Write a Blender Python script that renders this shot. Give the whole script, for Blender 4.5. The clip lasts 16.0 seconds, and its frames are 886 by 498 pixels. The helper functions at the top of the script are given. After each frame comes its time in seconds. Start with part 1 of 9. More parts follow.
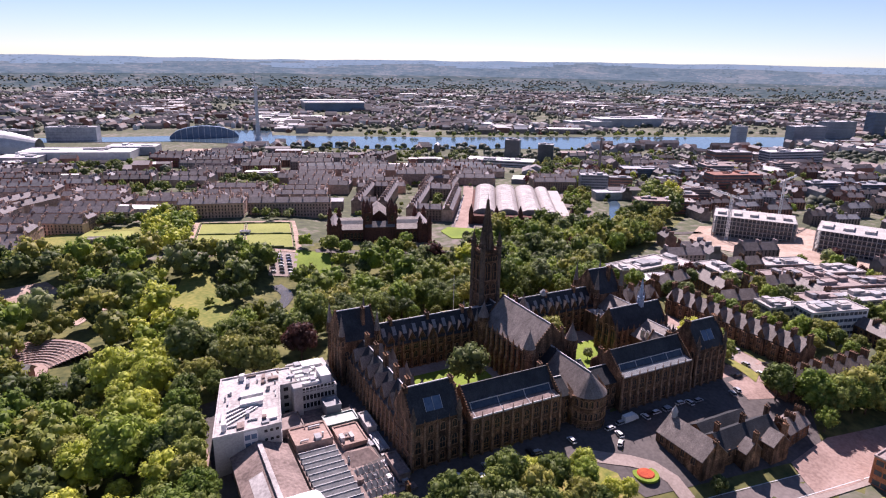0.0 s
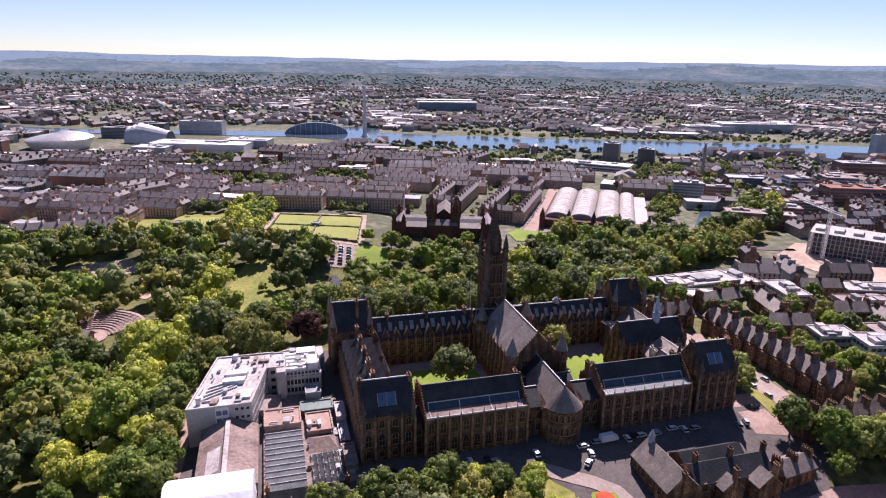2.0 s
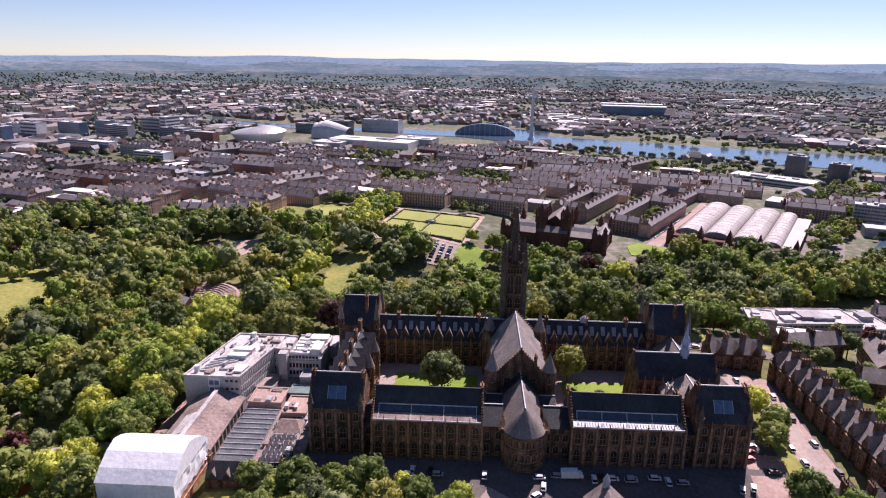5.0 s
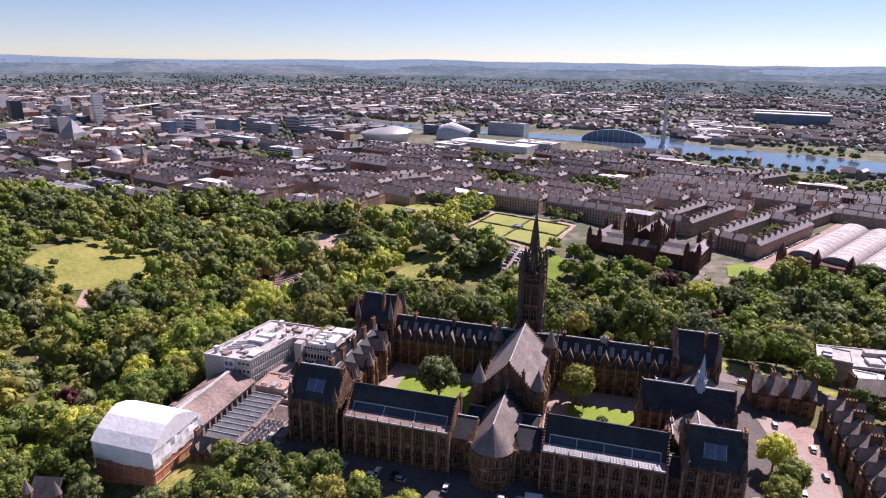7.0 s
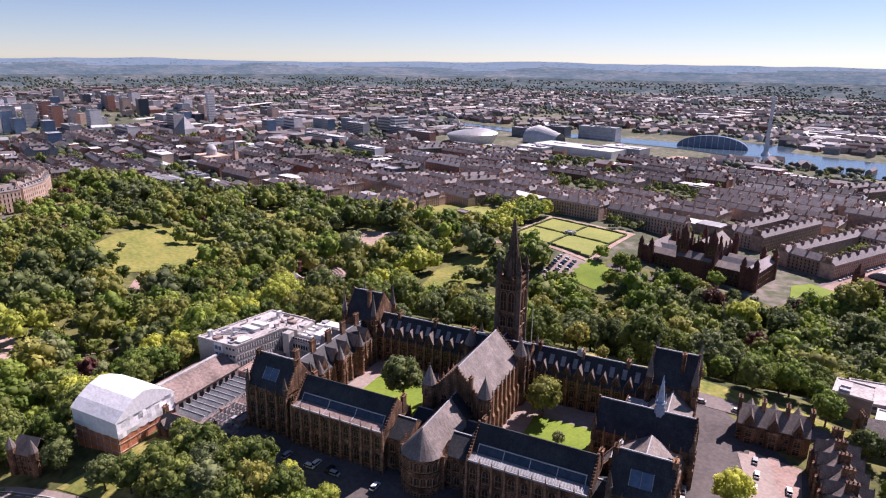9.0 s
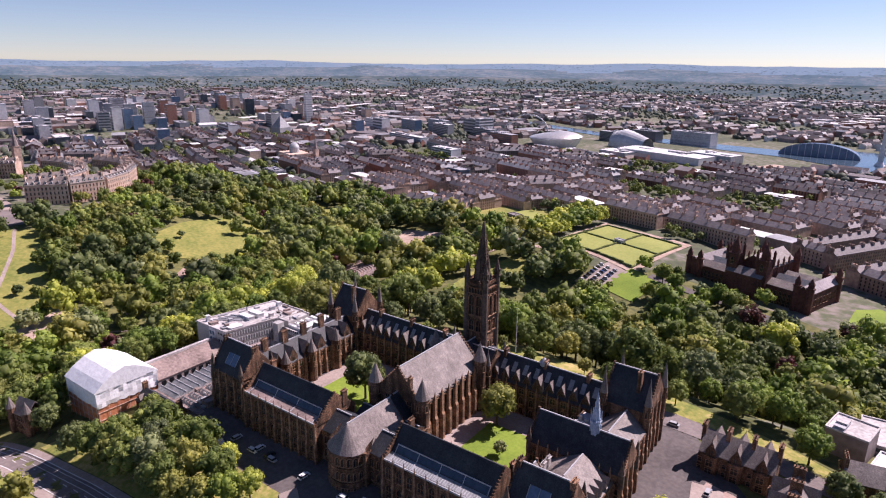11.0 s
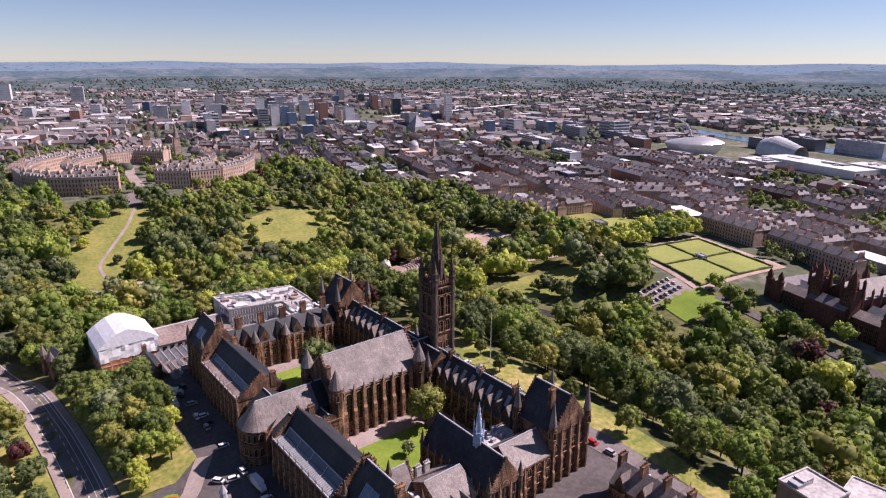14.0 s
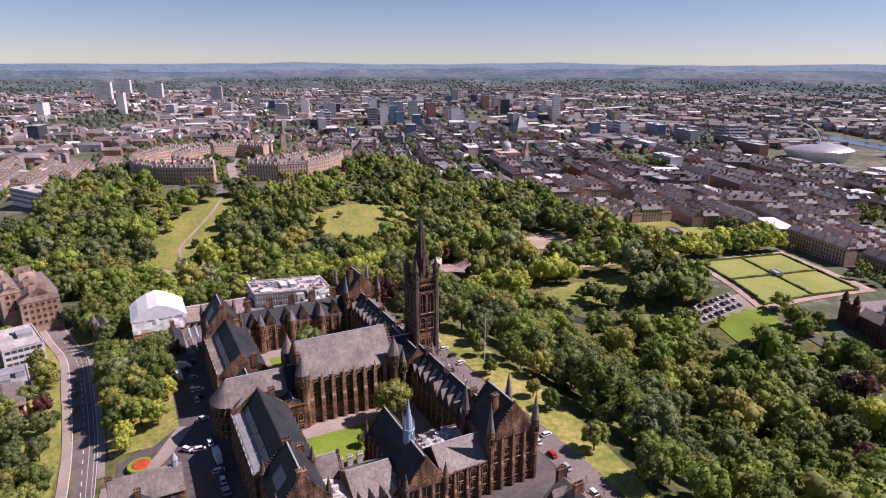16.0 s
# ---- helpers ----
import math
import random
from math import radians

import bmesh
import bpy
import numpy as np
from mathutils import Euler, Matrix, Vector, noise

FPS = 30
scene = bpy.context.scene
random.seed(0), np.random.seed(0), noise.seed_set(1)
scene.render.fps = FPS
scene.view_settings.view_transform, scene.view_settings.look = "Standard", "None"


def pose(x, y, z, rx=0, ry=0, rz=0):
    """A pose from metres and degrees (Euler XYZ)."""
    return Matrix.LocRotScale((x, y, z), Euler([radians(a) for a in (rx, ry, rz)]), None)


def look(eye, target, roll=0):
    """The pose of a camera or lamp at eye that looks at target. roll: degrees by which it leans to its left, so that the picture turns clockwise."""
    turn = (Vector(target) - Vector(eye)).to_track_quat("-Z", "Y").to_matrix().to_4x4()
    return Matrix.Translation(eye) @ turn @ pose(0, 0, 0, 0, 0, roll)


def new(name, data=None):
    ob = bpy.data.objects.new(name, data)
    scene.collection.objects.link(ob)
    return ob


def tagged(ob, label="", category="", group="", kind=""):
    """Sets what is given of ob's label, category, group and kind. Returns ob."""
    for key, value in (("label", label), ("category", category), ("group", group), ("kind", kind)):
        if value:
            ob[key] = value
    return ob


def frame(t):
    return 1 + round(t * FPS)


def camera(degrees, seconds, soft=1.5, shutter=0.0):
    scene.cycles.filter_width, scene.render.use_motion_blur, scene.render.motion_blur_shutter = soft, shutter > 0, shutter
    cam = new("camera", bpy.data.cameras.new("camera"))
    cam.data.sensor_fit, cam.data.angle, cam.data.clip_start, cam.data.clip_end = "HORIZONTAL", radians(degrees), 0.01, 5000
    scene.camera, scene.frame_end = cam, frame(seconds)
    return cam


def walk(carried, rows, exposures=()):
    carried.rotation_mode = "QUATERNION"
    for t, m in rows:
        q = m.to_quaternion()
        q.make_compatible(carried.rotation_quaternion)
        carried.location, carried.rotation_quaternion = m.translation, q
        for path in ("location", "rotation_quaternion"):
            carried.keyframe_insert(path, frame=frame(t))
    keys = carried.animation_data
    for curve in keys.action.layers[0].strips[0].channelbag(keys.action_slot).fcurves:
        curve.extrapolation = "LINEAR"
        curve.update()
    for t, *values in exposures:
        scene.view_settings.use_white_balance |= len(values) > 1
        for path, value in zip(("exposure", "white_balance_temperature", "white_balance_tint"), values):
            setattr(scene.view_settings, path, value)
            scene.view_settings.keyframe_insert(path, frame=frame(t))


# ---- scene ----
cam = camera(70.6, 16.0, 1.15)
METRES, EYE, TILT, LEAN, TURN = 439.0, 130.0, 0.0, -3.4, -26.3
ROWS = [
    (0.0, 0.0, 0.0, 0.0, -0.71, -16.85, 2.34),
    (0.5, 0.0317, 0.0005, -0.0015, 1.98, -16.71, 2.29),
    (1.0, 0.0623, 0.0024, -0.0031, 4.87, -16.59, 2.28),
    (1.5, 0.0927, 0.006, -0.0047, 7.9, -16.49, 2.26),
    (2.0, 0.123, 0.0117, -0.0066, 10.79, -16.33, 2.23),
    (2.5, 0.153, 0.0195, -0.0082, 13.76, -16.19, 2.25),
    (3.0, 0.1823, 0.0291, -0.01, 16.8, -16.02, 2.25),
    (3.5, 0.2118, 0.041, -0.0115, 19.73, -15.86, 2.22),
    (4.0, 0.2388, 0.0538, -0.0132, 22.59, -15.7, 2.22),
    (6.5, 0.3644, 0.1434, -0.0214, 39.56, -14.77, 1.85),
    (7.0, 0.3873, 0.1654, -0.0229, 42.62, -14.59, 1.76),
    (7.5, 0.4084, 0.1869, -0.0241, 45.16, -14.46, 1.68),
    (8.0, 0.4297, 0.2107, -0.0255, 47.66, -14.34, 1.58),
    (8.5, 0.4496, 0.2345, -0.027, 50.01, -14.24, 1.47),
    (9.0, 0.4685, 0.2594, -0.0285, 52.73, -14.11, 1.36),
    (11.5, 0.5499, 0.3954, -0.0337, 65.27, -13.63, 0.89),
    (12.0, 0.5628, 0.4249, -0.0347, 68.18, -13.55, 0.8),
    (12.5, 0.5738, 0.4532, -0.0355, 70.65, -13.49, 0.72),
    (13.0, 0.5841, 0.4839, -0.0364, 72.94, -13.45, 0.63),
    (13.5, 0.5927, 0.513, -0.0372, 75.09, -13.42, 0.54),
    (14.0, 0.6005, 0.5442, -0.0378, 77.6, -13.4, 0.43),
    (14.5, 0.6066, 0.5747, -0.0385, 80.15, -13.39, 0.33),
    (15.0, 0.6114, 0.6054, -0.0392, 82.66, -13.37, 0.21),
    (15.5, 0.6148, 0.6363, -0.0398, 85.65, -13.34, 0.09),
    (16.0, 0.6165, 0.6681, -0.0404, 88.91, -13.29, -0.06),
]
walk(cam, [(t, pose(0, 0, EYE, TILT, LEAN, TURN) @ pose(METRES * x, METRES * y, METRES * z, 90 + pitch, roll, yaw)) for t, x, y, z, yaw, pitch, roll in ROWS],
     [(0.0, 0.63, 5950, 29), (8.0, 0.56, 5930, 29), (14.0, 0.40, 5950, 29), (16.0, 0.28, 5960, 29)])

# ---- light: clear afternoon, sun high in the south ----
SUN_EL, SUN_AZ = 47.0, 24.0          # elevation; degrees from +y towards +x
sx = math.sin(radians(SUN_AZ)) * math.cos(radians(SUN_EL))
sy = math.cos(radians(SUN_AZ)) * math.cos(radians(SUN_EL))
sz = math.sin(radians(SUN_EL))
world = bpy.data.worlds.new("sky")
scene.world = world
world.use_nodes = True
wn = world.node_tree
sky = wn.nodes.new("ShaderNodeTexSky")
sky.sky_type, sky.sun_disc = "NISHITA", False
sky.sun_elevation, sky.sun_rotation = radians(SUN_EL), radians(SUN_AZ)
sky.air_density, sky.dust_density, sky.ozone_density = 0.72, 0.03, 1.0
wn.links.new(sky.outputs[0], wn.nodes["Background"].inputs[0])
wn.nodes["Background"].inputs[1].default_value = 0.064
sun_data = bpy.data.lights.new("sun", "SUN")
sun_data.energy, sun_data.angle, sun_data.color = 5.9, radians(0.53), (1.0, 0.86, 0.75)
sun = new("sun", sun_data)
sun.matrix_world = look((300 * sx, 300 * sy, 300 * sz), (0, 0, 0))

# ---- materials ----
def mat(name, a, b, rough=0.85, small=1.5, large=0.12, bump=0.3, metal=0.0, third=None, spread=0.0, spec=0.3, island=0.0):
    """Two colours mixed by coarse and fine noise, with fine relief; spread varies it from thing to thing, island from face to face."""
    m = bpy.data.materials.new(name)
    m.use_nodes = True
    nt = m.node_tree
    N, L = nt.nodes, nt.links
    p = N["Principled BSDF"]
    co = N.new("ShaderNodeTexCoord")
    n1, n2 = N.new("ShaderNodeTexNoise"), N.new("ShaderNodeTexNoise")
    n1.inputs["Scale"].default_value, n1.inputs["Detail"].default_value = large, 6
    n2.inputs["Scale"].default_value, n2.inputs["Detail"].default_value = small, 5
    L.new(co.outputs["Object"], n1.inputs["Vector"])
    L.new(co.outputs["Object"], n2.inputs["Vector"])
    add = N.new("ShaderNodeMath")
    add.operation = "ADD"
    L.new(n1.outputs[0], add.inputs[0])
    L.new(n2.outputs[0], add.inputs[1])
    ramp = N.new("ShaderNodeValToRGB")
    ramp.color_ramp.elements[0].position, ramp.color_ramp.elements[1].position = 0.36, 0.64
    ramp.color_ramp.elements[0].color, ramp.color_ramp.elements[1].color = (*a, 1), (*b, 1)
    if third:
        e = ramp.color_ramp.elements.new(0.5)
        e.color = (*third, 1)
    half = N.new("ShaderNodeMath")
    half.operation = "MULTIPLY"
    half.inputs[1].default_value = 0.5
    L.new(add.outputs[0], half.inputs[0])
    L.new(half.outputs[0], ramp.inputs[0])
    out = ramp.outputs[0]
    if spread:
        info = N.new("ShaderNodeObjectInfo")
        hsv = N.new("ShaderNodeHueSaturation")
        mr = N.new("ShaderNodeMapRange")
        mr.inputs[3].default_value, mr.inputs[4].default_value = 1 - spread, 1 + spread
        L.new(info.outputs["Random"], mr.inputs[0])
        L.new(mr.outputs[0], hsv.inputs["Value"])
        L.new(out, hsv.inputs["Color"])
        out = hsv.outputs[0]
    if island:
        geo, hsv, mr = N.new("ShaderNodeNewGeometry"), N.new("ShaderNodeHueSaturation"), N.new("ShaderNodeMapRange")
        mr.inputs[3].default_value, mr.inputs[4].default_value = 1 - island, 1 + island
        L.new(geo.outputs["Random Per Island"], mr.inputs[0])
        L.new(mr.outputs[0], hsv.inputs["Value"])
        L.new(out, hsv.inputs["Color"])
        out = hsv.outputs[0]
    L.new(out, p.inputs["Base Color"])
    p.inputs["Roughness"].default_value, p.inputs["Metallic"].default_value = rough, metal
    p.inputs["Specular IOR Level"].default_value = spec
    if bump:
        bp = N.new("ShaderNodeBump")
        bp.inputs["Strength"].default_value, bp.inputs["Distance"].default_value = bump, 0.3
        L.new(n2.outputs[0], bp.inputs["Height"])
        L.new(bp.outputs[0], p.inputs["Normal"])
    return m


def leaf_mat(name, a, b, spread=0.3):
    """Leaves: colour by noise, varied from tree to tree (object or the tone of a joined crown) and from spray to spray."""
    m = mat(name, a, b, 0.6, 0.7, 0.15, 0.0, spec=0.25)
    N, L = m.node_tree.nodes, m.node_tree.links
    p, out = N["Principled BSDF"], N["Material Output"]
    src = p.inputs["Base Color"].links[0].from_socket
    if spread:
        info, tone, geo = N.new("ShaderNodeObjectInfo"), N.new("ShaderNodeAttribute"), N.new("ShaderNodeNewGeometry")
        tone.attribute_name = "tone"
        add, fr, v1, v2, mul, hue, hsv = [N.new(q) for q in ("ShaderNodeMath", "ShaderNodeMath", "ShaderNodeMapRange", "ShaderNodeMapRange", "ShaderNodeMath", "ShaderNodeMapRange", "ShaderNodeHueSaturation")]
        fr.operation, mul.operation = "FRACT", "MULTIPLY"
        L.new(info.outputs["Random"], add.inputs[0])
        L.new(tone.outputs["Fac"], add.inputs[1])
        L.new(add.outputs[0], fr.inputs[0])
        v1.inputs[3].default_value, v1.inputs[4].default_value = 1 - spread, 1 + spread
        v2.inputs[3].default_value, v2.inputs[4].default_value = 0.72, 1.28
        hue.inputs[3].default_value, hue.inputs[4].default_value = 0.510, 0.484
        for q in (v1, hue):
            L.new(fr.outputs[0], q.inputs[0])
        L.new(geo.outputs["Random Per Island"], v2.inputs[0])
        L.new(v1.outputs[0], mul.inputs[0])
        L.new(v2.outputs[0], mul.inputs[1])
        L.new(mul.outputs[0], hsv.inputs["Value"])
        L.new(hue.outputs[0], hsv.inputs["Hue"])
        hsv.inputs["Saturation"].default_value = 1.02
        L.new(src, hsv.inputs["Color"])
        src = hsv.outputs[0]
        L.new(src, p.inputs["Base Color"])
    tr, mix = N.new("ShaderNodeBsdfTranslucent"), N.new("ShaderNodeMixShader")
    L.new(src, tr.inputs["Color"])
    mix.inputs[0].default_value = 0.42
    L.new(p.outputs[0], mix.inputs[1])
    L.new(tr.outputs[0], mix.inputs[2])
    L.new(mix.outputs[0], out.inputs["Surface"])
    return m


def streaked(name, a, b, third):
    """Old sandstone: fine blocks of tone, with soot that runs down it in long streaks."""
    m = mat(name, a, b, 0.92, 2.2, 0.22, 0.45, third=third)
    N, L = m.node_tree.nodes, m.node_tree.links
    p = N["Principled BSDF"]
    ramp = [q for q in N if q.bl_idname == "ShaderNodeValToRGB"][0].color_ramp.elements
    ramp[0].position, ramp[2].position = 0.30, 0.70
    co, mp, st = N.new("ShaderNodeTexCoord"), N.new("ShaderNodeMapping"), N.new("ShaderNodeTexNoise")
    mp.inputs["Scale"].default_value = (0.55, 0.55, 0.08)
    st.inputs["Scale"].default_value, st.inputs["Detail"].default_value = 1.0, 4
    L.new(co.outputs["Object"], mp.inputs["Vector"])
    L.new(mp.outputs[0], st.inputs["Vector"])
    mr, hsv = N.new("ShaderNodeMapRange"), N.new("ShaderNodeHueSaturation")
    mr.inputs[1].default_value, mr.inputs[2].default_value, mr.inputs[3].default_value, mr.inputs[4].default_value = 0.34, 0.62, 0.42, 1.35
    L.new(st.outputs[0], mr.inputs[0])
    L.new(mr.outputs[0], hsv.inputs["Value"])
    L.new(p.inputs["Base Color"].links[0].from_socket, hsv.inputs["Color"])
    L.new(hsv.outputs[0], p.inputs["Base Color"])
    return m


def slate_mat(name, a, b, third, rough, spec):
    """Slates: fine noise, rain streaks that run down the slope, and level courses as relief."""
    m = mat(name, a, b, rough, 2.4, 0.14, 0.2, third=third, spec=spec)
    N, L = m.node_tree.nodes, m.node_tree.links
    p = N["Principled BSDF"]
    co, mp, st = N.new("ShaderNodeTexCoord"), N.new("ShaderNodeMapping"), N.new("ShaderNodeTexNoise")
    mp.inputs["Scale"].default_value = (0.9, 0.9, 0.07)
    st.inputs["Scale"].default_value, st.inputs["Detail"].default_value = 1.0, 4
    L.new(co.outputs["Object"], mp.inputs["Vector"])
    L.new(mp.outputs[0], st.inputs["Vector"])
    mr, hsv = N.new("ShaderNodeMapRange"), N.new("ShaderNodeHueSaturation")
    mr.inputs[1].default_value, mr.inputs[2].default_value, mr.inputs[3].default_value, mr.inputs[4].default_value = 0.3, 0.7, 0.76, 1.24
    L.new(st.outputs[0], mr.inputs[0])
    L.new(mr.outputs[0], hsv.inputs["Value"])
    L.new(p.inputs["Base Color"].links[0].from_socket, hsv.inputs["Color"])
    L.new(hsv.outputs[0], p.inputs["Base Color"])
    wv = N.new("ShaderNodeTexWave")
    wv.bands_direction = "Z"
    wv.inputs["Scale"].default_value, wv.inputs["Distortion"].default_value = 1.3, 0.8
    L.new(co.outputs["Object"], wv.inputs["Vector"])
    bp = N.new("ShaderNodeBump")
    bp.inputs["Strength"].default_value, bp.inputs["Distance"].default_value = 0.15, 0.08
    L.new(wv.outputs[1], bp.inputs["Height"])
    L.new(p.inputs["Normal"].links[0].from_socket, bp.inputs["Normal"])
    L.new(bp.outputs[0], p.inputs["Normal"])
    return m


STONE = streaked("sooty_sandstone", (0.032, 0.021, 0.016), (0.42, 0.236, 0.134), (0.122, 0.070, 0.043))
STONE_TRIM = mat("carved_sandstone", (0.06, 0.038, 0.027), (0.40, 0.236, 0.14), 0.9, 1.6, 0.3, 0.4)
SPIRE_STONE = mat("blackened_spire_stone", (0.05, 0.04, 0.035), (0.16, 0.115, 0.085), 0.9, 1.2, 0.3, 0.4)
# slate in two tones that also hold the sun and shade of the slopes
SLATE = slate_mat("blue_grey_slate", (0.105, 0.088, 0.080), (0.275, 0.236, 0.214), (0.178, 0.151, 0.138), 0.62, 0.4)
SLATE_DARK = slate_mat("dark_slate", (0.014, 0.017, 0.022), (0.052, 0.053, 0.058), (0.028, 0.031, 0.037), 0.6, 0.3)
LEAD = mat("lead_flashing", (0.30, 0.31, 0.33), (0.46, 0.46, 0.47), 0.5, 2.0, 0.3, 0.1)
GLASS = mat("dark_window_glass", (0.006, 0.007, 0.009), (0.016, 0.018, 0.021), 0.28, 1.0, 0.3, 0.0, spec=0.35)
SKYLIGHT = mat("blue_skylight_glass", (0.06, 0.10, 0.17), (0.115, 0.165, 0.25), 0.18, 0.8, 0.3, 0.0, spec=0.6)
ROOFLIGHT = mat("grey_rooflight_glass", (0.16, 0.168, 0.172), (0.30, 0.304, 0.305), 0.45, 1.2, 0.3, 0.05, spec=0.6)
SKYLIGHT_DARK = mat("dark_blue_rooflight", (0.02, 0.035, 0.06), (0.04, 0.06, 0.09), 0.25, 0.8, 0.3, 0.0, spec=0.6)
WHITE = mat("white_paint", (0.60, 0.60, 0.60), (0.80, 0.80, 0.79), 0.7, 1.2, 0.12, 0.1)
CONC = mat("pale_concrete_panels", (0.320, 0.312, 0.304), (0.496, 0.488, 0.472), 0.85, 1.4, 0.12, 0.15)
ROOF_PALE = mat("pale_flat_roofing", (0.30, 0.278, 0.27), (0.60, 0.572, 0.556), 0.9, 0.8, 0.1, 0.1)
ROOF_PINK = mat("pinkish_flat_roofing", (0.24, 0.19, 0.18), (0.42, 0.35, 0.33), 0.9, 0.8, 0.1, 0.1)
SHEET = mat("white_tarpaulin", (0.70, 0.71, 0.73), (0.86, 0.87, 0.88), 0.6, 0.8, 0.2, 0.35)
BRICK = mat("orange_brick", (0.350, 0.125, 0.062), (0.575, 0.250, 0.138), 0.9, 1.2, 0.2, 0.3)
REDSTONE = mat("red_sandstone", (0.056, 0.024, 0.021), (0.160, 0.068, 0.050), 0.9, 0.6, 0.1, 0.3)
TENEMENT = mat("blond_and_brown_sandstone", (0.22, 0.152, 0.126), (0.53, 0.38, 0.30), 0.9, 0.35, 0.03, 0.2, spread=0.3, island=0.20)
CREAM = mat("cream_sandstone", (0.396, 0.275, 0.209), (0.638, 0.484, 0.385), 0.9, 0.4, 0.05, 0.2, spread=0.15)
CITY_SLATE = mat("city_slate", (0.110, 0.099, 0.103), (0.245, 0.218, 0.222), 0.7, 0.5, 0.04, 0.2, spread=0.25, island=0.34)
CITY_GREY = mat("city_grey_cladding", (0.216, 0.223, 0.243), (0.405, 0.405, 0.419), 0.7, 0.3, 0.03, 0.1, spread=0.3, island=0.30)
CITY_WHITE = mat("city_white_roofing", (0.50, 0.49, 0.50), (0.74, 0.73, 0.72), 0.7, 0.2, 0.03, 0.1)
CITY_BRICK = mat("city_brick", (0.213, 0.106, 0.081), (0.362, 0.188, 0.144), 0.9, 0.3, 0.03, 0.1, spread=0.25, island=0.30)
CITY_BROWN = mat("city_brown_stone", (0.165, 0.132, 0.126), (0.345, 0.283, 0.262), 0.9, 0.3, 0.03, 0.1, island=0.35)
DARKGLASS = mat("dark_curtain_wall", (0.03, 0.04, 0.055), (0.07, 0.085, 0.11), 0.3, 0.3, 0.05, 0.0, spec=0.5)
BLUEGLASS = mat("blue_curtain_wall", (0.06, 0.10, 0.17), (0.12, 0.19, 0.29), 0.3, 0.3, 0.05, 0.0, spec=0.5)
METAL = mat("brushed_titanium", (0.50, 0.48, 0.46), (0.72, 0.69, 0.66), 0.38, 0.3, 0.04, 0.05, metal=0.6)
STEEL = mat("painted_steel", (0.40, 0.41, 0.43), (0.60, 0.61, 0.62), 0.5, 0.5, 0.1, 0.05, metal=0.3)
ASPHALT = mat("asphalt", (0.075, 0.066, 0.064), (0.14, 0.123, 0.118), 0.9, 0.7, 0.06, 0.1)
PAVING = mat("stone_paving", (0.255, 0.204, 0.178), (0.391, 0.323, 0.289), 0.9, 0.9, 0.08, 0.1)
EARTH = mat("dusty_ground", (0.30, 0.22, 0.17), (0.52, 0.40, 0.33), 0.95, 0.3, 0.05, 0.2)
MARKING = mat("road_marking_paint", (0.62, 0.62, 0.60), (0.78, 0.78, 0.76), 0.7, 2.0, 0.5, 0.0)
LAWN = mat("bright_lawn", (0.13, 0.20, 0.02), (0.22, 0.30, 0.035), 0.9, 0.9, 0.06, 0.2)
MEADOW = mat("dry_grass", (0.13, 0.165, 0.034), (0.315, 0.285, 0.08), 0.95, 0.35, 0.035, 0.3)
GREEN = mat("bowling_green", (0.21, 0.24, 0.055), (0.31, 0.33, 0.09), 0.9, 0.5, 0.03, 0.1)
WOODLAND = mat("woodland_floor", (0.045, 0.06, 0.02), (0.20, 0.19, 0.065), 0.95, 0.25, 0.03, 0.4)
CITYGROUND = mat("streets_and_yards", (0.07, 0.078, 0.05), (0.235, 0.205, 0.18), 0.95, 0.12, 0.015, 0.1, third=(0.10, 0.115, 0.062))
FARGROUND = mat("far_suburbs", (0.035, 0.055, 0.042), (0.23, 0.215, 0.205), 0.95, 0.022, 0.004, 0.0, third=(0.07, 0.09, 0.075))
WATER = mat("river_water", (0.05, 0.085, 0.12), (0.075, 0.115, 0.155), 0.12, 0.2, 0.02, 0.15, spec=0.8)
ROAD_PINK = mat("pinkish_road_paving", (0.24, 0.165, 0.14), (0.43, 0.315, 0.27), 0.9, 0.8, 0.08, 0.1)
PEAT = mat("peaty_river_water", (0.035, 0.032, 0.028), (0.075, 0.068, 0.058), 0.25, 0.8, 0.1, 0.2, spec=0.5)
TERRACE = mat("worn_pinkish_asphalt", (0.135, 0.115, 0.11), (0.235, 0.2, 0.188), 0.9, 0.7, 0.06, 0.1)
SLOPE = mat("sloping_lawn_grass", (0.13, 0.17, 0.035), (0.44, 0.35, 0.14), 0.95, 0.5, 0.06, 0.3, third=(0.25, 0.25, 0.06))
ANNEXE = mat("weathered_brown_felt", (0.13, 0.098, 0.088), (0.34, 0.262, 0.235), 0.9, 0.9, 0.12, 0.2)
GREENGLASS = mat("green_tinted_rooflight", (0.12, 0.17, 0.16), (0.22, 0.28, 0.26), 0.3, 1.0, 0.3, 0.0, spec=0.6)
BARK = mat("bark", (0.06, 0.045, 0.035), (0.14, 0.105, 0.08), 0.95, 3.0, 0.5, 0.5)
LEAVES = [leaf_mat("leaves_mid_green", (0.120, 0.166, 0.041), (0.273, 0.326, 0.086)),
          leaf_mat("leaves_yellow_green", (0.294, 0.348, 0.060), (0.556, 0.594, 0.123)),
          leaf_mat("leaves_dark_green", (0.085, 0.118, 0.044), (0.190, 0.235, 0.084)),
          leaf_mat("leaves_grey_green", (0.150, 0.184, 0.083), (0.310, 0.353, 0.161)),
          leaf_mat("leaves_purple_beech", (0.075, 0.032, 0.032), (0.161, 0.071, 0.060)),
          leaf_mat("leaves_olive", (0.161, 0.180, 0.047), (0.348, 0.358, 0.094)),
          leaf_mat("leaves_fresh_green", (0.131, 0.199, 0.039), (0.305, 0.391, 0.080))]
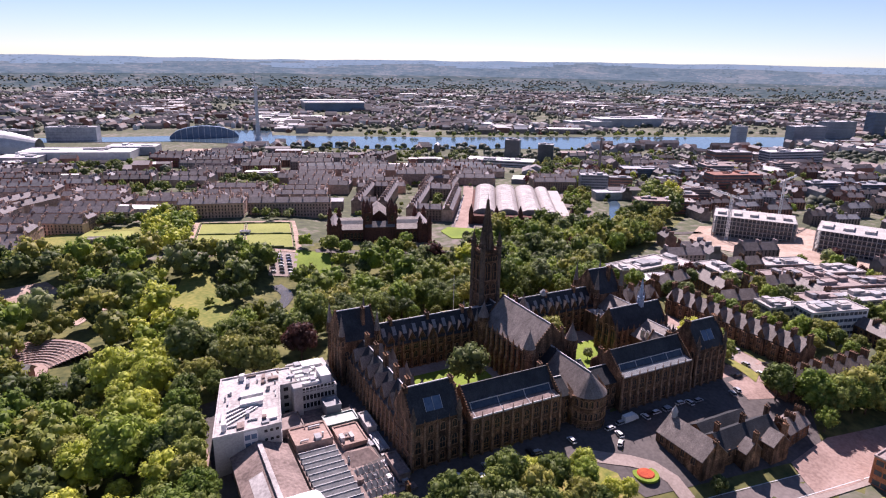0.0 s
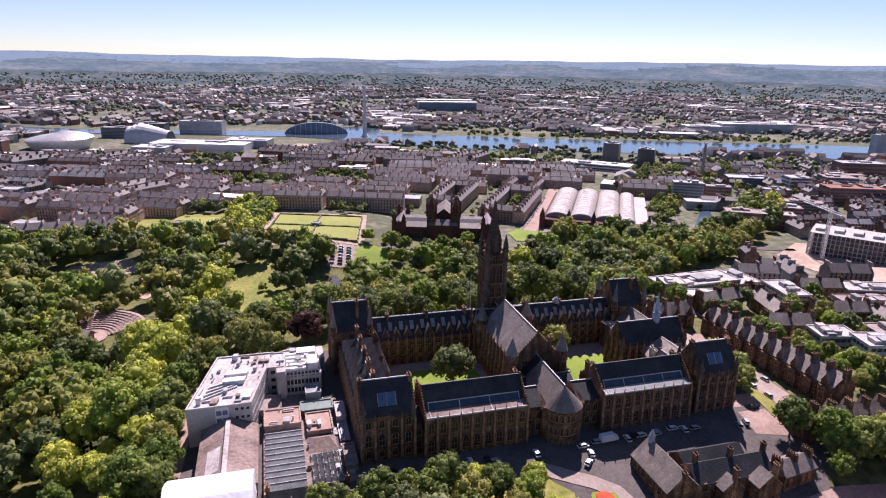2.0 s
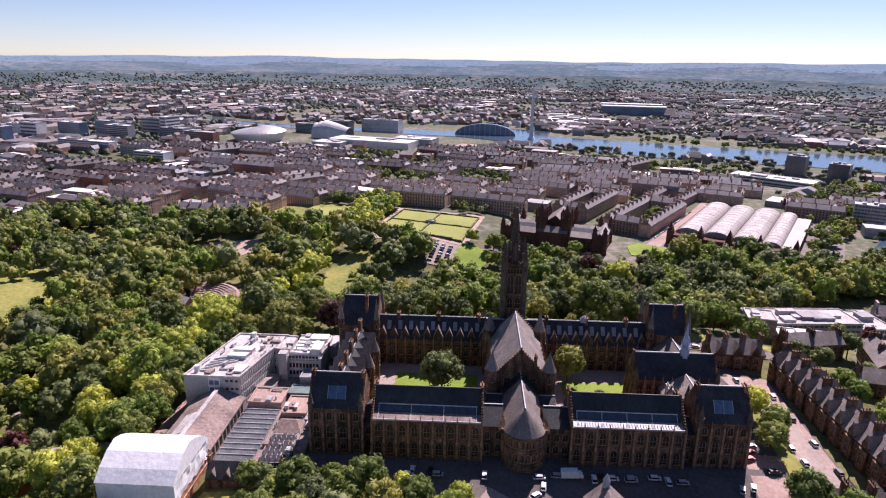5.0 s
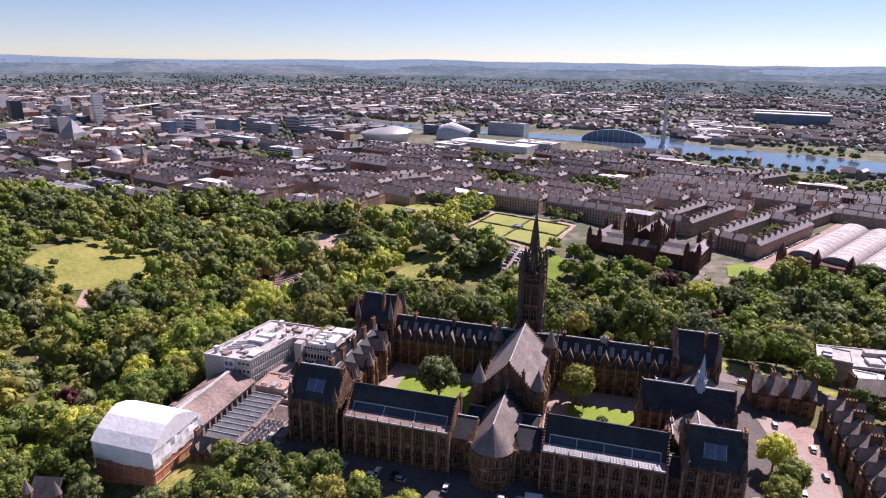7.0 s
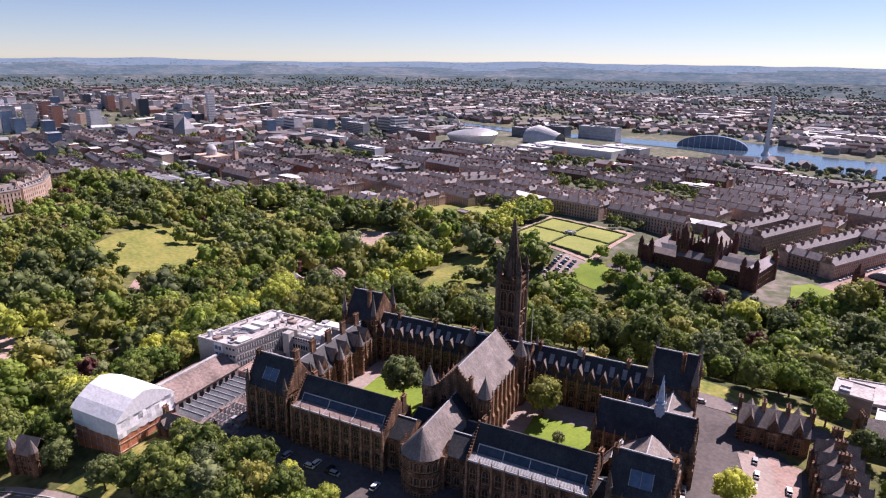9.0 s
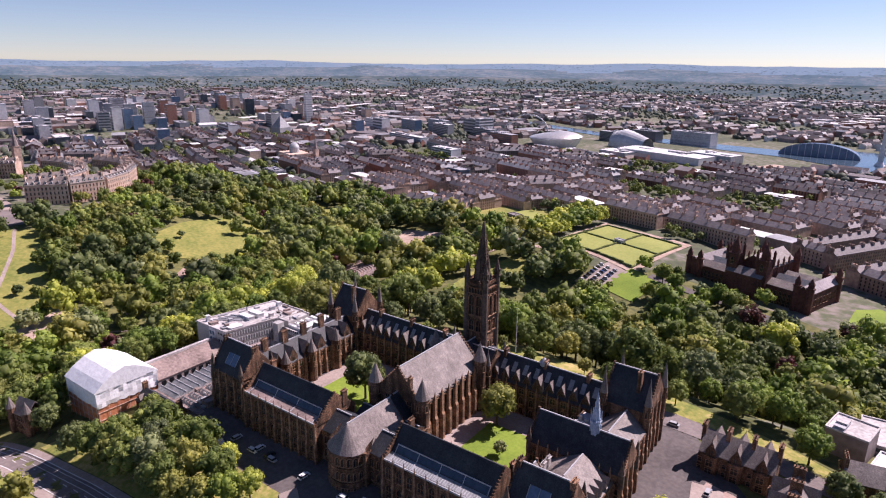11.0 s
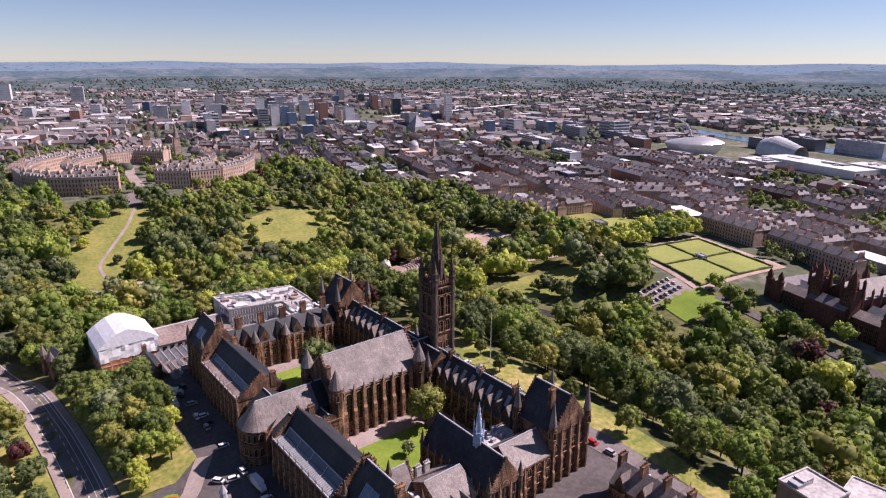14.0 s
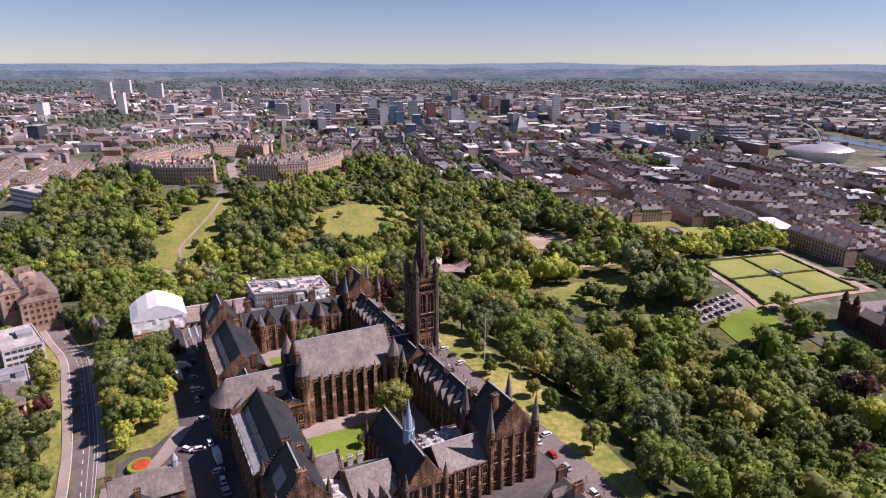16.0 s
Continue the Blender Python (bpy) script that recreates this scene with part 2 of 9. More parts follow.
# far foliage greyer than the other leaves: distance haze mixed into its green
HAZED_LEAF = leaf_mat("hazed_far_foliage", (0.085, 0.108, 0.080), (0.165, 0.186, 0.132), 0.25)

# ---- mesh tools ----
class MB:
    """Collects faces of one mesh, with material slots."""
    def __init__(self):
        self.v, self.f, self.m, self.s = [], [], [], []

    def face(self, pts, m=0, smooth=False):
        i = len(self.v)
        self.v.extend(pts)
        self.f.append(tuple(range(i, i + len(pts))))
        self.m.append(m)
        self.s.append(smooth)

    def box(self, x0, x1, y0, y1, z0, z1, m=0, top=None):
        i = len(self.v)
        self.v += [(x0, y0, z0), (x1, y0, z0), (x1, y1, z0), (x0, y1, z0), (x0, y0, z1), (x1, y0, z1), (x1, y1, z1), (x0, y1, z1)]
        self.f += [(i + 3, i + 2, i + 1, i), (i + 4, i + 5, i + 6, i + 7), (i, i + 1, i + 5, i + 4), (i + 1, i + 2, i + 6, i + 5), (i + 2, i + 3, i + 7, i + 6), (i + 3, i, i + 4, i + 7)]
        self.m += [m, m if top is None else top, m, m, m, m]
        self.s += [False] * 6

    def prism(self, poly, z0, z1, m=0, top=None):
        n, i = len(poly), len(self.v)
        self.v += [(x, y, z0) for x, y in poly] + [(x, y, z1) for x, y in poly]
        self.f.append(tuple(range(i + n, i + 2 * n)))
        self.m.append(m if top is None else top)
        for k in range(n):
            j = (k + 1) % n
            self.f.append((i + k, i + j, i + n + j, i + n + k))
            self.m.append(m)
        self.s += [False] * (n + 1)

    def cone(self, cx, cy, z0, z1, r0, r1, n=8, m=0, turn=None, smooth=False):
        a0 = math.pi / n if turn is None else turn
        ring = lambda r, z: [(cx + r * math.cos(a0 + 2 * math.pi * k / n), cy + r * math.sin(a0 + 2 * math.pi * k / n), z) for k in range(n)]
        i = len(self.v)
        self.v += ring(r0, z0) + (ring(r1, z1) if r1 > 0 else [(cx, cy, z1)])
        for k in range(n):
            j = (k + 1) % n
            self.f.append((i + k, i + j, i + n + j, i + n + k) if r1 > 0 else (i + k, i + j, i + n))
        cnt = n
        if r1 > 0:
            self.f.append(tuple(range(i + n, i + 2 * n)))
            cnt += 1
        self.m += [m] * cnt
        self.s += [smooth] * n + [False] * (cnt - n)

    def beam(self, p, q, w, m=0):
        """A square bar from p to q."""
        p, q = Vector(p), Vector(q)
        d = (q - p).normalized()
        a = d.cross(Vector((0, 0, 1)) if abs(d.z) < 0.95 else Vector((1, 0, 0))).normalized() * w / 2
        b = d.cross(a).normalized() * w / 2
        i = len(self.v)
        self.v += [tuple(e + s * a + t * b) for e in (p, q) for s, t in ((-1, -1), (1, -1), (1, 1), (-1, 1))]
        self.f += [(i, i + 1, i + 5, i + 4), (i + 1, i + 2, i + 6, i + 5), (i + 2, i + 3, i + 7, i + 6), (i + 3, i, i + 4, i + 7), (i + 3, i + 2, i + 1, i), (i + 4, i + 5, i + 6, i + 7)]
        self.m += [m] * 6
        self.s += [False] * 6

    def gable(self, x0, x1, y0, y1, ze, zr, axis="x", m=0, over=0.4, thick=0.35, wall=None):
        """A pitched roof with thickness, ridge along axis; wall: slot of the gable triangles."""
        if axis == "x":
            T = lambda u, v, z: (u, v, z)
            u0, u1, v0, v1 = x0, x1, y0, y1
        else:
            T = lambda u, v, z: (v, u, z)
            u0, u1, v0, v1 = y0, y1, x0, x1
        vm = (v0 + v1) / 2
        sl = (zr - ze) / (vm - v0)
        for s, va in ((1, v0), (-1, v1)):
            e0, ez = va - s * over, ze - sl * over
            a, b, c, d = (u0, e0, ez), (u1, e0, ez), (u1, vm, zr), (u0, vm, zr)
            up = lambda q: T(q[0], q[1], q[2] + thick)
            lo = lambda q: T(*q)
            self.face([up(a), up(b), up(c), up(d)], m)
            self.face([lo(a), lo(b), up(b), up(a)], m)
            self.face([lo(a), up(a), up(d), lo(d)], m)
            self.face([lo(b), up(b), up(c), lo(c)], m)
        if wall is not None:
            for u in (u0 + 0.05, u1 - 0.05):
                self.face([T(u, v0, ze), T(u, v1, ze), T(u, vm, zr)], wall)

    def hip(self, x0, x1, y0, y1, ze, zr, m=0, inset=None):
        w = min(x1 - x0, y1 - y0) / 2
        k = w if inset is None else inset
        if x1 - x0 >= y1 - y0:
            a, b = (x0 + k, (y0 + y1) / 2, zr), (x1 - k, (y0 + y1) / 2, zr)
            self.face([(x0, y0, ze), (x1, y0, ze), b, a], m)
            self.face([(x1, y1, ze), (x0, y1, ze), a, b], m)
            self.face([(x0, y1, ze), (x0, y0, ze), a], m)
            self.face([(x1, y0, ze), (x1, y1, ze), b], m)
        else:
            a, b = ((x0 + x1) / 2, y0 + k, zr), ((x0 + x1) / 2, y1 - k, zr)
            self.face([(x0, y0, ze), (x1, y0, ze), a], m)
            self.face([(x1, y1, ze), (x0, y1, ze), b], m)
            self.face([(x0, y1, ze), (x0, y0, ze), a, b], m)
            self.face([(x1, y0, ze), (x1, y1, ze), b, a], m)

    def mesh(self, name, mats, off=(0, 0, 0)):
        me = bpy.data.meshes.new(name)
        ox, oy, oz = off
        me.from_pydata([(x - ox, y - oy, z - oz) for x, y, z in self.v], [], self.f)
        for q in mats:
            me.materials.append(q)
        me.polygons.foreach_set("material_index", self.m)
        me.polygons.foreach_set("use_smooth", self.s)
        me.update()
        return me


def thing(name, x, y, z, rot=0.0, label="", category="", group="", kind=""):
    ob = new(name)
    ob.matrix_basis = pose(x, y, z, 0, 0, rot)
    return tagged(ob, label, category, group, kind)


def part(name, mb, mats, parent=None, label="", off=(0, 0, 0), kind=""):
    me = mb if isinstance(mb, bpy.types.Mesh) else mb.mesh(name, mats if isinstance(mats, (list, tuple)) else [mats], off)
    ob = new(name, me)
    ob.parent = parent
    return tagged(ob, label, kind=kind)


def place(name, me, parent, m, label=""):
    """A piece that shares its mesh with others."""
    ob = new(name, me)
    ob.parent = parent
    ob.matrix_basis = m
    return tagged(ob, label)


def sstep(a, b, v):
    t = min(1.0, max(0.0, (v - a) / (b - a)))
    return t * t * (3 - 2 * t)


def inside(poly, x, y):
    c, n = False, len(poly)
    for i in range(n):
        (x0, y0), (x1, y1) = poly[i], poly[i - 1]
        if (y0 > y) != (y1 > y) and x < (x1 - x0) * (y - y0) / (y1 - y0) + x0:
            c = not c
    return c


# ---- the lie of the land ----
XS = [-400, -60, -20, 10, 30, 75, 230, 290, 350, 450, 540, 700]
ZS = [-35, -34, -25, -11.5, -9, -5.5, -5, -8, -13, -22, -27, -34]
YS = [0, 60, 112, 135, 150, 168]
DS = [-11, -11, -10.5, -5.2, -3, 0]
BASE = -35.0


def gz(x, y):
    c = float(np.interp(x, XS, ZS)) + float(np.interp(y, YS, DS)) * (1 - 0.6 * sstep(260, 400, x))
    lo = 282 if x < 250 else 282 + 0.12 * (x - 250)
    k = 1 - sstep(lo, lo + 75, y)
    if y < 168 and x < 40:
        c = c + (-19 - c) * (1 - sstep(112, 168, y)) * (1 - sstep(-60, 40, x)) * sstep(-140, -60, x)
    z = BASE + (c - BASE) * k if c > BASE else BASE
    d = math.hypot(x + 430, y - 270)
    z = max(z, BASE + 31 * (1 - sstep(110, 330, d)))
    z += 9 * (1 - sstep(70, 150, math.hypot((x - 35) * 0.75, y - 592)))
    z -= 5 * sstep(320, 360, y) * (1 - sstep(460, 510, y)) * sstep(40, 90, x) * (1 - sstep(330, 400, x))
    z += 12 * sstep(600, 1600, -x)
    r = math.hypot(x - 150, y - 250)
    if r > 2700:
        turn = math.degrees(math.atan2(y - 250, x - 150)) % 360
        h = 150 - float(np.interp(turn, (28, 63, 98, 115, 240), (10, 20, 30, 44, 48))) + 20 * noise.noise((x / 900, y / 900, 3.0)) + 7 * noise.noise((x / 250, y / 250, 1.0))
        z += (h + 30) * sstep(2700, 4650, r) ** 2.1
    return z

# ---- ground: one sheet out to the hills ----
PARK = [(8, 150), (-20, 122), (-100, 92), (-250, 60), (-420, 70), (-420, 150), (-300, 190), (-300, 300), (-420, 420), (-440, 480), (-330, 560), (-240, 600), (-190, 578), (-70, 562), (-66, 540),
        (40, 520), (120, 498), (140, 538), (262, 496), (310, 515), (420, 470), (500, 505), (560, 560), (600, 600), (640, 560), (520, 470), (440, 420), (330, 380), (300, 340), (240, 290), (130, 268), (80, 262), (62, 255), (10, 250)]


def ground_kind(x, y):
    r = math.hypot(x - 150, y - 250)
    if r > 2200:
        return 2
    if inside(PARK, x, y) or (-30 < x < 330 and 100 < y < 300):
        return 0
    return 1


def build_ground():
    cx, cy = 150.0, 250.0
    radii = [0.0]
    while radii[-1] < 3300:
        radii.append(radii[-1] + max(7.0, radii[-1] * 0.028))
    n = 240
    mb = MB()
    mb.v = [(cx, cy, gz(cx, cy))]
    for r in radii[1:]:
        for k in range(n):
            a = 2 * math.pi * k / n
            x, y = cx + r * math.cos(a), cy + r * math.sin(a)
            mb.v.append((x, y, gz(x, y)))
    for i in range(len(radii) - 1):
        for k in range(n):
            j = (k + 1) % n
            if i == 0:
                f = (0, 1 + k, 1 + j)
            else:
                b0, b1 = 1 + (i - 1) * n, 1 + i * n
                f = (b0 + k, b1 + k, b1 + j, b0 + j)
            mb.f.append(f)
            q = mb.v[f[2]]
            mb.m.append(ground_kind(q[0], q[1]))
            mb.s.append(True)
    ob = part("ground", mb, [WOODLAND, CITYGROUND, FARGROUND])
    tagged(ob, "rolling ground of park, city streets and far hills", "ground", kind="structure")


build_ground()


def build_hills():
    """The far hills: a ring beyond the suburbs, miles of summer air painted as blue haze."""
    mb = MB()
    n, R = 360, [3250 + 70 * k for k in range(21)]
    for r in R:
        for k in range(n):
            a = 2 * math.pi * k / n
            x, y = 150 + r * math.cos(a), 250 + r * math.sin(a)
            mb.v.append((x, y, gz(x, y) - (4 if r == R[0] else 0)))
    for i in range(len(R) - 1):
        for k in range(n):
            j = (k + 1) % n
            mb.f.append((i * n + k, (i + 1) * n + k, (i + 1) * n + j, i * n + j))
            mb.m.append(0)
            mb.s.append(True)
    # haze put into the materials as blue emission, stronger towards the tops
    def far(nm, ca, cb, third, air, haze_glow):
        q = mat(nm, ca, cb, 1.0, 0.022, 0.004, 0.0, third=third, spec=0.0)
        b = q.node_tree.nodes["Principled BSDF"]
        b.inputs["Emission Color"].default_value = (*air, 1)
        b.inputs["Emission Strength"].default_value = haze_glow
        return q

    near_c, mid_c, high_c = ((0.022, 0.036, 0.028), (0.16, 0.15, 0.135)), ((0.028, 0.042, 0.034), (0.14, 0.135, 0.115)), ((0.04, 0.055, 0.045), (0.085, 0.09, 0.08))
    mats = [far("hazed_suburb_slopes", *near_c, (0.06, 0.075, 0.062), (0.26, 0.37, 0.52), 0.15), far("hazed_hill_slopes", *mid_c, (0.065, 0.08, 0.07), (0.27, 0.38, 0.55), 0.27), far("hazed_hill_tops", *high_c, (0.06, 0.072, 0.066), (0.30, 0.42, 0.60), 0.44),
            far("hazed_hill_woods", (0.042, 0.058, 0.044), (0.075, 0.09, 0.07), None, (0.26, 0.37, 0.52), 0.18), far("hazed_pale_roofs", (0.16, 0.155, 0.155), (0.25, 0.24, 0.235), None, (0.26, 0.37, 0.52), 0.15)]
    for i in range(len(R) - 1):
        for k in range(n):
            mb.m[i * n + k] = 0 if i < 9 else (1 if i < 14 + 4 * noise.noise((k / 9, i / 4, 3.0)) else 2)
    random.seed(77)
    for k in range(15000):
        a, r = random.uniform(radians(15), radians(200)), 2950 + 1700 * random.random() ** 1.1
        x, y = 150 + r * math.cos(a), 250 + r * math.sin(a)
        wood = noise.noise((x / 240, y / 240, 5.0)) > -0.08
        if r < 3300 and not wood:
            continue
        l, w = (random.uniform(3, 11), random.uniform(3, 9)) if wood else (random.uniform(3, 9), random.uniform(3, 7))
        up = random.uniform(1.0, 2.5) if wood else 1.5
        q = radians(-20) + random.uniform(-0.4, 0.4)
        c, e = math.cos(q), math.sin(q)
        pts = [(x + u * c - v * e, y + u * e + v * c) for u, v in ((-l, -w * 0.7), (l * 0.5, -w), (l, w * 0.6), (-l * 0.6, w))]
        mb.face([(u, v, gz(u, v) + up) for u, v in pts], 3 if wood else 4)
    tagged(part("backdrop_hills", mb, mats), "far hills on the horizon in painted blue-grey haze", "hills", kind="structure")


build_hills()


def patch(name, poly, m, lift, label, category, step=8.0, kind="structure", level=None):
    """A flat-laid area over the ground, as a fine grid clipped by its outline."""
    if category in ("meadow", "clearing"):
        mx, my = sum(p[0] for p in poly) / len(poly), sum(p[1] for p in poly) / len(poly)
        poly = [(x + 9 * (x - mx) / math.hypot(x - mx, y - my), y + 9 * (y - my) / math.hypot(x - mx, y - my)) for x, y in poly]
    bm = bmesh.new()
    vs = [bm.verts.new((x, y, 0)) for x, y in poly]
    bm.faces.new(vs)
    x0, x1 = min(p[0] for p in poly), max(p[0] for p in poly)
    y0, y1 = min(p[1] for p in poly), max(p[1] for p in poly)
    if level is None:
        for ax, a, b in ((0, x0, x1), (1, y0, y1)):
            c = a + step
            while c < b:
                co, no = ((c, 0, 0), (1, 0, 0)) if ax == 0 else ((0, c, 0), (0, 1, 0))
                bmesh.ops.bisect_plane(bm, geom=bm.verts[:] + bm.edges[:] + bm.faces[:], plane_co=co, plane_no=no)
                c += step
    for v in bm.verts:
        v.co.z = (gz(v.co.x, v.co.y) if level is None else level) + lift
    bmesh.ops.recalc_face_normals(bm, faces=bm.faces[:])
    for f in bm.faces:
        if f.normal.z < 0:
            f.normal_flip()
        f.smooth = True
    me = bpy.data.meshes.new(name)
    bm.to_mesh(me)
    bm.free()
    me.materials.append(m)
    return tagged(new(name, me), label, category, kind=kind)


def ribbon(name, pts, w, m, lift, label, category, level=None):
    """A road or path of even width along a line."""
    P = [Vector(p) for p in pts]
    fine = []
    for a, b in zip(P, P[1:]):
        k = max(1, int((b - a).length / 7))
        fine += [a.lerp(b, i / k) for i in range(k)]
    fine.append(P[-1])
    for _ in range(2):
        fine = [fine[0]] + [(fine[i - 1] + fine[i] * 2 + fine[i + 1]) / 4 for i in range(1, len(fine) - 1)] + [fine[-1]]
    mb = MB()
    for i, p in enumerate(fine):
        d = (fine[min(i + 1, len(fine) - 1)] - fine[max(i - 1, 0)]).normalized()
        s = Vector((-d.y, d.x)) * w / 2
        for k in (1, 0.33, -0.33, -1):
            q = p + s * k
            mb.v.append((q.x, q.y, (gz(q.x, q.y) if level is None else level) + lift))
    for i in range(len(fine) - 1):
        for k in range(3):
            a = 4 * i + k
            mb.f.append((a, a + 1, a + 5, a + 4))
            mb.m.append(0)
            mb.s.append(True)
    ob = part(name, mb, m)
    return tagged(ob, label, category, kind="structure")


# campus ground, roads and lawns
patch("campus_paving", [(62, 152), (110, 150), (138, 150), (146, 128), (230, 118), (262, 150), (268, 232), (240, 262), (238, 275), (95, 268), (62, 256)], ASPHALT, 0.15, "dark asphalt round the old university buildings", "pavement")
patch("service_yard", [(12, 160), (62, 160), (62, 252), (12, 252)], ASPHALT, 0.13, "asphalt yard between the laboratory blocks", "pavement")
AVENUE = [(-160, 56), (-60, 88), (-3, 105), (30, 111.2), (50, 112.4), (90, 115.3), (125, 116.9), (160, 116), (240, 107), (330, 101)]
ribbon("university_road", AVENUE, 8.8, TERRACE, 0.22, "grey asphalt avenue with worn white markings", "road")
ribbon("pavement_far", [(-60, 81.5), (-3, 98.6), (30, 104.8), (52, 106), (90, 108.9), (125, 110.5), (160, 109.6), (240, 101)], 3.4, PAVING, 0.32, "pale paved footway beside the avenue", "pavement")
ribbon("terrace_road", [(92, 266), (140, 266), (190, 266.5), (222, 268), (250, 268), (285, 262)], 11, TERRACE, 0.3, "asphalt terrace road with parked cars", "road")
ribbon("professors_road", [(250, 236), (256, 205), (258, 175), (250, 145)], 10, PAVING, 0.3, "pale sunlit road along the terraced houses", "road")
ribbon("drive", [(138, 152), (146, 146), (160, 140), (165, 130), (160, 122)], 6, PAVING, 0.34, "curving pale drive round the flower bed", "road")
ribbon("laboratory_lane", [(4, 140), (11, 160), (13.5, 200), (13.5, 250)], 4.5, ROAD_PINK, 0.3, "narrow pinkish lane beside the laboratory", "road")
patch("corner_paving", [(206, 105.5), (222, 103), (272, 104), (300, 110), (276, 121), (240, 124), (212, 120)], ROAD_PINK, 0.36, "sunlit pinkish paving at the road corner", "pavement")
patch("square_paving", [(228, 152), (250, 147), (262, 152), (266, 236), (249, 238), (247, 176), (231, 176)], ROAD_PINK, 0.26, "sunlit pinkish paving of the professors square", "pavement")
patch("square_grass", [(243, 160), (250, 164), (252, 205), (246, 206)], MEADOW, 0.42, "narrow grass island with trees in the square", "grass")
patch("terrace_lawn", [(88, 271), (150, 272), (232, 273.5), (262, 271), (292, 264), (296, 268), (268, 279), (242, 284), (205, 289), (150, 292), (92, 286)], SLOPE, 0.3, "sloping lawn with dry yellow strips", "lawn")
patch("east_court_lawn", [(100, 193), (136, 193), (136, 228), (100, 228)], LAWN, 0.3, "bright green lawn of the closed court", "lawn")
patch("west_court_lawn", [(172, 190), (203, 190), (203, 224), (172, 224)], LAWN, 0.3, "bright green lawn of the closed court", "lawn")
for name, poly in (("court_path", [(92, 186), (140, 186), (140, 236), (92, 236)]), ("court_path", [(163, 186), (208, 186), (208, 236), (163, 236)])):
    patch(name, poly, PAVING, 0.22, "pale paving round the court lawn", "pavement")
patch("roadside_bank", [(30, 119), (60, 120.6), (95, 123.2), (140, 125), (144, 140), (136, 150), (70, 150), (44, 150)], SLOPE, 0.2, "grass bank under the roadside trees", "grass")

# the park's open places
patch("hill_meadow", [(-220, 312), (-190, 300), (-160, 340), (-164, 392), (-200, 412), (-238, 400), (-234, 352)], MEADOW, 0.5, "dry yellow-green meadow on the park hill", "meadow")
patch("valley_lawn", [(28, 398), (44, 398), (50, 430), (46, 480), (32, 478), (26, 440)], MEADOW, 0.4, "long clearing of mown grass among trees", "meadow")
patch("slope_lawn", [(-290, 222), (-262, 246), (-200, 214), (-160, 200), (-150, 176), (-180, 158), (-216, 162), (-252, 192)], MEADOW, 0.5, "dry grass slope below the crescents", "meadow")
patch("west_clearing", [(-150, 165), (-128, 160), (-110, 176), (-120, 200), (-148, 196)], EARTH, 0.4, "worn earth clearing with a path", "clearing")
def amphitheatre(x, y, ang):
    """Curved tiers of seats that rise round an open stage."""
    t = thing("amphitheatre", x, y, gz(x, y), ang, "open-air amphitheatre with curved pinkish tiers and a stage", "amphitheatre")
    n = 14
    for k in range(10):
        mb = MB()
        r0, r1, z = 11 + 2.2 * k, 13.2 + 2.2 * k, 0.6 + 0.5 * k
        arc = [radians(-52 + 104 * i / n) for i in range(n + 1)]
        for a, b in zip(arc, arc[1:]):
            P = [(r * math.cos(q), r * math.sin(q)) for r, q in ((r0, a), (r1, a), (r1, b), (r0, b))]
            mb.face([(u, v, z) for u, v in P])
            mb.face([(*P[3], z), (*P[0], z), (*P[0], -1), (*P[3], -1)][::-1])
            mb.box(min(P[0][0], P[3][0]), min(P[0][0], P[3][0]) + 0.5, min(P[0][1], P[3][1]), max(P[0][1], P[3][1]), z, z + 0.3, 1)
        part("tier", mb, [ROAD_PINK, ROOF_PINK], t)
    mb = MB()
    mb.cone(0, 0, 0, 0.9, 11, 11, 20)
    part("stage", mb, ROAD_PINK, t, "pink paved stage floor")
    mb = MB()
    mb.box(-9, -3, -8, 8, 0.9, 6)
    mb.gable(-10, -2, -9, 9, 6, 9, "y", 1, 0.6, 0.3, wall=0)
    part("stage_house", mb, [CITY_BRICK, ROOF_PALE], t, "brick stage house with pale roof")


amphitheatre(-60, 368, 62)
ribbon("park_path", [(-40, 430), (0, 480), (20, 512), (60, 520)], 6, EARTH, 0.4, "pale gravel path through the park", "path")
ribbon("park_avenue", [(-290, 232), (-250, 215), (-190, 178), (-120, 180), (-90, 210), (-60, 260)], 2.6, PAVING, 0.6, "pale path down the hill", "path")
ribbon("valley_path", [(-112, 228), (-137, 250), (-136, 266), (-147, 286), (-163, 309), (-178, 332)], 7, ROAD_PINK, 0.45, "wide pinkish path winding through the park", "path")
patch("ball_court", [(-338, 508), (-318, 504), (-312, 534), (-334, 540)], BRICK, 0.5, "orange-red hard court at the park's edge", "court")
patch("edge_lawn", [(-246, 512), (-212, 508), (-198, 532), (-226, 542)], MEADOW, 0.45, "small yellow-green lawn among trees", "lawn")
patch("skate_park", [(-110, 480), (-70, 470), (-50, 492), (-60, 512), (-104, 512)], EARTH, 0.4, "pale play area in the park", "play area")
patch("mown_field", [(-84, 548), (8, 560), (12, 636), (-74, 660)], MEADOW, 0.4, "yellowed playing field beside terraces", "field")
patch("croquet_lawn", [(-40, 588), (0, 592), (2, 622), (-40, 634)], GREEN, 0.6, "mown green inside the field", "field")
patch("greens_surround", [(38, 540), (128, 508), (146, 606), (54, 632)], EARTH, 0.4, "pale paths round the bowling greens", "pavement")
GX, GY = Vector((0.93, -0.33)), Vector((0.2, 0.98))
for i in range(2):
    for j in range(2):
        o = Vector((43, 545)) + GX * (2 + 43 * i) + GY * (2 + 40 * j)
        c = [o, o + GX * 40, o + GX * 40 + GY * 37, o + GY * 37]
        patch("bowling_green", [tuple(q) for q in c], GREEN, 0.75, "flat striped bowling green edged by paths", "bowling green")
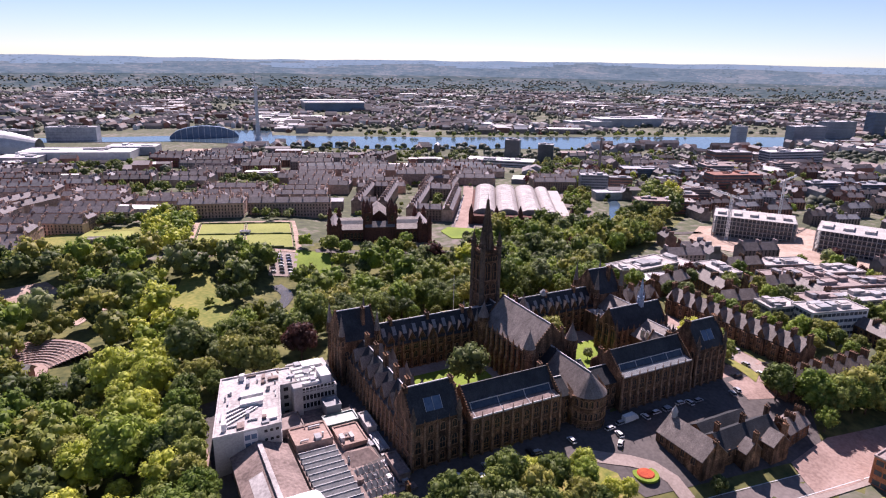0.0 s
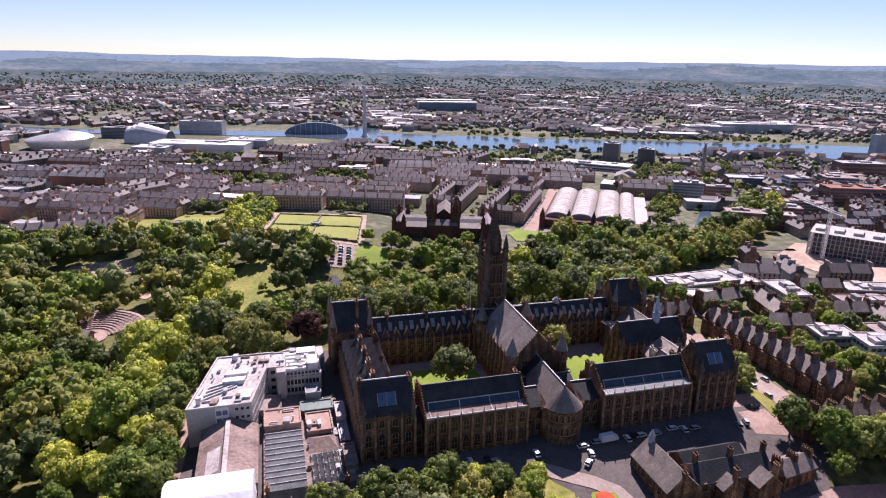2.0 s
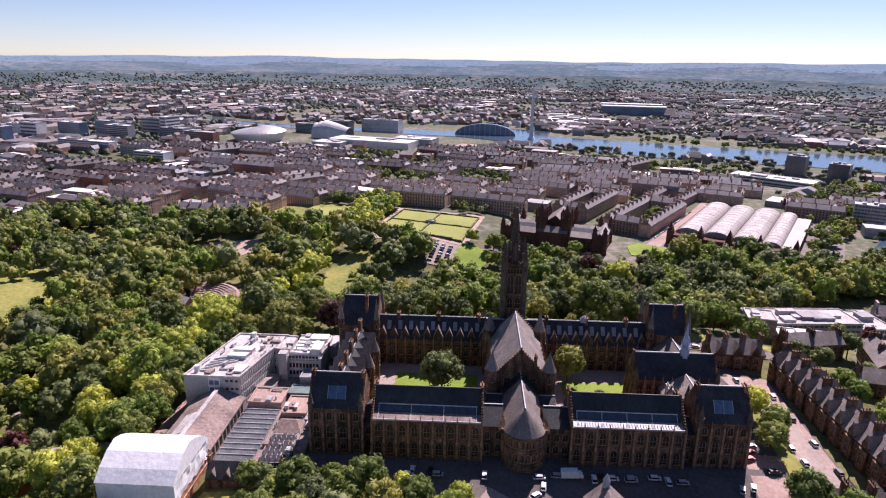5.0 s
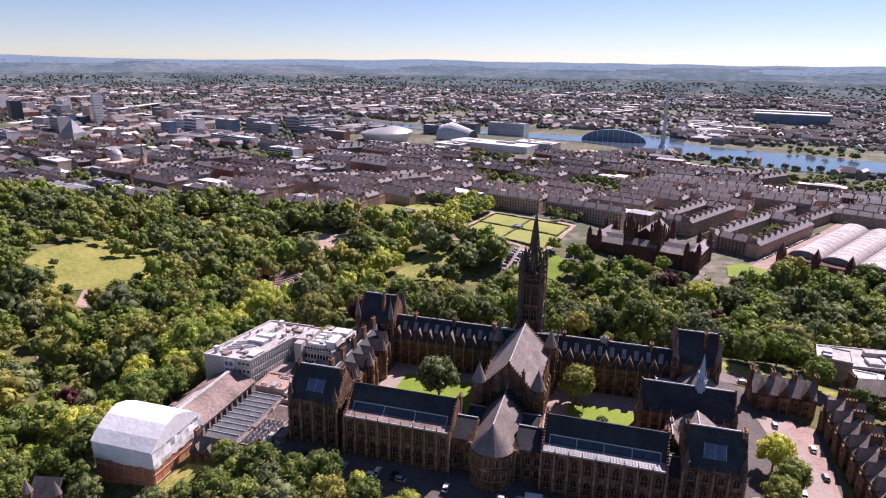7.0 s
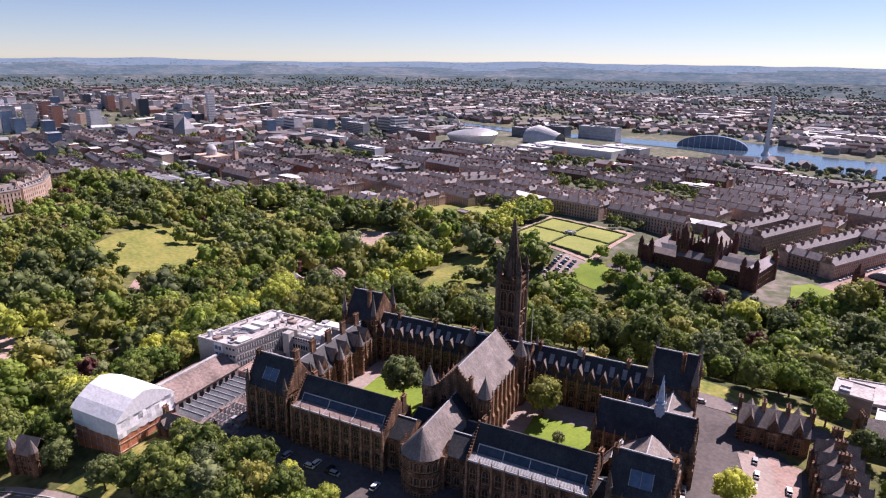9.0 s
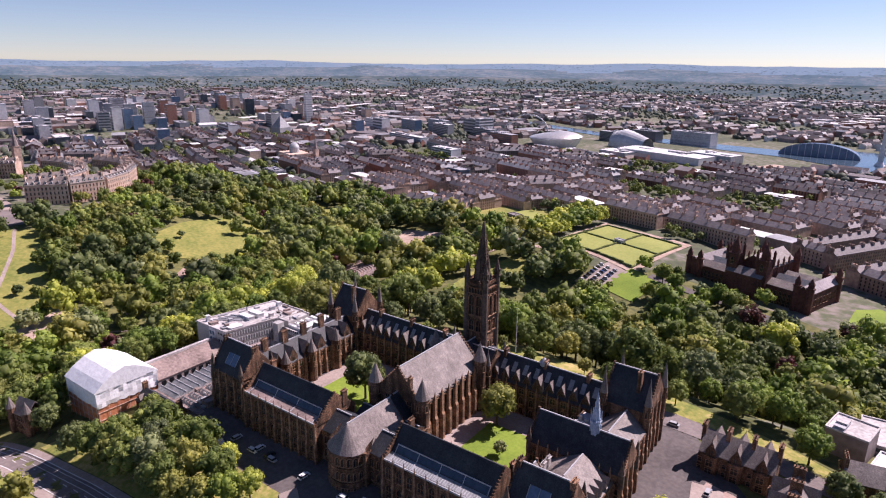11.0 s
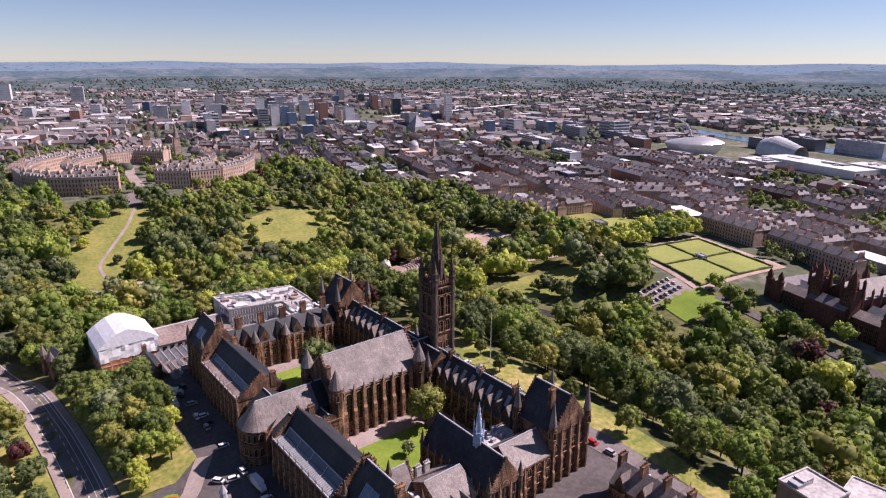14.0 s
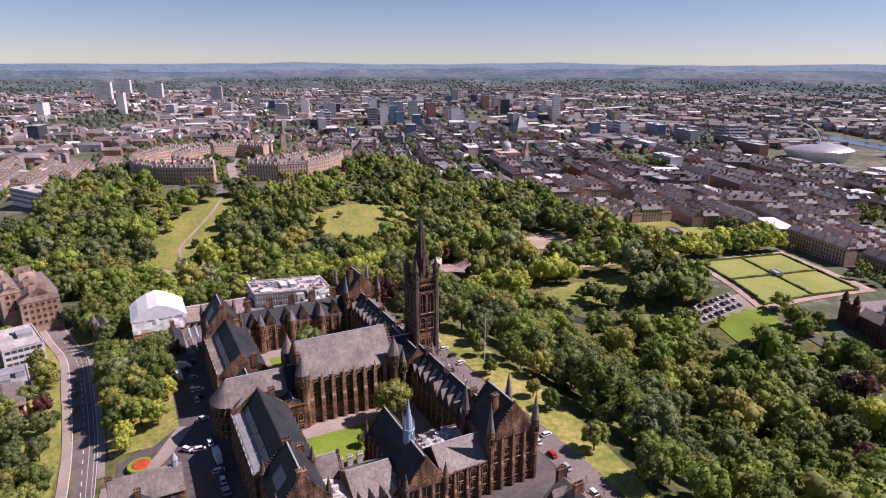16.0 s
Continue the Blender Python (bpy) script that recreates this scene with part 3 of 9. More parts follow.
patch("museum_lawn", [(112, 480), (142, 470), (150, 505), (124, 516)], LAWN, 0.45, "bright lawn beside the museum", "lawn")
patch("car_park", [(92, 478), (112, 472), (124, 508), (104, 516)], PAVING, 0.45, "pale car park with rows of cars", "car park")
patch("hall_forecourt", [(290, 545), (330, 528), (404, 486), (440, 480), (524, 630), (500, 660), (400, 712), (330, 610)], TERRACE, 0.4, "pale forecourt round the exhibition hall", "forecourt")
patch("building_site", [(480, 290), (620, 240), (640, 400), (540, 450), (490, 420)], EARTH, 0.5, "churned pink earth of a building site", "building site")
patch("far_field", [(760, 1020), (900, 940), (1040, 1000), (900, 1130)], MEADOW, 0.6, "rough yellow-green field by the river", "field")
patch("quay_car_park", [(60, 1120), (200, 1060), (250, 1180), (110, 1240)], EARTH, 0.5, "pale open quay beside the river", "car park")

# the wide river
patch("wide_river", [(-676, 1698), (-290, 1505), (96, 1448), (209, 1448), (347, 1370), (473, 1314), (695, 1226), (910, 1161), (1206, 1071), (1544, 946), (1563, 801), (1206, 859), (967, 926), (811, 979), (673, 1042), (459, 1102), (318, 1187), (259, 1245), (96, 1351), (-290, 1448), (-676, 1631)], WATER, 0.0, "broad blue river crossing the city", "river", level=BASE + 0.9, kind="structure")
patch("dock_water", [(116, 1390), (290, 1351), (318, 1505), (145, 1544)], WATER, 0.0, "blue dock basin by the river", "river", level=BASE + 0.8)
ribbon("small_river", [(-110, 240), (-70, 330), (30, 375), (85, 415), (100, 440), (94, 462)], 9, PEAT, 0.35, "narrow river winding between trees", "river")
ribbon("small_river_mouth", [(462, 492), (478, 512), (530, 570), (600, 690), (760, 900), (850, 1000)], 13, WATER, 0.35, "narrow river between wooded banks", "river")
patch("forecourt_lawn", [(274, 512), (300, 500), (312, 536), (290, 552), (276, 540)], LAWN, 0.6, "bright lawn before the museum", "lawn")
ribbon("museum_road", [(140, 512), (200, 500), (262, 478), (330, 500), (430, 462), (520, 430)], 8, ASPHALT, 0.5, "grey road below the museum", "road")
ribbon("hall_road", [(296, 536), (313, 562), (350, 622), (388, 684), (420, 740)], 13, ROAD_PINK, 0.55, "pale road beside the tenements", "road")
patch("garden_ground", [(-40, 62), (130, 62), (240, 70), (240, 92), (160, 106), (125, 108.4), (90, 106.8), (52, 104), (30, 102.8), (-3, 96.4), (-40, 85)], SLOPE, 0.25, "dry gardens north of the avenue", "grass")
def beside(line, d):
    """The line moved sideways by d metres."""
    out = []
    for i, (x, y) in enumerate(line):
        (xa, ya), (xb, yb) = line[max(i - 1, 0)], line[min(i + 1, len(line) - 1)]
        l = math.hypot(xb - xa, yb - ya)
        out.append((x - d * (yb - ya) / l, y + d * (xb - xa) / l))
    return out


for d in (-4.5, 4.5):
    ribbon("kerb", beside(AVENUE[1:-1], d), 0.32, CITY_WHITE, 0.42, "pale granite kerb along the avenue", "kerb")
for d in (1.5, 3.4):
    ribbon("lane_line", beside(AVENUE[2:-2], d), 0.16, MARKING, 0.27, "worn white lane line", "road marking")
ribbon("pavement_near", [(-3, 110.8), (30, 117), (50, 118.2), (90, 121.2), (125, 122.8), (150, 122.4)], 2.6, PAVING, 0.32, "narrow paved footway below the trees", "pavement")

# ---- the old university building ----
AX, NY = 151.7, 166.3                      # middle axis, plane of the north front
uni = thing("university_building", AX, 205, -5.5, label="soot-dark Gothic sandstone university with slate roofs and spired tower", category="building")
UO = (AX, 205, -5.5)


def arch_window(w, h, lights=2, deep=0.28):
    """A pointed window: proud stone surround, mullions and dark glass; origin at the sill's middle, facing -y."""
    mb = MB()
    a = w / 2
    hs = h - a * 1.25
    arc = [(-a, 0), (-a, hs)] + [(-a * math.cos(t) if t < 1.57 else a * abs(math.cos(t)), hs + a * 1.25 * math.sin(t)) for t in (0.45, 0.95, 1.5708, 2.19, 2.69)] + [(a, hs), (a, 0)]
    mb.face([(x, -0.04, z) for x, z in arc][::-1], 1)
    t = 0.22
    for (xa, za), (xb, zb) in zip(arc, arc[1:]):
        ga, gb = (xa * (1 + t / a), za + (t if za > hs else 0)), (xb * (1 + t / a), zb + (t if zb > hs else 0))
        mb.face([(xa, -deep, za), (xb, -deep, zb), (gb[0], -deep, gb[1]), (ga[0], -deep, ga[1])], 0)
        mb.face([(xa, -0.04, za), (xb, -0.04, zb), (xb, -deep, zb), (xa, -deep, za)], 0)
        mb.face([(ga[0], -deep, ga[1]), (gb[0], -deep, gb[1]), (gb[0], 0, gb[1]), (ga[0], 0, ga[1])], 0)
    for k in range(1, lights):
        x = -a + w * k / lights
        mb.box(x - 0.09, x + 0.09, -0.2, 0, 0, hs + a * 0.55, 0)
    mb.box(-a - 0.3, a + 0.3, -deep - 0.1, 0, -0.25, 0, 0)
    if h > 3.2:
        mb.box(-a, a, -0.18, 0, h * 0.45, h * 0.45 + 0.18, 0)
    return mb.mesh("arch_window", [STONE_TRIM, GLASS])


def square_window(w, h, lights=2, deep=0.25):
    mb = MB()
    a = w / 2
    mb.face([(-a, -0.04, 0), (a, -0.04, 0), (a, -0.04, h), (-a, -0.04, h)], 1)
    for x0, x1, z0, z1 in ((-a - 0.25, -a, -0.25, h + 0.25), (a, a + 0.25, -0.25, h + 0.25), (-a, a, h, h + 0.25), (-a, a, -0.25, 0)):
        mb.box(x0, x1, -deep, 0, z0, z1, 0)
    for k in range(1, lights):
        x = -a + w * k / lights
        mb.box(x - 0.1, x + 0.1, -0.18, 0, 0, h, 0)
    mb.box(-a, a, -0.16, 0, h * 0.6, h * 0.6 + 0.15, 0)
    return mb.mesh("square_window", [STONE_TRIM, GLASS])


W_TALL, W_MID, W_LOW, W_SM = arch_window(2.1, 4.4), arch_window(1.7, 3.0), square_window(2.0, 2.2), square_window(1.1, 1.7, 1)
W_HALL = arch_window(2.9, 11.4, 2, 0.4)
W_SLIT = arch_window(0.8, 2.4, 1)


def buttress_mesh(h, w=0.9, d=1.1):
    mb = MB()
    mb.box(-w / 2, w / 2, -d, 0, 0, h * 0.55)
    mb.box(-w / 2 + 0.08, w / 2 - 0.08, -d * 0.65, 0, h * 0.55, h * 0.95)
    mb.face([(-w / 2, -d, h * 0.55), (w / 2, -d, h * 0.55), (w / 2, -d * 0.6, h * 0.62), (-w / 2, -d * 0.6, h * 0.62)])
    mb.cone(0, -d * 0.33, h * 0.95, h * 1.13, w * 0.5, 0, 4)
    return mb.mesh("buttress", [STONE_TRIM])


BUTT = {19.0: buttress_mesh(19.0, 1.5, 1.7)}


def front(wall, x, y, ang, length, rows, bay=4.3, butt=None, zb=0.0, skip=()):
    """Windows (and buttresses) along a wall that starts at x, y and runs at ang degrees; outside lies to the right."""
    n = max(1, round(length / bay))
    c, s = math.cos(radians(ang)), math.sin(radians(ang))
    for i in range(n):
        if i in skip:
            continue
        u = (i + 0.5) * length / n
        for me, z in rows:
            place("window", me, wall, pose(x + c * u - UO[0], y + s * u - UO[1], z - UO[2], 0, 0, ang))
    if butt:
        if butt not in BUTT:
            BUTT[butt] = buttress_mesh(butt)
        for i in range(n + 1):
            u = i * length / n
            place("buttress", BUTT[butt], wall, pose(x + c * u - UO[0], y + s * u - UO[1], zb - UO[2], 0, 0, ang))


def crow_gable(mb, cx, cy, half, ze, zr, face, m=0, t=0.7, steps=12):
    """A stepped gable wall across x (face 'y') or across y (face 'x')."""
    def bx(a0, a1, z0, z1):
        if face == "y":
            mb.box(cx + a0, cx + a1, cy - t / 2, cy + t / 2, z0, z1, m)
        else:
            mb.box(cx - t / 2, cx + t / 2, cy + a0, cy + a1, z0, z1, m)
    dz = (zr - ze) / steps
    for k in range(steps):
        w = half * (1 - k / steps) + 0.15
        bx(-w, w, ze + k * dz, ze + (k + 1) * dz)
    bx(-0.4, 0.4, zr, zr + 1.0)


def chimney(mb, cx, cy, z0, z1, w=1.2, l=2.4, m=0):
    mb.box(cx - w / 2, cx + w / 2, cy - l / 2, cy + l / 2, z0, z1, m)
    mb.box(cx - w / 2 - 0.15, cx + w / 2 + 0.15, cy - l / 2 - 0.15, cy + l / 2 + 0.15, z1, z1 + 0.35, m)
    for k in range(3):
        mb.cone(cx, cy - l / 2 + l * (k + 0.5) / 3, z1 + 0.35, z1 + 1.1, 0.24, 0.2, 6, m)


def turret(name, cx, cy, z0, ze, zt, r, label=""):
    mb = MB()
    mb.cone(cx, cy, z0, ze, r, r, 10)
    for z in (z0 + (ze - z0) * 0.5, ze - 1.0, ze):
        mb.cone(cx, cy, z - 0.2, z + 0.25, r + 0.22, r + 0.22, 10)
    body = part(name, mb, STONE, uni, label, UO)
    rb = MB()
    rb.cone(cx, cy, ze + 0.2, zt, r + 0.15, 0.06, 10)
    rb.cone(cx, cy, zt, zt + 1.1, 0.12, 0.02, 5)
    part("cone_roof", rb, SLATE, body, "slate cone roof", UO)
    for k in range(0, 10, 2):
        a = 36 * k
        place("window", W_SLIT, body, pose(cx + (r * 0.96) * math.sin(radians(a)) - UO[0], cy - (r * 0.96) * math.cos(radians(a)) - UO[1], ze - 4.2 - UO[2], 0, 0, a))
    return body


def pinnacle(cx, cy, z0, z1, r=0.7):
    mb = MB()
    mb.cone(cx, cy, z0, z0 + (z1 - z0) * 0.45, r, r, 8)
    mb.cone(cx, cy, z0 + (z1 - z0) * 0.45, z0 + (z1 - z0) * 0.5, r * 1.25, r * 1.25, 8)
    mb.cone(cx, cy, z0 + (z1 - z0) * 0.5, z1, r * 1.05, 0, 8)
    return part("pinnacle", mb, SPIRE_STONE, uni, "", UO)


def wing(name, x0, x1, y0, y1, zb, ze, zr, axis, roof=SLATE_DARK, gables="", label="", over=0.3):
    """Walls, cornice and pitched roof of one range."""
    mb = MB()
    mb.box(x0, x1, y0, y1, zb, ze)
    for z, d in ((ze - 0.5, 0.35), (zb + (ze - zb) * 0.36, 0.2), (zb + 1.0, 0.25), (zb + (ze - zb) * 0.68, 0.18)):
        mb.box(x0 - d, x1 + d, y0 - d, y1 + d, z, z + 0.4)
    if axis == "x":
        for x, g in ((x0, "w" in gables), (x1, "e" in gables)):
            if g:
                crow_gable(mb, x, (y0 + y1) / 2, (y1 - y0) / 2, ze, zr, "x")
    else:
        for y, g in ((y0, "n" in gables), (y1, "s" in gables)):
            if g:
                crow_gable(mb, (x0 + x1) / 2, y, (x1 - x0) / 2, ze, zr, "y")
    wall = part(name, mb, STONE, uni, label, UO)
    if roof is None:
        return wall
    rb = MB()
    rb.gable(x0 + 0.2, x1 - 0.2, y0, y1, ze, zr, axis, 0, over, 0.3, wall=1)
    if axis == "x":
        rb.box(x0 + 0.2, x1 - 0.2, (y0 + y1) / 2 - 0.2, (y0 + y1) / 2 + 0.2, zr + 0.1, zr + 0.5, 2)
    else:
        rb.box((x0 + x1) / 2 - 0.2, (x0 + x1) / 2 + 0.2, y0 + 0.2, y1 - 0.2, zr + 0.1, zr + 0.5, 2)
    part("roof", rb, [roof, STONE, LEAD], wall, "dark slate roof", UO)
    return wall


def dormer(wall, cx, cy, ang, zb, w=2.6, h=2.4, depth=3.6, top=2.0, roof=SLATE):
    """A gabled stone dormer facing -y at ang 0, with slate cheeks and a window."""
    mb = MB()
    a = w / 2
    mb.box(-a, a, 0, depth, 0, h, 0)
    mb.face([(-a, 0, h), (a, 0, h), (0, 0, h + top)], 0)
    mb.gable(-a, a, -0.1, depth + 1.5, h, h + top, "y", 1, 0.2, 0.2)
    mb.face([(-0.6, -0.04, 0.4), (0.6, -0.04, 0.4), (0.6, -0.04, h + 0.2), (-0.6, -0.04, h + 0.2)], 2)
    mb.box(-0.08, 0.08, -0.1, 0, 0.4, h + 0.2, 0)
    mb.cone(0, 0.1, h + top, h + top + 1.2, 0.18, 0.04, 4, 0)
    me = mb.mesh("dormer", [STONE, roof, GLASS])
    return me


D_BIG = dormer(None, 0, 0, 0, 0, 4.4, 2.6, 4.4, 4.3)
D_MID = dormer(None, 0, 0, 0, 0, 3.4, 2.1, 3.9, 3.4)
D_SM = dormer(None, 0, 0, 0, 0, 2.0, 1.3, 2.4, 1.7)


def dormers(wall, me, x, y, ang, length, n, zb):
    c, s = math.cos(radians(ang)), math.sin(radians(ang))
    for i in range(n):
        u = (i + 0.5) * length / n
        place("dormer", me, wall, pose(x + c * u - UO[0], y + s * u - UO[1], zb - UO[2], 0, 0, ang))


# north front: two long ranges with a strip of rooflights, a round-ended middle block, corner pavilions
for side, (xa, xb, zb) in enumerate(((98.5, 137.0, -10.0), (168.0, 206.5, -10.0))):
    w = wing("north_range", xa, xb, NY, NY + 18.5, zb, 9.4, 17.4, "x", None, "we")
    front(w, xa, NY, 0, xb - xa, [(W_LOW, -7.6), (W_TALL, -3.8), (W_TALL, 3.0)], 4.3, 19.5, zb)
    front(w, xb, NY + 18.5, 180, xb - xa, [(W_LOW, -3.5), (W_TALL, 2.2)], 4.3, 14.5, -5.3)
    # a shallow shelf above the cornice, a steep north slope, a long south slope
    prof = [(NY - 0.35, 9.5), (NY + 3.5, 10.5), (NY + 9.25, 17.8), (NY + 18.9, 9.4)]
    rb = MB()
    for k, m in ((0, 1), (1, 0), (2, 0)):
        (ya, za), (yb, zb2) = prof[k], prof[k + 1]
        rb.face([(xa + 0.3, ya, za), (xb - 0.3, ya, za), (xb - 0.3, yb, zb2), (xa + 0.3, yb, zb2)], m)
    for xx in (xa + 0.31, xb - 0.31):
        rb.face([(xx, y, z) for y, z in prof], 2)
    rb.box(xa + 0.3, xb - 0.3, NY + 9.05, NY + 9.45, 17.7, 17.95, 0)
    part("roof", rb, [SLATE_DARK, ANNEXE if side == 0 else ROOFLIGHT, STONE, LEAD], w, "steep dark slate roof with pale shelf", UO)
    sl = 7.3 / 5.75
    gp = MB()
    gp.face([(xa + 2, NY + 3.6, 10.85), (xb - 2, NY + 3.6, 10.85), (xb - 2, NY + 5.1, 10.85 + 1.5 * sl), (xa + 2, NY + 5.1, 10.85 + 1.5 * sl)], 0)
    part("rooflight_strip", gp, SKYLIGHT_DARK, w, "dark blue glazing strip above the shelf", UO)
    rail = MB()
    rail.box(xa + 1.8, xb - 1.8, NY + 5.0, NY + 5.2, 10.75 + 1.5 * sl, 11.1 + 1.5 * sl)
    part("glazing_rail", rail, LEAD, w, "", UO)
    rail = MB()
    rail.box(xa + 0.5, xb - 0.5, NY - 0.4, NY - 0.1, 9.4, 10.0)
    part("gutter", rail, LEAD, w, "", UO)
    for k in range(4 if side == 0 else 5):
        u = xa + 2 + k * (xb - xa - 4) / (3 if side == 0 else 4)
        gb = MB()
        gb.beam((u, NY + 0.3, 9.75), (u, NY + 3.5, 10.6), 0.24)
        gb.beam((u, NY + 3.5, 10.75), (u, NY + 5.1, 10.9 + 1.5 * sl), 0.24)
        part("glazing_bar", gb, LEAD, w, "", UO)
    if side == 1:
        for k in range(36):
            u = xa + 2.5 + k * (xb - xa - 5) / 35
            gb = MB()
            gb.beam((u, NY + 0.4, 9.8), (u, NY + 2.2, 10.3), 0.34)
            part("shelf_batten", gb, LEAD, w, "", UO)
    for xx in (xa, xb):
        cm = MB()
        chimney(cm, xx, NY + 14, 11, 16.5, 1.2, 2.2)
        part("chimney", cm, STONE, w, "", UO)

# corner pavilions
for name, xa, xb in (("northeast_pavilion", 76.2, 95.0), ("northwest_pavilion", 211.0, 228.5)):
    w = wing(name, xa, xb, NY + 1.5, NY + 16.5, -10, 12.2, 22.2, "x", SLATE_DARK, "we")
    front(w, xa, NY + 1.5, 0, xb - xa, [(W_LOW, -7.8), (W_MID, -4.0), (W_TALL, 0.6), (W_MID, 7.6)], 4.3, 21.0, -10)
    front(w, xa, NY + 16.5, -90, 15, [(W_LOW, -7.8), (W_MID, -4.0), (W_TALL, 0.6), (W_MID, 7.6)], 4.3)
    front(w, xb, NY + 1.5, 90, 15, [(W_LOW, -7.8), (W_MID, -4.0), (W_TALL, 0.6), (W_MID, 7.6)], 4.3)
    for xx in (xa + 0.6, xb - 0.6):
        cm = MB()
        chimney(cm, xx, NY + 9, 19, 22.8, 1.3, 2.6)
        part("chimney", cm, STONE, w, "tall clustered chimney", UO)
        for yy in (NY + 1.7, NY + 16.3):
            pinnacle(xx, yy, 9.5, 19.0, 0.95)
    sk = MB()
    zz = lambda y: 12.2 + (y - NY - 1.5) * 10.0 / 7.5 + 0.4
    for k in range(2):
        u = (xa + xb) / 2 - 3.1 + 3.2 * k
        sk.face([(u, NY + 3.2, zz(NY + 3.2)), (u + 3.0, NY + 3.2, zz(NY + 3.2)), (u + 3.0, NY + 6.0, zz(NY + 6.0)), (u, NY + 6.0, zz(NY + 6.0))], 0)
        for d in (-0.1, 3.05):
            sk.beam((u + d, NY + 3.2, zz(NY + 3.2)), (u + d, NY + 6.0, zz(NY + 6.0)), 0.16, 1)
    part("skylight", sk, [SKYLIGHT, LEAD], w, "blue skylight in the slates", UO)

# links between pavilion and range, range and middle
for xa, xb, ze, zr in ((95.0, 98.5, 6.5, 9.0), (206.5, 211.0, 6.5, 9.0), (137.0, 144.8, 6.5, 11.0), (158.6, 168.0, 6.5, 11.0)):
    w = wing("link", xa, xb, NY + 3.0, NY + 17, -10, ze, zr, "x", SLATE_DARK)
    front(w, xa, NY + 3.0, 0, xb - xa, [(W_LOW, -7.6), (W_MID, -3.4), (W_MID, 1.6)], 3.4)

# middle block with its apse
apse_y = NY + 0.5
w = wing("library_block", 144.8, 158.6, apse_y, NY + 23, -10, 7.4, 15.2, "y", SLATE, "s")
ab = MB()
pts = [(AX + 6.9 * math.cos(a), apse_y - 5.8 * math.sin(a)) for a in [math.pi * k / 10 for k in range(11)]]
ab.prism(pts[::-1], -10, 7.4, 0)
pts2 = [(AX + (x - AX) * 1.05, apse_y + (y - apse_y) * 1.06) for x, y in pts]
for z in (6.9, 2.2, -3.2, -9):
    ab.prism(pts2[::-1], z, z + 0.45, 0)
apse = part("apse", ab, STONE, uni, "rounded sandstone apse", UO)
rb = MB()
for (xa, ya), (xb, yb) in zip(pts2, pts2[1:]):
    rb.face([(xa, ya, 7.5), (xb, yb, 7.5), (AX, apse_y, 15.4)][::-1], 0)
part("roof", rb, SLATE, apse, "half-cone slate roof", UO)
for k in range(10):
    a = math.pi * (k + 0.5) / 10
    deg = math.degrees(math.atan2(-math.cos(a) * 1.0, -math.sin(a) * 1.0))
    px, py = AX + 6.8 * math.cos(a), apse_y - 5.7 * math.sin(a)
    rz = math.degrees(math.atan2(px - AX, -(py - apse_y)))
    for me, z in ((W_MID, 3.4), (W_MID, -2.0), (W_LOW, -7.2)):
        place("window", me, apse, pose(px - UO[0], py - UO[1], z - UO[2], 0, 0, rz))
for xx in (144.2, 159.2):
    fin = MB()
    fin.box(xx - 0.5, xx + 0.5, apse_y + 0.2, apse_y + 9, -10, 7.2)
    fin.face([(xx - 1.6, apse_y + 0.2, 6.5), (xx + 1.6, apse_y + 0.2, 6.5), (xx, apse_y + 5, 11.0)])
    part("side_gable", fin, STONE, uni, "", UO)
w2 = wing("hall_link", 145.0, 158.4, NY + 22, 193.0, -6, 8.8, 15.6, "y", SLATE_DARK)
w3 = wing("hall_lobby", 138.5, 165.0, NY + 18, NY + 26.5, -6, 6.0, 8.2, "x", SLATE_DARK)
front(w3, 165.0, NY + 18, 90, 8.5, [(W_MID, -1), (W_LOW, -4.8)], 4.2)
front(w3, 138.5, NY + 26.5, -90, 8.5, [(W_MID, -1), (W_LOW, -4.8)], 4.2)

# the great hall between the courts
HX0, HX1, HY0, HY1 = 141.2, 162.2, 193.0, 231.0
w = wing("great_hall", HX0, HX1, HY0, HY1, -6, 13.6, 24.8, "y", SLATE, "ns", over=0.6)
front(w, HX1, HY0 + 3, 90, 30, [(W_HALL, 0.8), (W_LOW, -4.0)], 4.3, 19.0, -5.5)
front(w, HX0, HY0 + 33, -90, 30, [(W_HALL, 0.8), (W_LOW, -4.0)], 4.3, 19.0, -5.5)
front(w, HX0 + 3, HY0, 0, 15, [(W_TALL, 9.5)], 5)
for xx in (HX0 - 0.4, HX1 + 0.4):
    for yy in (HY0, HY1 - 1):
        turret("stair_turret", xx, yy, -6, 16.5, 24.0, 2.6, "round sandstone stair turret with slate cone")
cm = MB()
chimney(cm, HX1 - 5, HY0, 17, 22.5, 1.2, 1.6)
part("chimney", cm, STONE, w, "", UO)

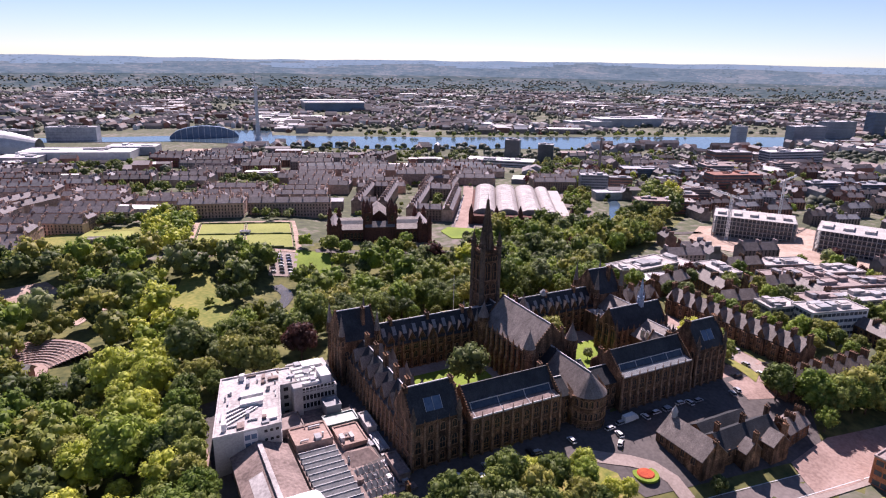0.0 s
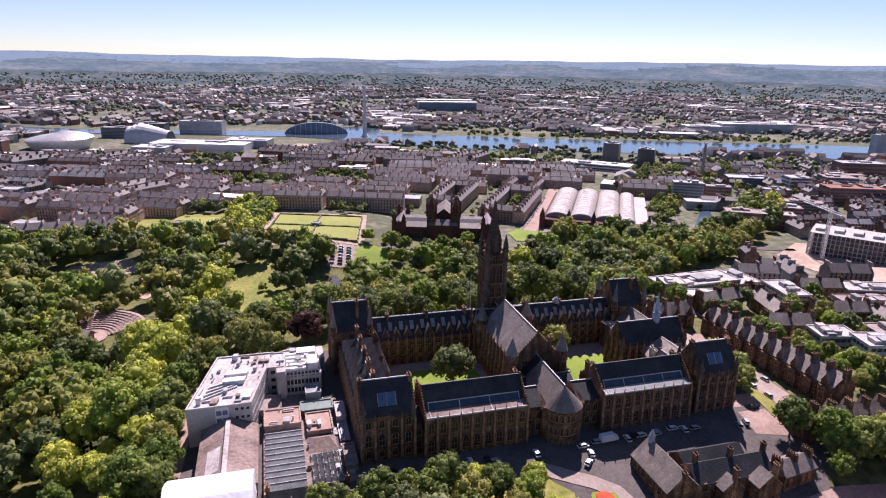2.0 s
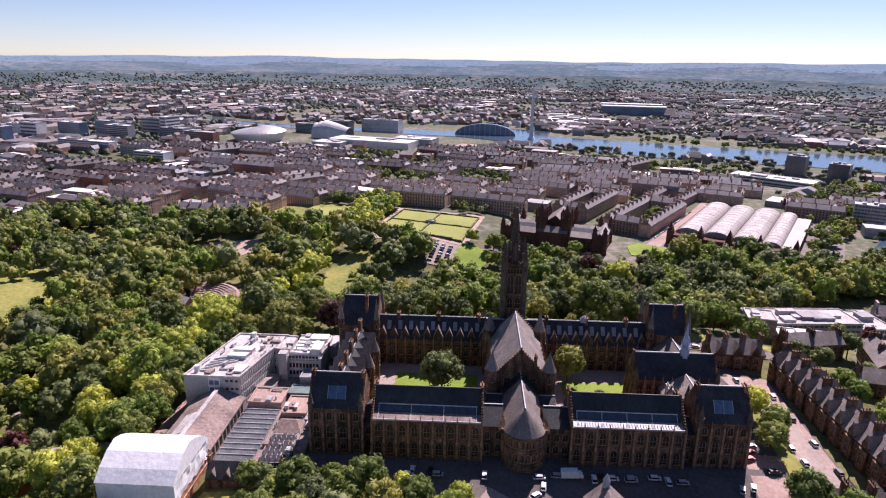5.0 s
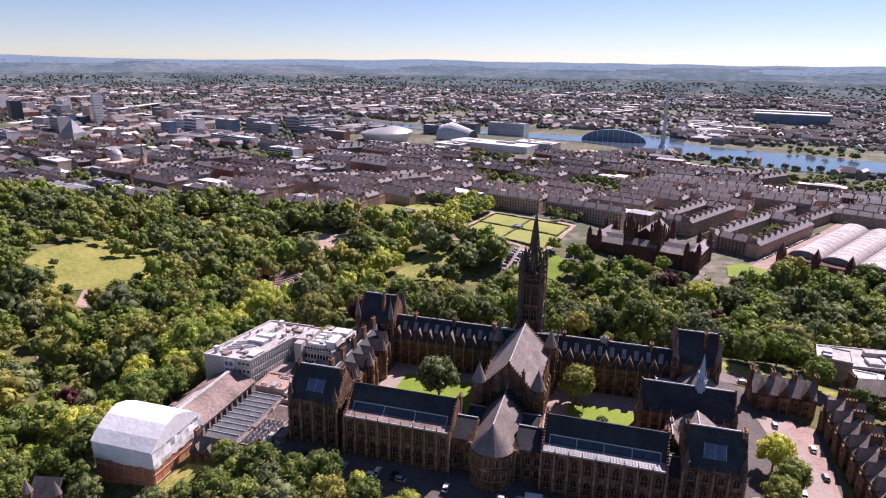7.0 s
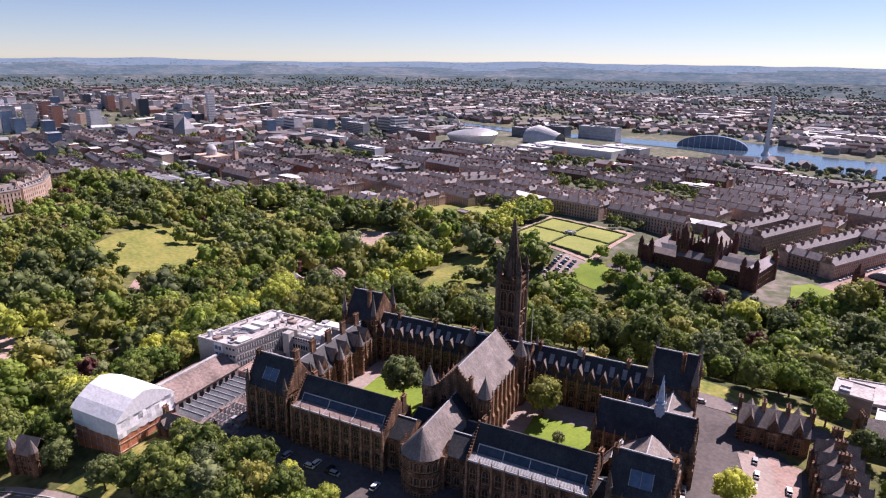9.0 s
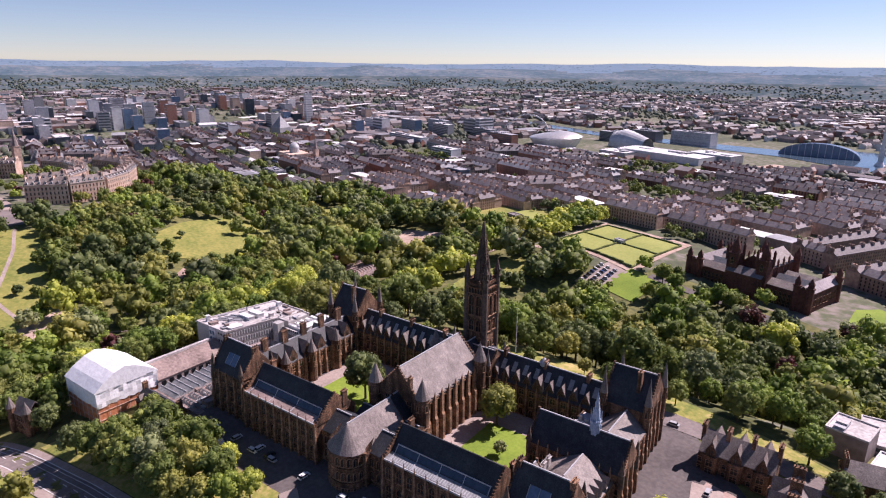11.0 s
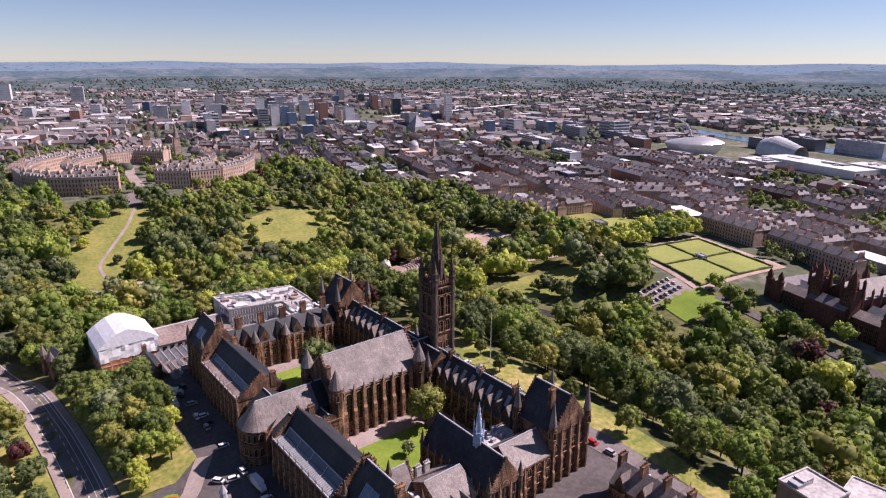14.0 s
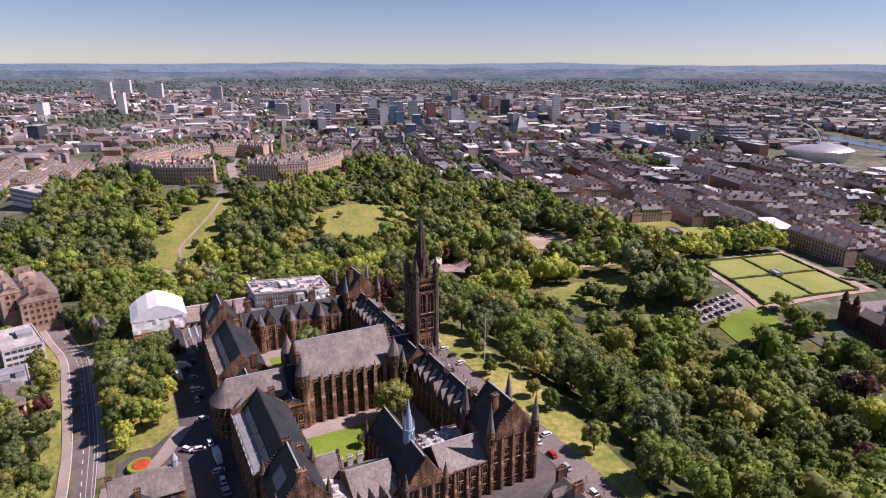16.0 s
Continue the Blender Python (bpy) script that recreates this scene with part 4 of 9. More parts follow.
# south front
for name, xa, xb, n in (("south_range", 90.0, 145.5, 11), ("south_range", 158.0, 212.0, 11)):
    w = wing(name, xa, xb, 236.5, 250.0, -6, 7.4, 15.8, "x", SLATE_DARK, "")
    front(w, xb, 236.5 + 13.5, 180, xb - xa, [(W_LOW, -4.2), (W_MID, 0.6), (W_SM, 5.0)], 4.4, 14.5, -6)
    front(w, xa, 236.5, 0, xb - xa, [(W_MID, -5.0), (W_MID, -0.4), (W_LOW, 4.0)], 4.4, 13.0, -5.3)
    dormers(w, D_MID, xa, 237.0, 0, xb - xa, n, 6.9)
    dormers(w, D_MID, xb, 249.5, 180, xb - xa, n, 6.9)
    place("dormer", D_BIG, w, pose((xa + xb) / 2 - UO[0], 236.4 - UO[1], 6.2 - UO[2]))
    for k in range(3):
        cm = MB()
        chimney(cm, xa + (xb - xa) * (k + 0.5) / 3, 243.2, 12.5, 17.5, 1.3, 2.6)
        part("chimney", cm, STONE, w, "", UO)
    zz = lambda y: 7.4 + (y - 236.5) * 8.4 / 6.75 + 0.4
    for k in range(n - 1):
        u = xa + (xb - xa) * (k + 1) / n
        sk = MB()
        sk.face([(u - 0.9, 239.0, zz(239.0)), (u + 0.9, 239.0, zz(239.0)), (u + 0.9, 241.6, zz(241.6)), (u - 0.9, 241.6, zz(241.6))], 0)
        part("rooflight", sk, [ROOFLIGHT], w, "grey rooflight", UO)
for name, xa, xb in (("southeast_pavilion", 74.0, 90.0), ("southwest_pavilion", 212.0, 228.0)):
    w = wing(name, xa, xb, 235.0, 252.0, -9, 14.2, 25.0, "x", SLATE_DARK, "we")
    for a in ((xa, 235.0, 0, 16), (xb, 235.0, 90, 17), (xb, 252.0, 180, 16), (xa, 252.0, -90, 17)):
        front(w, *a, [(W_LOW, -5.4), (W_TALL, -1.4), (W_TALL, 5.4)], 4.2, 21.0 if a[2] != 0 else None, -7)
    for xx in (xa, xb):
        for yy in (235.0, 252.0):
            turret("corner_turret", xx, yy, -8, 17.0, 26.6, 1.2)
    cm = MB()
    chimney(cm, (xa + xb) / 2 + 3, 239.5, 18, 26.5, 1.3, 2.2)
    part("chimney", cm, STONE, w, "", UO)

# cross block under the tower
w = wing("tower_block", 145.5, 158.0, 230.5, 252.0, -6, 11.5, 18.5, "y", SLATE_DARK, "")
w = wing("tower_cross_block", 139.0, 164.5, 233.0, 246.0, -6, 10.5, 17.0, "x", SLATE_DARK, "we")
for xx in (139.0, 164.5):
    for yy in (233.0, 246.0):
        turret("stair_turret", xx, yy, -6, 13.5, 19.5, 1.2)
front(w, 164.5, 233.0, 90, 13, [(W_LOW, -4.5), (W_MID, 0.5), (W_MID, 5.5)], 4.3)

# east and west ranges
w = wing("east_range", 76.6, 90.5, NY + 16.5, 235.0, -9, 6.8, 13.5, "y", SLATE_DARK)
front(w, 76.6, 235.0, -90, 52, [(W_LOW, -6.0), (W_MID, -2.0), (W_LOW, 3.4)], 4.0, 15.0, -8.5)
front(w, 90.5, NY + 16.5, 90, 52, [(W_LOW, -4.4), (W_MID, -0.6), (W_LOW, 3.6)], 4.0, 12.0, -5.3)
dormers(w, D_BIG, 77.0, 233.0, -90, 48, 6, 6.2)
dormers(w, D_BIG, 90.1, NY + 19, 90, 48, 6, 6.2)
for k in range(5):
    cm = MB()
    chimney(cm, 83.5, 188 + 10.5 * k, 12.5, 18.5, 1.3, 2.8)
    part("chimney", cm, STONE, w, "", UO)
for yy in (192.0, 206.5, 221.0):
    turret("stair_turret", 91.3, yy, -5.5, 8.5, 14.5, 2.0, "round stair turret on the court side")

# chapel and low western buildings
w = wing("chapel", 199.0, 231.0, 204.5, 217.5, -6, 8.2, 17.0, "x", SLATE_DARK, "we")
front(w, 199.0, 204.5, 0, 32, [(W_TALL, 1.2), (W_SLIT, -3.0)], 3.6, 14.5, -6)
front(w, 231.0, 217.5, 180, 32, [(W_TALL, 1.2)], 3.6, 14.5, -6)
front(w, 231.0, 204.5, 90, 13, [(W_HALL, -1.5)], 4.2, 14.0, -6)
front(w, 199.0, 217.5, -90, 13, [(W_HALL, -1.5)], 4.2, 14.0, -6)
for xx, yy in ((199, 204.5), (199, 217.5), (231, 204.5), (231, 217.5)):
    pinnacle(xx, yy, 4, 14.5, 0.9)
fl = MB()
FX, FY = 219.0, 211.0
fl.cone(FX, FY, 15.5, 20.0, 1.55, 1.35, 8)
fl.cone(FX, FY, 20.0, 20.5, 1.9, 1.9, 8)
for k in range(8):
    a = math.pi / 8 + k * math.pi / 4
    fl.cone(FX + 1.6 * math.cos(a), FY + 1.6 * math.sin(a), 20.4, 24.0, 0.22, 0.05, 4)
    fl.cone(FX + 1.6 * math.cos(a), FY + 1.6 * math.sin(a), 15.5, 19.0, 0.25, 0.2, 4)
fl.cone(FX, FY, 20.4, 23.0, 1.15, 1.0, 8)
fl.cone(FX, FY, 23.0, 30.5, 1.05, 0.05, 8)
for z, r in ((24.5, 0.95), (26.2, 0.72), (28.0, 0.5)):
    fl.cone(FX, FY, z, z + 0.2, r, r, 8)
part("fleche", fl, [mat("pale_blue_lead", (0.24, 0.31, 0.42), (0.44, 0.52, 0.63), 0.55, 1.5, 0.4, 0.1)], uni, "slender pale blue lead fleche", UO)
w = wing("west_range", 213.5, 228.5, 217.6, 235.0, -7, 7.5, 13.0, "y", SLATE)
front(w, 228.5, 217.6, 90, 17.4, [(W_LOW, -5.0), (W_MID, -0.6), (W_MID, 3.4)], 4.2, 13.5, -7)
front(w, 213.5, 235.0, -90, 17.4, [(W_LOW, -4.4), (W_MID, -0.2)], 4.2)
w = wing("west_lodging", 208.0, 228.5, NY + 24.0, 204.4, -7, 5.2, 11.0, "y", SLATE)
front(w, 228.5, NY + 24.0, 90, 14, [(W_LOW, -5.0), (W_MID, -0.6)], 4.2, 11.0, -7)
dormers(w, D_SM, 228.2, NY + 24.0, 90, 14, 4, 4.8)
w = wing("west_link", 214.0, 228.0, NY + 16.5, NY + 24.0, -7, 5.5, 7.0, "x", ROOF_PALE)
front(w, 228.0, NY + 16.5, 90, 7.5, [(W_LOW, -5.0), (W_MID, -0.6)], 3.6)
pl = MB()
for k in range(6):
    pl.box(215 + 1.9 * k, 216.2 + 1.9 * k, NY + 18, NY + 19.5 + (k % 3), 6.8, 8.4 + 0.3 * (k % 2))
for k in range(5):
    chimney(pl, 209.5, NY + 19 + 3.2 * k, 4.5, 9.5, 1.0, 1.8)
part("roof_plant", pl, [ROOF_PALE], uni, "pale roof plant and chimney stacks", UO)
w = wing("west_court_gable", 204.5, 213.0, NY + 17, NY + 25, -6, 6.0, 12.0, "y", SLATE, "ns")

fr = MB()
fr.box(205.0, 213.4, 217.8, 235.0, -6, 6.6)
fr.box(205.0, 213.4, 217.8, 218.2, 6.6, 7.3)
fr.box(205.0, 205.4, 218.2, 235.0, 6.6, 7.3)
fl2 = part("flat_range", fr, [STONE], uni, "stone range with flat roof", UO)
fr = MB()
fr.box(205.5, 213.3, 218.3, 234.9, 6.6, 6.75)
part("flat_roof", fr, ROOF_PALE, fl2, "pale flat roof", UO)
random.seed(8)
for k in range(9):
    pl = MB()
    x, y = 206.5 + (k % 3) * 2.2, 221 + (k // 3) * 4.2
    pl.box(x - 0.6, x + 0.6, y - 0.8, y + 0.8, 6.75, 7.6 + random.random())
    part("roof_plant", pl, LEAD, fl2, "", UO)
cp = MB()
cp.cone(184, 243.2, 15.6, 17.0, 1.6, 1.6, 10)
cp.cone(184, 243.2, 17.0, 18.2, 1.9, 0.9, 10)
cp.cone(184, 243.2, 18.2, 18.9, 0.9, 0.1, 10)
part("roof_cupola", cp, LEAD, uni, "small pale roof cupola", UO)

# the tower with its openwork spire
TX, TY, TH = AX - 0.2, 247.6, 4.7
tb = MB()
tb.box(TX - TH, TX + TH, TY - TH, TY + TH, -6.5, 41.0)
for z, d in ((12.0, 0.35), (20.5, 0.3), (27.5, 0.35), (37.6, 0.35), (40.6, 0.55), (42.4, 0.35)):
    tb.box(TX - TH - d, TX + TH + d, TY - TH - d, TY + TH + d, z, z + 0.5)
for k in range(8):
    for s in (-1, 1):
        u = -TH + 0.7 + k * (2 * TH - 1.4) / 7
        tb.box(TX + u - 0.35, TX + u + 0.35, TY + s * (TH + 0.2) - 0.25, TY + s * (TH + 0.2) + 0.25, 42.4, 43.8)
        tb.box(TX + s * (TH + 0.2) - 0.25, TX + s * (TH + 0.2) + 0.25, TY + u - 0.35, TY + u + 0.35, 42.4, 43.8)
tb.box(TX - TH + 0.4, TX + TH - 0.4, TY - TH + 0.4, TY + TH - 0.4, 41.0, 42.3)
tower = part("tower", tb, STONE, uni, "tall square sandstone bell tower", UO)
W_BELL, W_ARC, W_TW = arch_window(2.7, 8.8, 2, 0.7), arch_window(1.15, 2.4, 1, 0.4), arch_window(2.4, 4.9, 2, 0.5)
for ang, dx, dy in ((0, 0, -1), (90, 1, 0), (180, 0, 1), (-90, -1, 0)):
    c, s = math.cos(radians(ang)), math.sin(radians(ang))
    for u in (-1.75, 1.75):
        place("window", W_BELL, tower, pose(TX + dx * TH + c * u - UO[0], TY + dy * TH + s * u - UO[1], 28.6 - UO[2], 0, 0, ang))
        place("window", W_TW, tower, pose(TX + dx * TH + c * u - UO[0], TY + dy * TH + s * u - UO[1], 21.6 - UO[2], 0, 0, ang))
        place("window", W_MID, tower, pose(TX + dx * TH + c * u - UO[0], TY + dy * TH + s * u - UO[1], 14.2 - UO[2], 0, 0, ang))
    for u in (-2.8, -1.4, 0, 1.4, 2.8):
        place("window", W_ARC, tower, pose(TX + dx * TH + c * u - UO[0], TY + dy * TH + s * u - UO[1], 38.1 - UO[2], 0, 0, ang))
for sxn in (-1, 1):
    for syn in (-1, 1):
        cx, cy = TX + sxn * (TH - 0.25), TY + syn * (TH - 0.25)
        ct = MB()
        ct.cone(cx, cy, -6.5, 44.5, 1.35, 1.2, 8)
        ct.cone(cx, cy, 44.5, 45.0, 1.5, 1.5, 8)
        for k in range(8):
            a = math.pi / 8 + k * math.pi / 4
            ct.cone(cx + 1.05 * math.cos(a), cy + 1.05 * math.sin(a), 45, 47.2, 0.2, 0.2, 4)
        ct.cone(cx, cy, 45, 47.2, 0.7, 0.7, 8)
        ct.cone(cx, cy, 47.2, 47.6, 1.4, 1.4, 8)
        ct.cone(cx, cy, 47.6, 52.5, 1.1, 0.05, 8)
        part("corner_turret", ct, SPIRE_STONE, tower, "", UO)
sp = MB()
S0, S1, R0, R1 = 43.0, 67.0, 3.5, 0.3
rr = lambda z: R0 + (R1 - R0) * (z - S0) / (S1 - S0)
for k in range(8):
    a = math.pi / 8 + k * math.pi / 4
    sp.beam((TX + rr(S0) * math.cos(a), TY + rr(S0) * math.sin(a), S0), (TX + rr(S1) * math.cos(a), TY + rr(S1) * math.sin(a), S1), 0.42)
for i in range(17):
    z = S0 + 0.8 + i * 1.42
    for k in range(8):
        a, b = math.pi / 8 + k * math.pi / 4, math.pi / 8 + (k + 1) * math.pi / 4
        p = lambda t, zz: (TX + rr(zz) * math.cos(t), TY + rr(zz) * math.sin(t), zz)
        sp.beam(p(a, z), p(b, z), 0.28)
        zn = min(z + 1.42, S1 - 0.2)
        if i % 2:
            sp.beam(p(a, z), p(b, zn), 0.2)
        else:
            sp.beam(p(b, z), p(a, zn), 0.2)
sp.cone(TX, TY, S0, S1 - 3, 2.1, 0.2, 8)
for k in range(4):
    a = k * math.pi / 2
    cx, cy = TX + 2.7 * math.cos(a), TY + 2.7 * math.sin(a)
    sp.cone(cx, cy, 43.0, 48.5, 1.0, 0.9, 4)
    sp.cone(cx, cy, 48.5, 53.0, 1.0, 0.05, 4)
sp.cone(TX, TY, S1 - 0.3, S1 + 0.5, 0.6, 0.5, 8)
sp.cone(TX, TY, S1 + 0.5, S1 + 3.0, 0.12, 0.04, 5)
part("spire", sp, SPIRE_STONE, tower, "dark openwork stone spire", UO)
for xx, yy in ((101, 249.8), (118, 249.8), (134, 249.8), (170, 249.8), (187, 249.8), (203, 249.8), (170, 236.6), (187, 236.6), (118, 236.6), (101, 236.6)):
    pinnacle(xx, yy, 4.5, 12.5, 0.6)

# ---- trees ----
V20 = np.array([(-1, 1.618, 0), (1, 1.618, 0), (-1, -1.618, 0), (1, -1.618, 0), (0, -1, 1.618), (0, 1, 1.618), (0, -1, -1.618), (0, 1, -1.618), (1.618, 0, -1), (1.618, 0, 1), (-1.618, 0, -1), (-1.618, 0, 1)]) / 1.9
F20 = np.array([(0, 11, 5), (0, 5, 1), (0, 1, 7), (0, 7, 10), (0, 10, 11), (1, 5, 9), (5, 11, 4), (11, 10, 2), (10, 7, 6), (7, 1, 8), (3, 9, 4), (3, 4, 2), (3, 2, 6), (3, 6, 8), (3, 8, 9), (4, 9, 5), (2, 4, 11), (6, 2, 10), (8, 6, 7), (9, 8, 1)])


def crown_arrays(seed, rx, rz, lumps, leaves, size, tall=1.0):
    """A full domed crown: a core, many small billows over it, and leaf sprays all over; centre at 0, 0, 0."""
    rng = np.random.default_rng(seed)
    rz = rz * tall
    C, R = [], []
    lean = rng.uniform(-0.12, 0.12, 2) * rx
    for k in range(lumps):
        u = 1 - 1.55 * (k + 0.5) / lumps + rng.uniform(-0.06, 0.06)
        a = 2.39996 * k + rng.uniform(-0.35, 0.35)
        w = math.sqrt(max(0.02, 1 - u * u)) * rng.uniform(0.66, 0.88)
        C.append((rx * w * math.cos(a) + lean[0] * u, rx * w * math.sin(a) + lean[1] * u, rz * u * rng.uniform(0.66, 0.86)))
        R.append(rx * rng.uniform(0.24, 0.46) * (26 / (lumps + 8)) ** 0.35)
    C, R = np.array(C), np.array(R)
    core = V20 * np.array([rx * 0.74, rx * 0.74, rz * 0.72]) * (1 + rng.uniform(-0.08, 0.08, len(V20)))[:, None]
    V, F, base = [core], [F20], len(core)
    for c, r in zip(C, R):
        d = 1 + rng.uniform(-0.24, 0.24, len(V20))
        V.append(c + V20 * (r * 0.80 * d)[:, None])
        F.append(F20 + base)
        base += len(V20)
    tri = np.vstack(F)
    P = rng.normal(size=(leaves * 5, 3))
    P /= np.linalg.norm(P, axis=1)[:, None]
    idx = rng.integers(0, len(C), len(P))
    Q = C[idx] + P * R[idx][:, None] * rng.uniform(0.80, 1.14, len(P))[:, None]
    dist = np.linalg.norm(Q[:, None, :] - C[None], axis=2) / R[None]
    out = (Q / np.array([rx, rx, rz]) * P).sum(axis=1)
    keep = np.where((dist > 0.76).all(axis=1) & (Q[:, 2] > -rz * 0.75) & (out > 0))[0][:leaves]
    Q, P = Q[keep], P[keep]
    nrm = P + rng.normal(scale=0.36, size=P.shape)
    nrm /= np.linalg.norm(nrm, axis=1)[:, None]
    t1 = np.cross(nrm, rng.normal(size=P.shape))
    t1 /= np.linalg.norm(t1, axis=1)[:, None]
    t2 = np.cross(nrm, t1)
    s = size * rng.uniform(0.6, 1.25, len(Q))[:, None]
    quad = np.stack([Q - t1 * s, Q - t2 * s * 0.7, Q + t1 * s, Q + t2 * s * 0.7], axis=1).reshape(-1, 3)
    qi = np.arange(len(Q) * 4).reshape(-1, 4) + base
    V.append(quad)
    return np.vstack(V), tri, qi


def mesh_arrays(name, V, T, Q, mats, mi=None):
    me = bpy.data.meshes.new(name)
    nt, nq = len(T), len(Q)
    me.vertices.add(len(V))
    me.vertices.foreach_set("co", np.asarray(V, dtype=np.float32).ravel())
    me.loops.add(nt * 3 + nq * 4)
    me.loops.foreach_set("vertex_index", np.concatenate([np.asarray(T).ravel(), np.asarray(Q).ravel()]).astype(np.int32))
    me.polygons.add(nt + nq)
    me.polygons.foreach_set("loop_start", np.concatenate([np.arange(nt) * 3, nt * 3 + np.arange(nq) * 4]).astype(np.int32))
    for q in mats:
        me.materials.append(q)
    if mi is not None:
        me.polygons.foreach_set("material_index", np.asarray(mi, dtype=np.int32))
    me.polygons.foreach_set("use_smooth", np.concatenate([np.ones(nt, dtype=bool), np.zeros(nq, dtype=bool)]))
    me.update(calc_edges=True)
    return me


def trunk_mesh(h, r):
    mb = MB()
    mb.cone(0, 0, 0, h * 0.55, r, r * 0.7, 7)
    for k in range(5):
        a = 2.4 * k
        z = h * (0.38 + 0.04 * k)
        mb.beam((0, 0, z), (h * 0.24 * math.cos(a), h * 0.24 * math.sin(a), z + h * 0.3), r * 0.7)
    return mb.mesh("trunk", [BARK])


CROWNS, LOW = [], []
for k in range(9):
    CROWNS.append((crown_arrays(k, 5.4 + 0.35 * (k % 3), 5.0 + 0.5 * (k % 4), 24, 950, 0.46, 1.0 + 0.12 * (k % 3)), k))
for k in range(9):
    LOW.append(crown_arrays(40 + k, 5.6 + 0.35 * (k % 3), 4.9 + 0.5 * (k % 4), 13, 330, 0.74, 1.0 + 0.12 * (k % 3)))
FARLOW = [crown_arrays(70 + k, 5.7 + 0.35 * (k % 3), 4.9 + 0.5 * (k % 4), 8, 140, 0.95, 1.0 + 0.12 * (k % 3)) for k in range(9)]
CROWN_ME = [[mesh_arrays("crown", *c, [lm]) for lm in LEAVES] for c, k in CROWNS]
TRUNK = trunk_mesh(10.0, 0.38)
TREE_LABELS = ["mid green broadleaf tree with a full rounded crown", "sunlit yellow-green broadleaf tree", "dark green dense broadleaf tree", "grey-green tree with a loose crown", "dark purple copper beech", "olive green broadleaf tree with a domed crown", "fresh green broadleaf tree with a full crown"]


def tree(x, y, s=1.0, kind=0, shape=0, group="park trees", z=None):
    """One tree as a thing of its own: trunk with limbs, and a crown."""
    zb = gz(x, y) if z is None else z
    t = thing("tree", x, y, zb, random.uniform(0, 360), TREE_LABELS[kind], "tree", group)
    t.scale = (s, s, s)
    part("trunk", TRUNK, None, t)
    c = part("crown", CROWN_ME[shape % len(CROWN_ME)][kind], None, t)
    c.location = (0, 0, 8.6)
    return t


def pick_kind(x, y):
    if abs(x - float(np.interp(y, [150, 198, 250, 315, 359, 410, 440, 480], [-16, -20, -10, -3, 4, 14, 19, 26]))) < 15 and 150 < y < 480:
        return 1 if random.random() < 0.93 else 6
    if 8 < x < 62 and 535 < y < 660:
        return 1 if random.random() < 0.7 else 6
    n = noise.noise((x / 70, y / 70, 0))
    r = random.random()
    if r < 0.012:
        return 4
    if n > 0.18:
        return 1 if r < 0.06 else (5 if r < 0.42 else (6 if r < 0.66 else 0))
    if n < -0.2:
        return 2 if r < 0.55 else (3 if r < 0.68 else 0)
    return 0 if r < 0.32 else (2 if r < 0.5 else (1 if r < 0.52 else (3 if r < 0.62 else (5 if r < 0.80 else 6))))


CLEAR = [[(-342, 504), (-314, 500), (-308, 536), (-336, 544)], [(-248, 510), (-210, 506), (-196, 534), (-228, 546)], [(-224, 308), (-188, 296), (-156, 340), (-160, 396), (-200, 416), (-242, 402), (-238, 350)], [(24, 394), (47, 394), (54, 430), (50, 484), (29, 482), (22, 440)],
         [(-296, 222), (-262, 252), (-200, 220), (-154, 204), (-152, 166), (-190, 160), (-240, 190)], [(-150, 163), (-126, 158), (-108, 176), (-118, 202), (-150, 198)],
         [(-72, 356), (-46, 346), (-22, 376), (-26, 402), (-46, 410), (-66, 400)], [(-114, 478), (-68, 466), (-46, 492), (-58, 516), (-108, 514)],
         [(86, 262), (240, 262), (242, 274), (200, 279), (160, 282), (92, 278)], [(88, 472), (146, 464), (154, 508), (104, 520)], [(116, 524), (196, 490), (262, 478), (292, 570), (160, 610)], [(268, 496), (304, 482), (318, 536), (284, 556)]]
LINES = [([(-112, 228), (-137, 250), (-136, 266), (-147, 286), (-163, 309), (-178, 332)], 8), ([(-40, 430), (0, 480), (20, 512), (60, 520)], 7), ([(-290, 232), (-250, 215), (-190, 178)], 8), ([(70, 405), (85, 415), (100, 440), (94, 462)], 12), ([(470, 505), (530, 570), (600, 690)], 11)]


def near_line(x, y):
    for pts, d in LINES:
        for (xa, ya), (xb, yb) in zip(pts, pts[1:]):
            l2 = (xb - xa) ** 2 + (yb - ya) ** 2
            t = max(0, min(1, ((x - xa) * (xb - xa) + (y - ya) * (yb - ya)) / l2))
            if math.hypot(x - xa - t * (xb - xa), y - ya - t * (yb - ya)) < d:
                return True
    return False


def beyond(x, y, d=12.0):
    """The place a crown's length further off from the middle of the campus."""
    q = math.hypot(x - 120, y - 60)
    return x + d * (x - 120) / q, y + d * (y - 60) / q


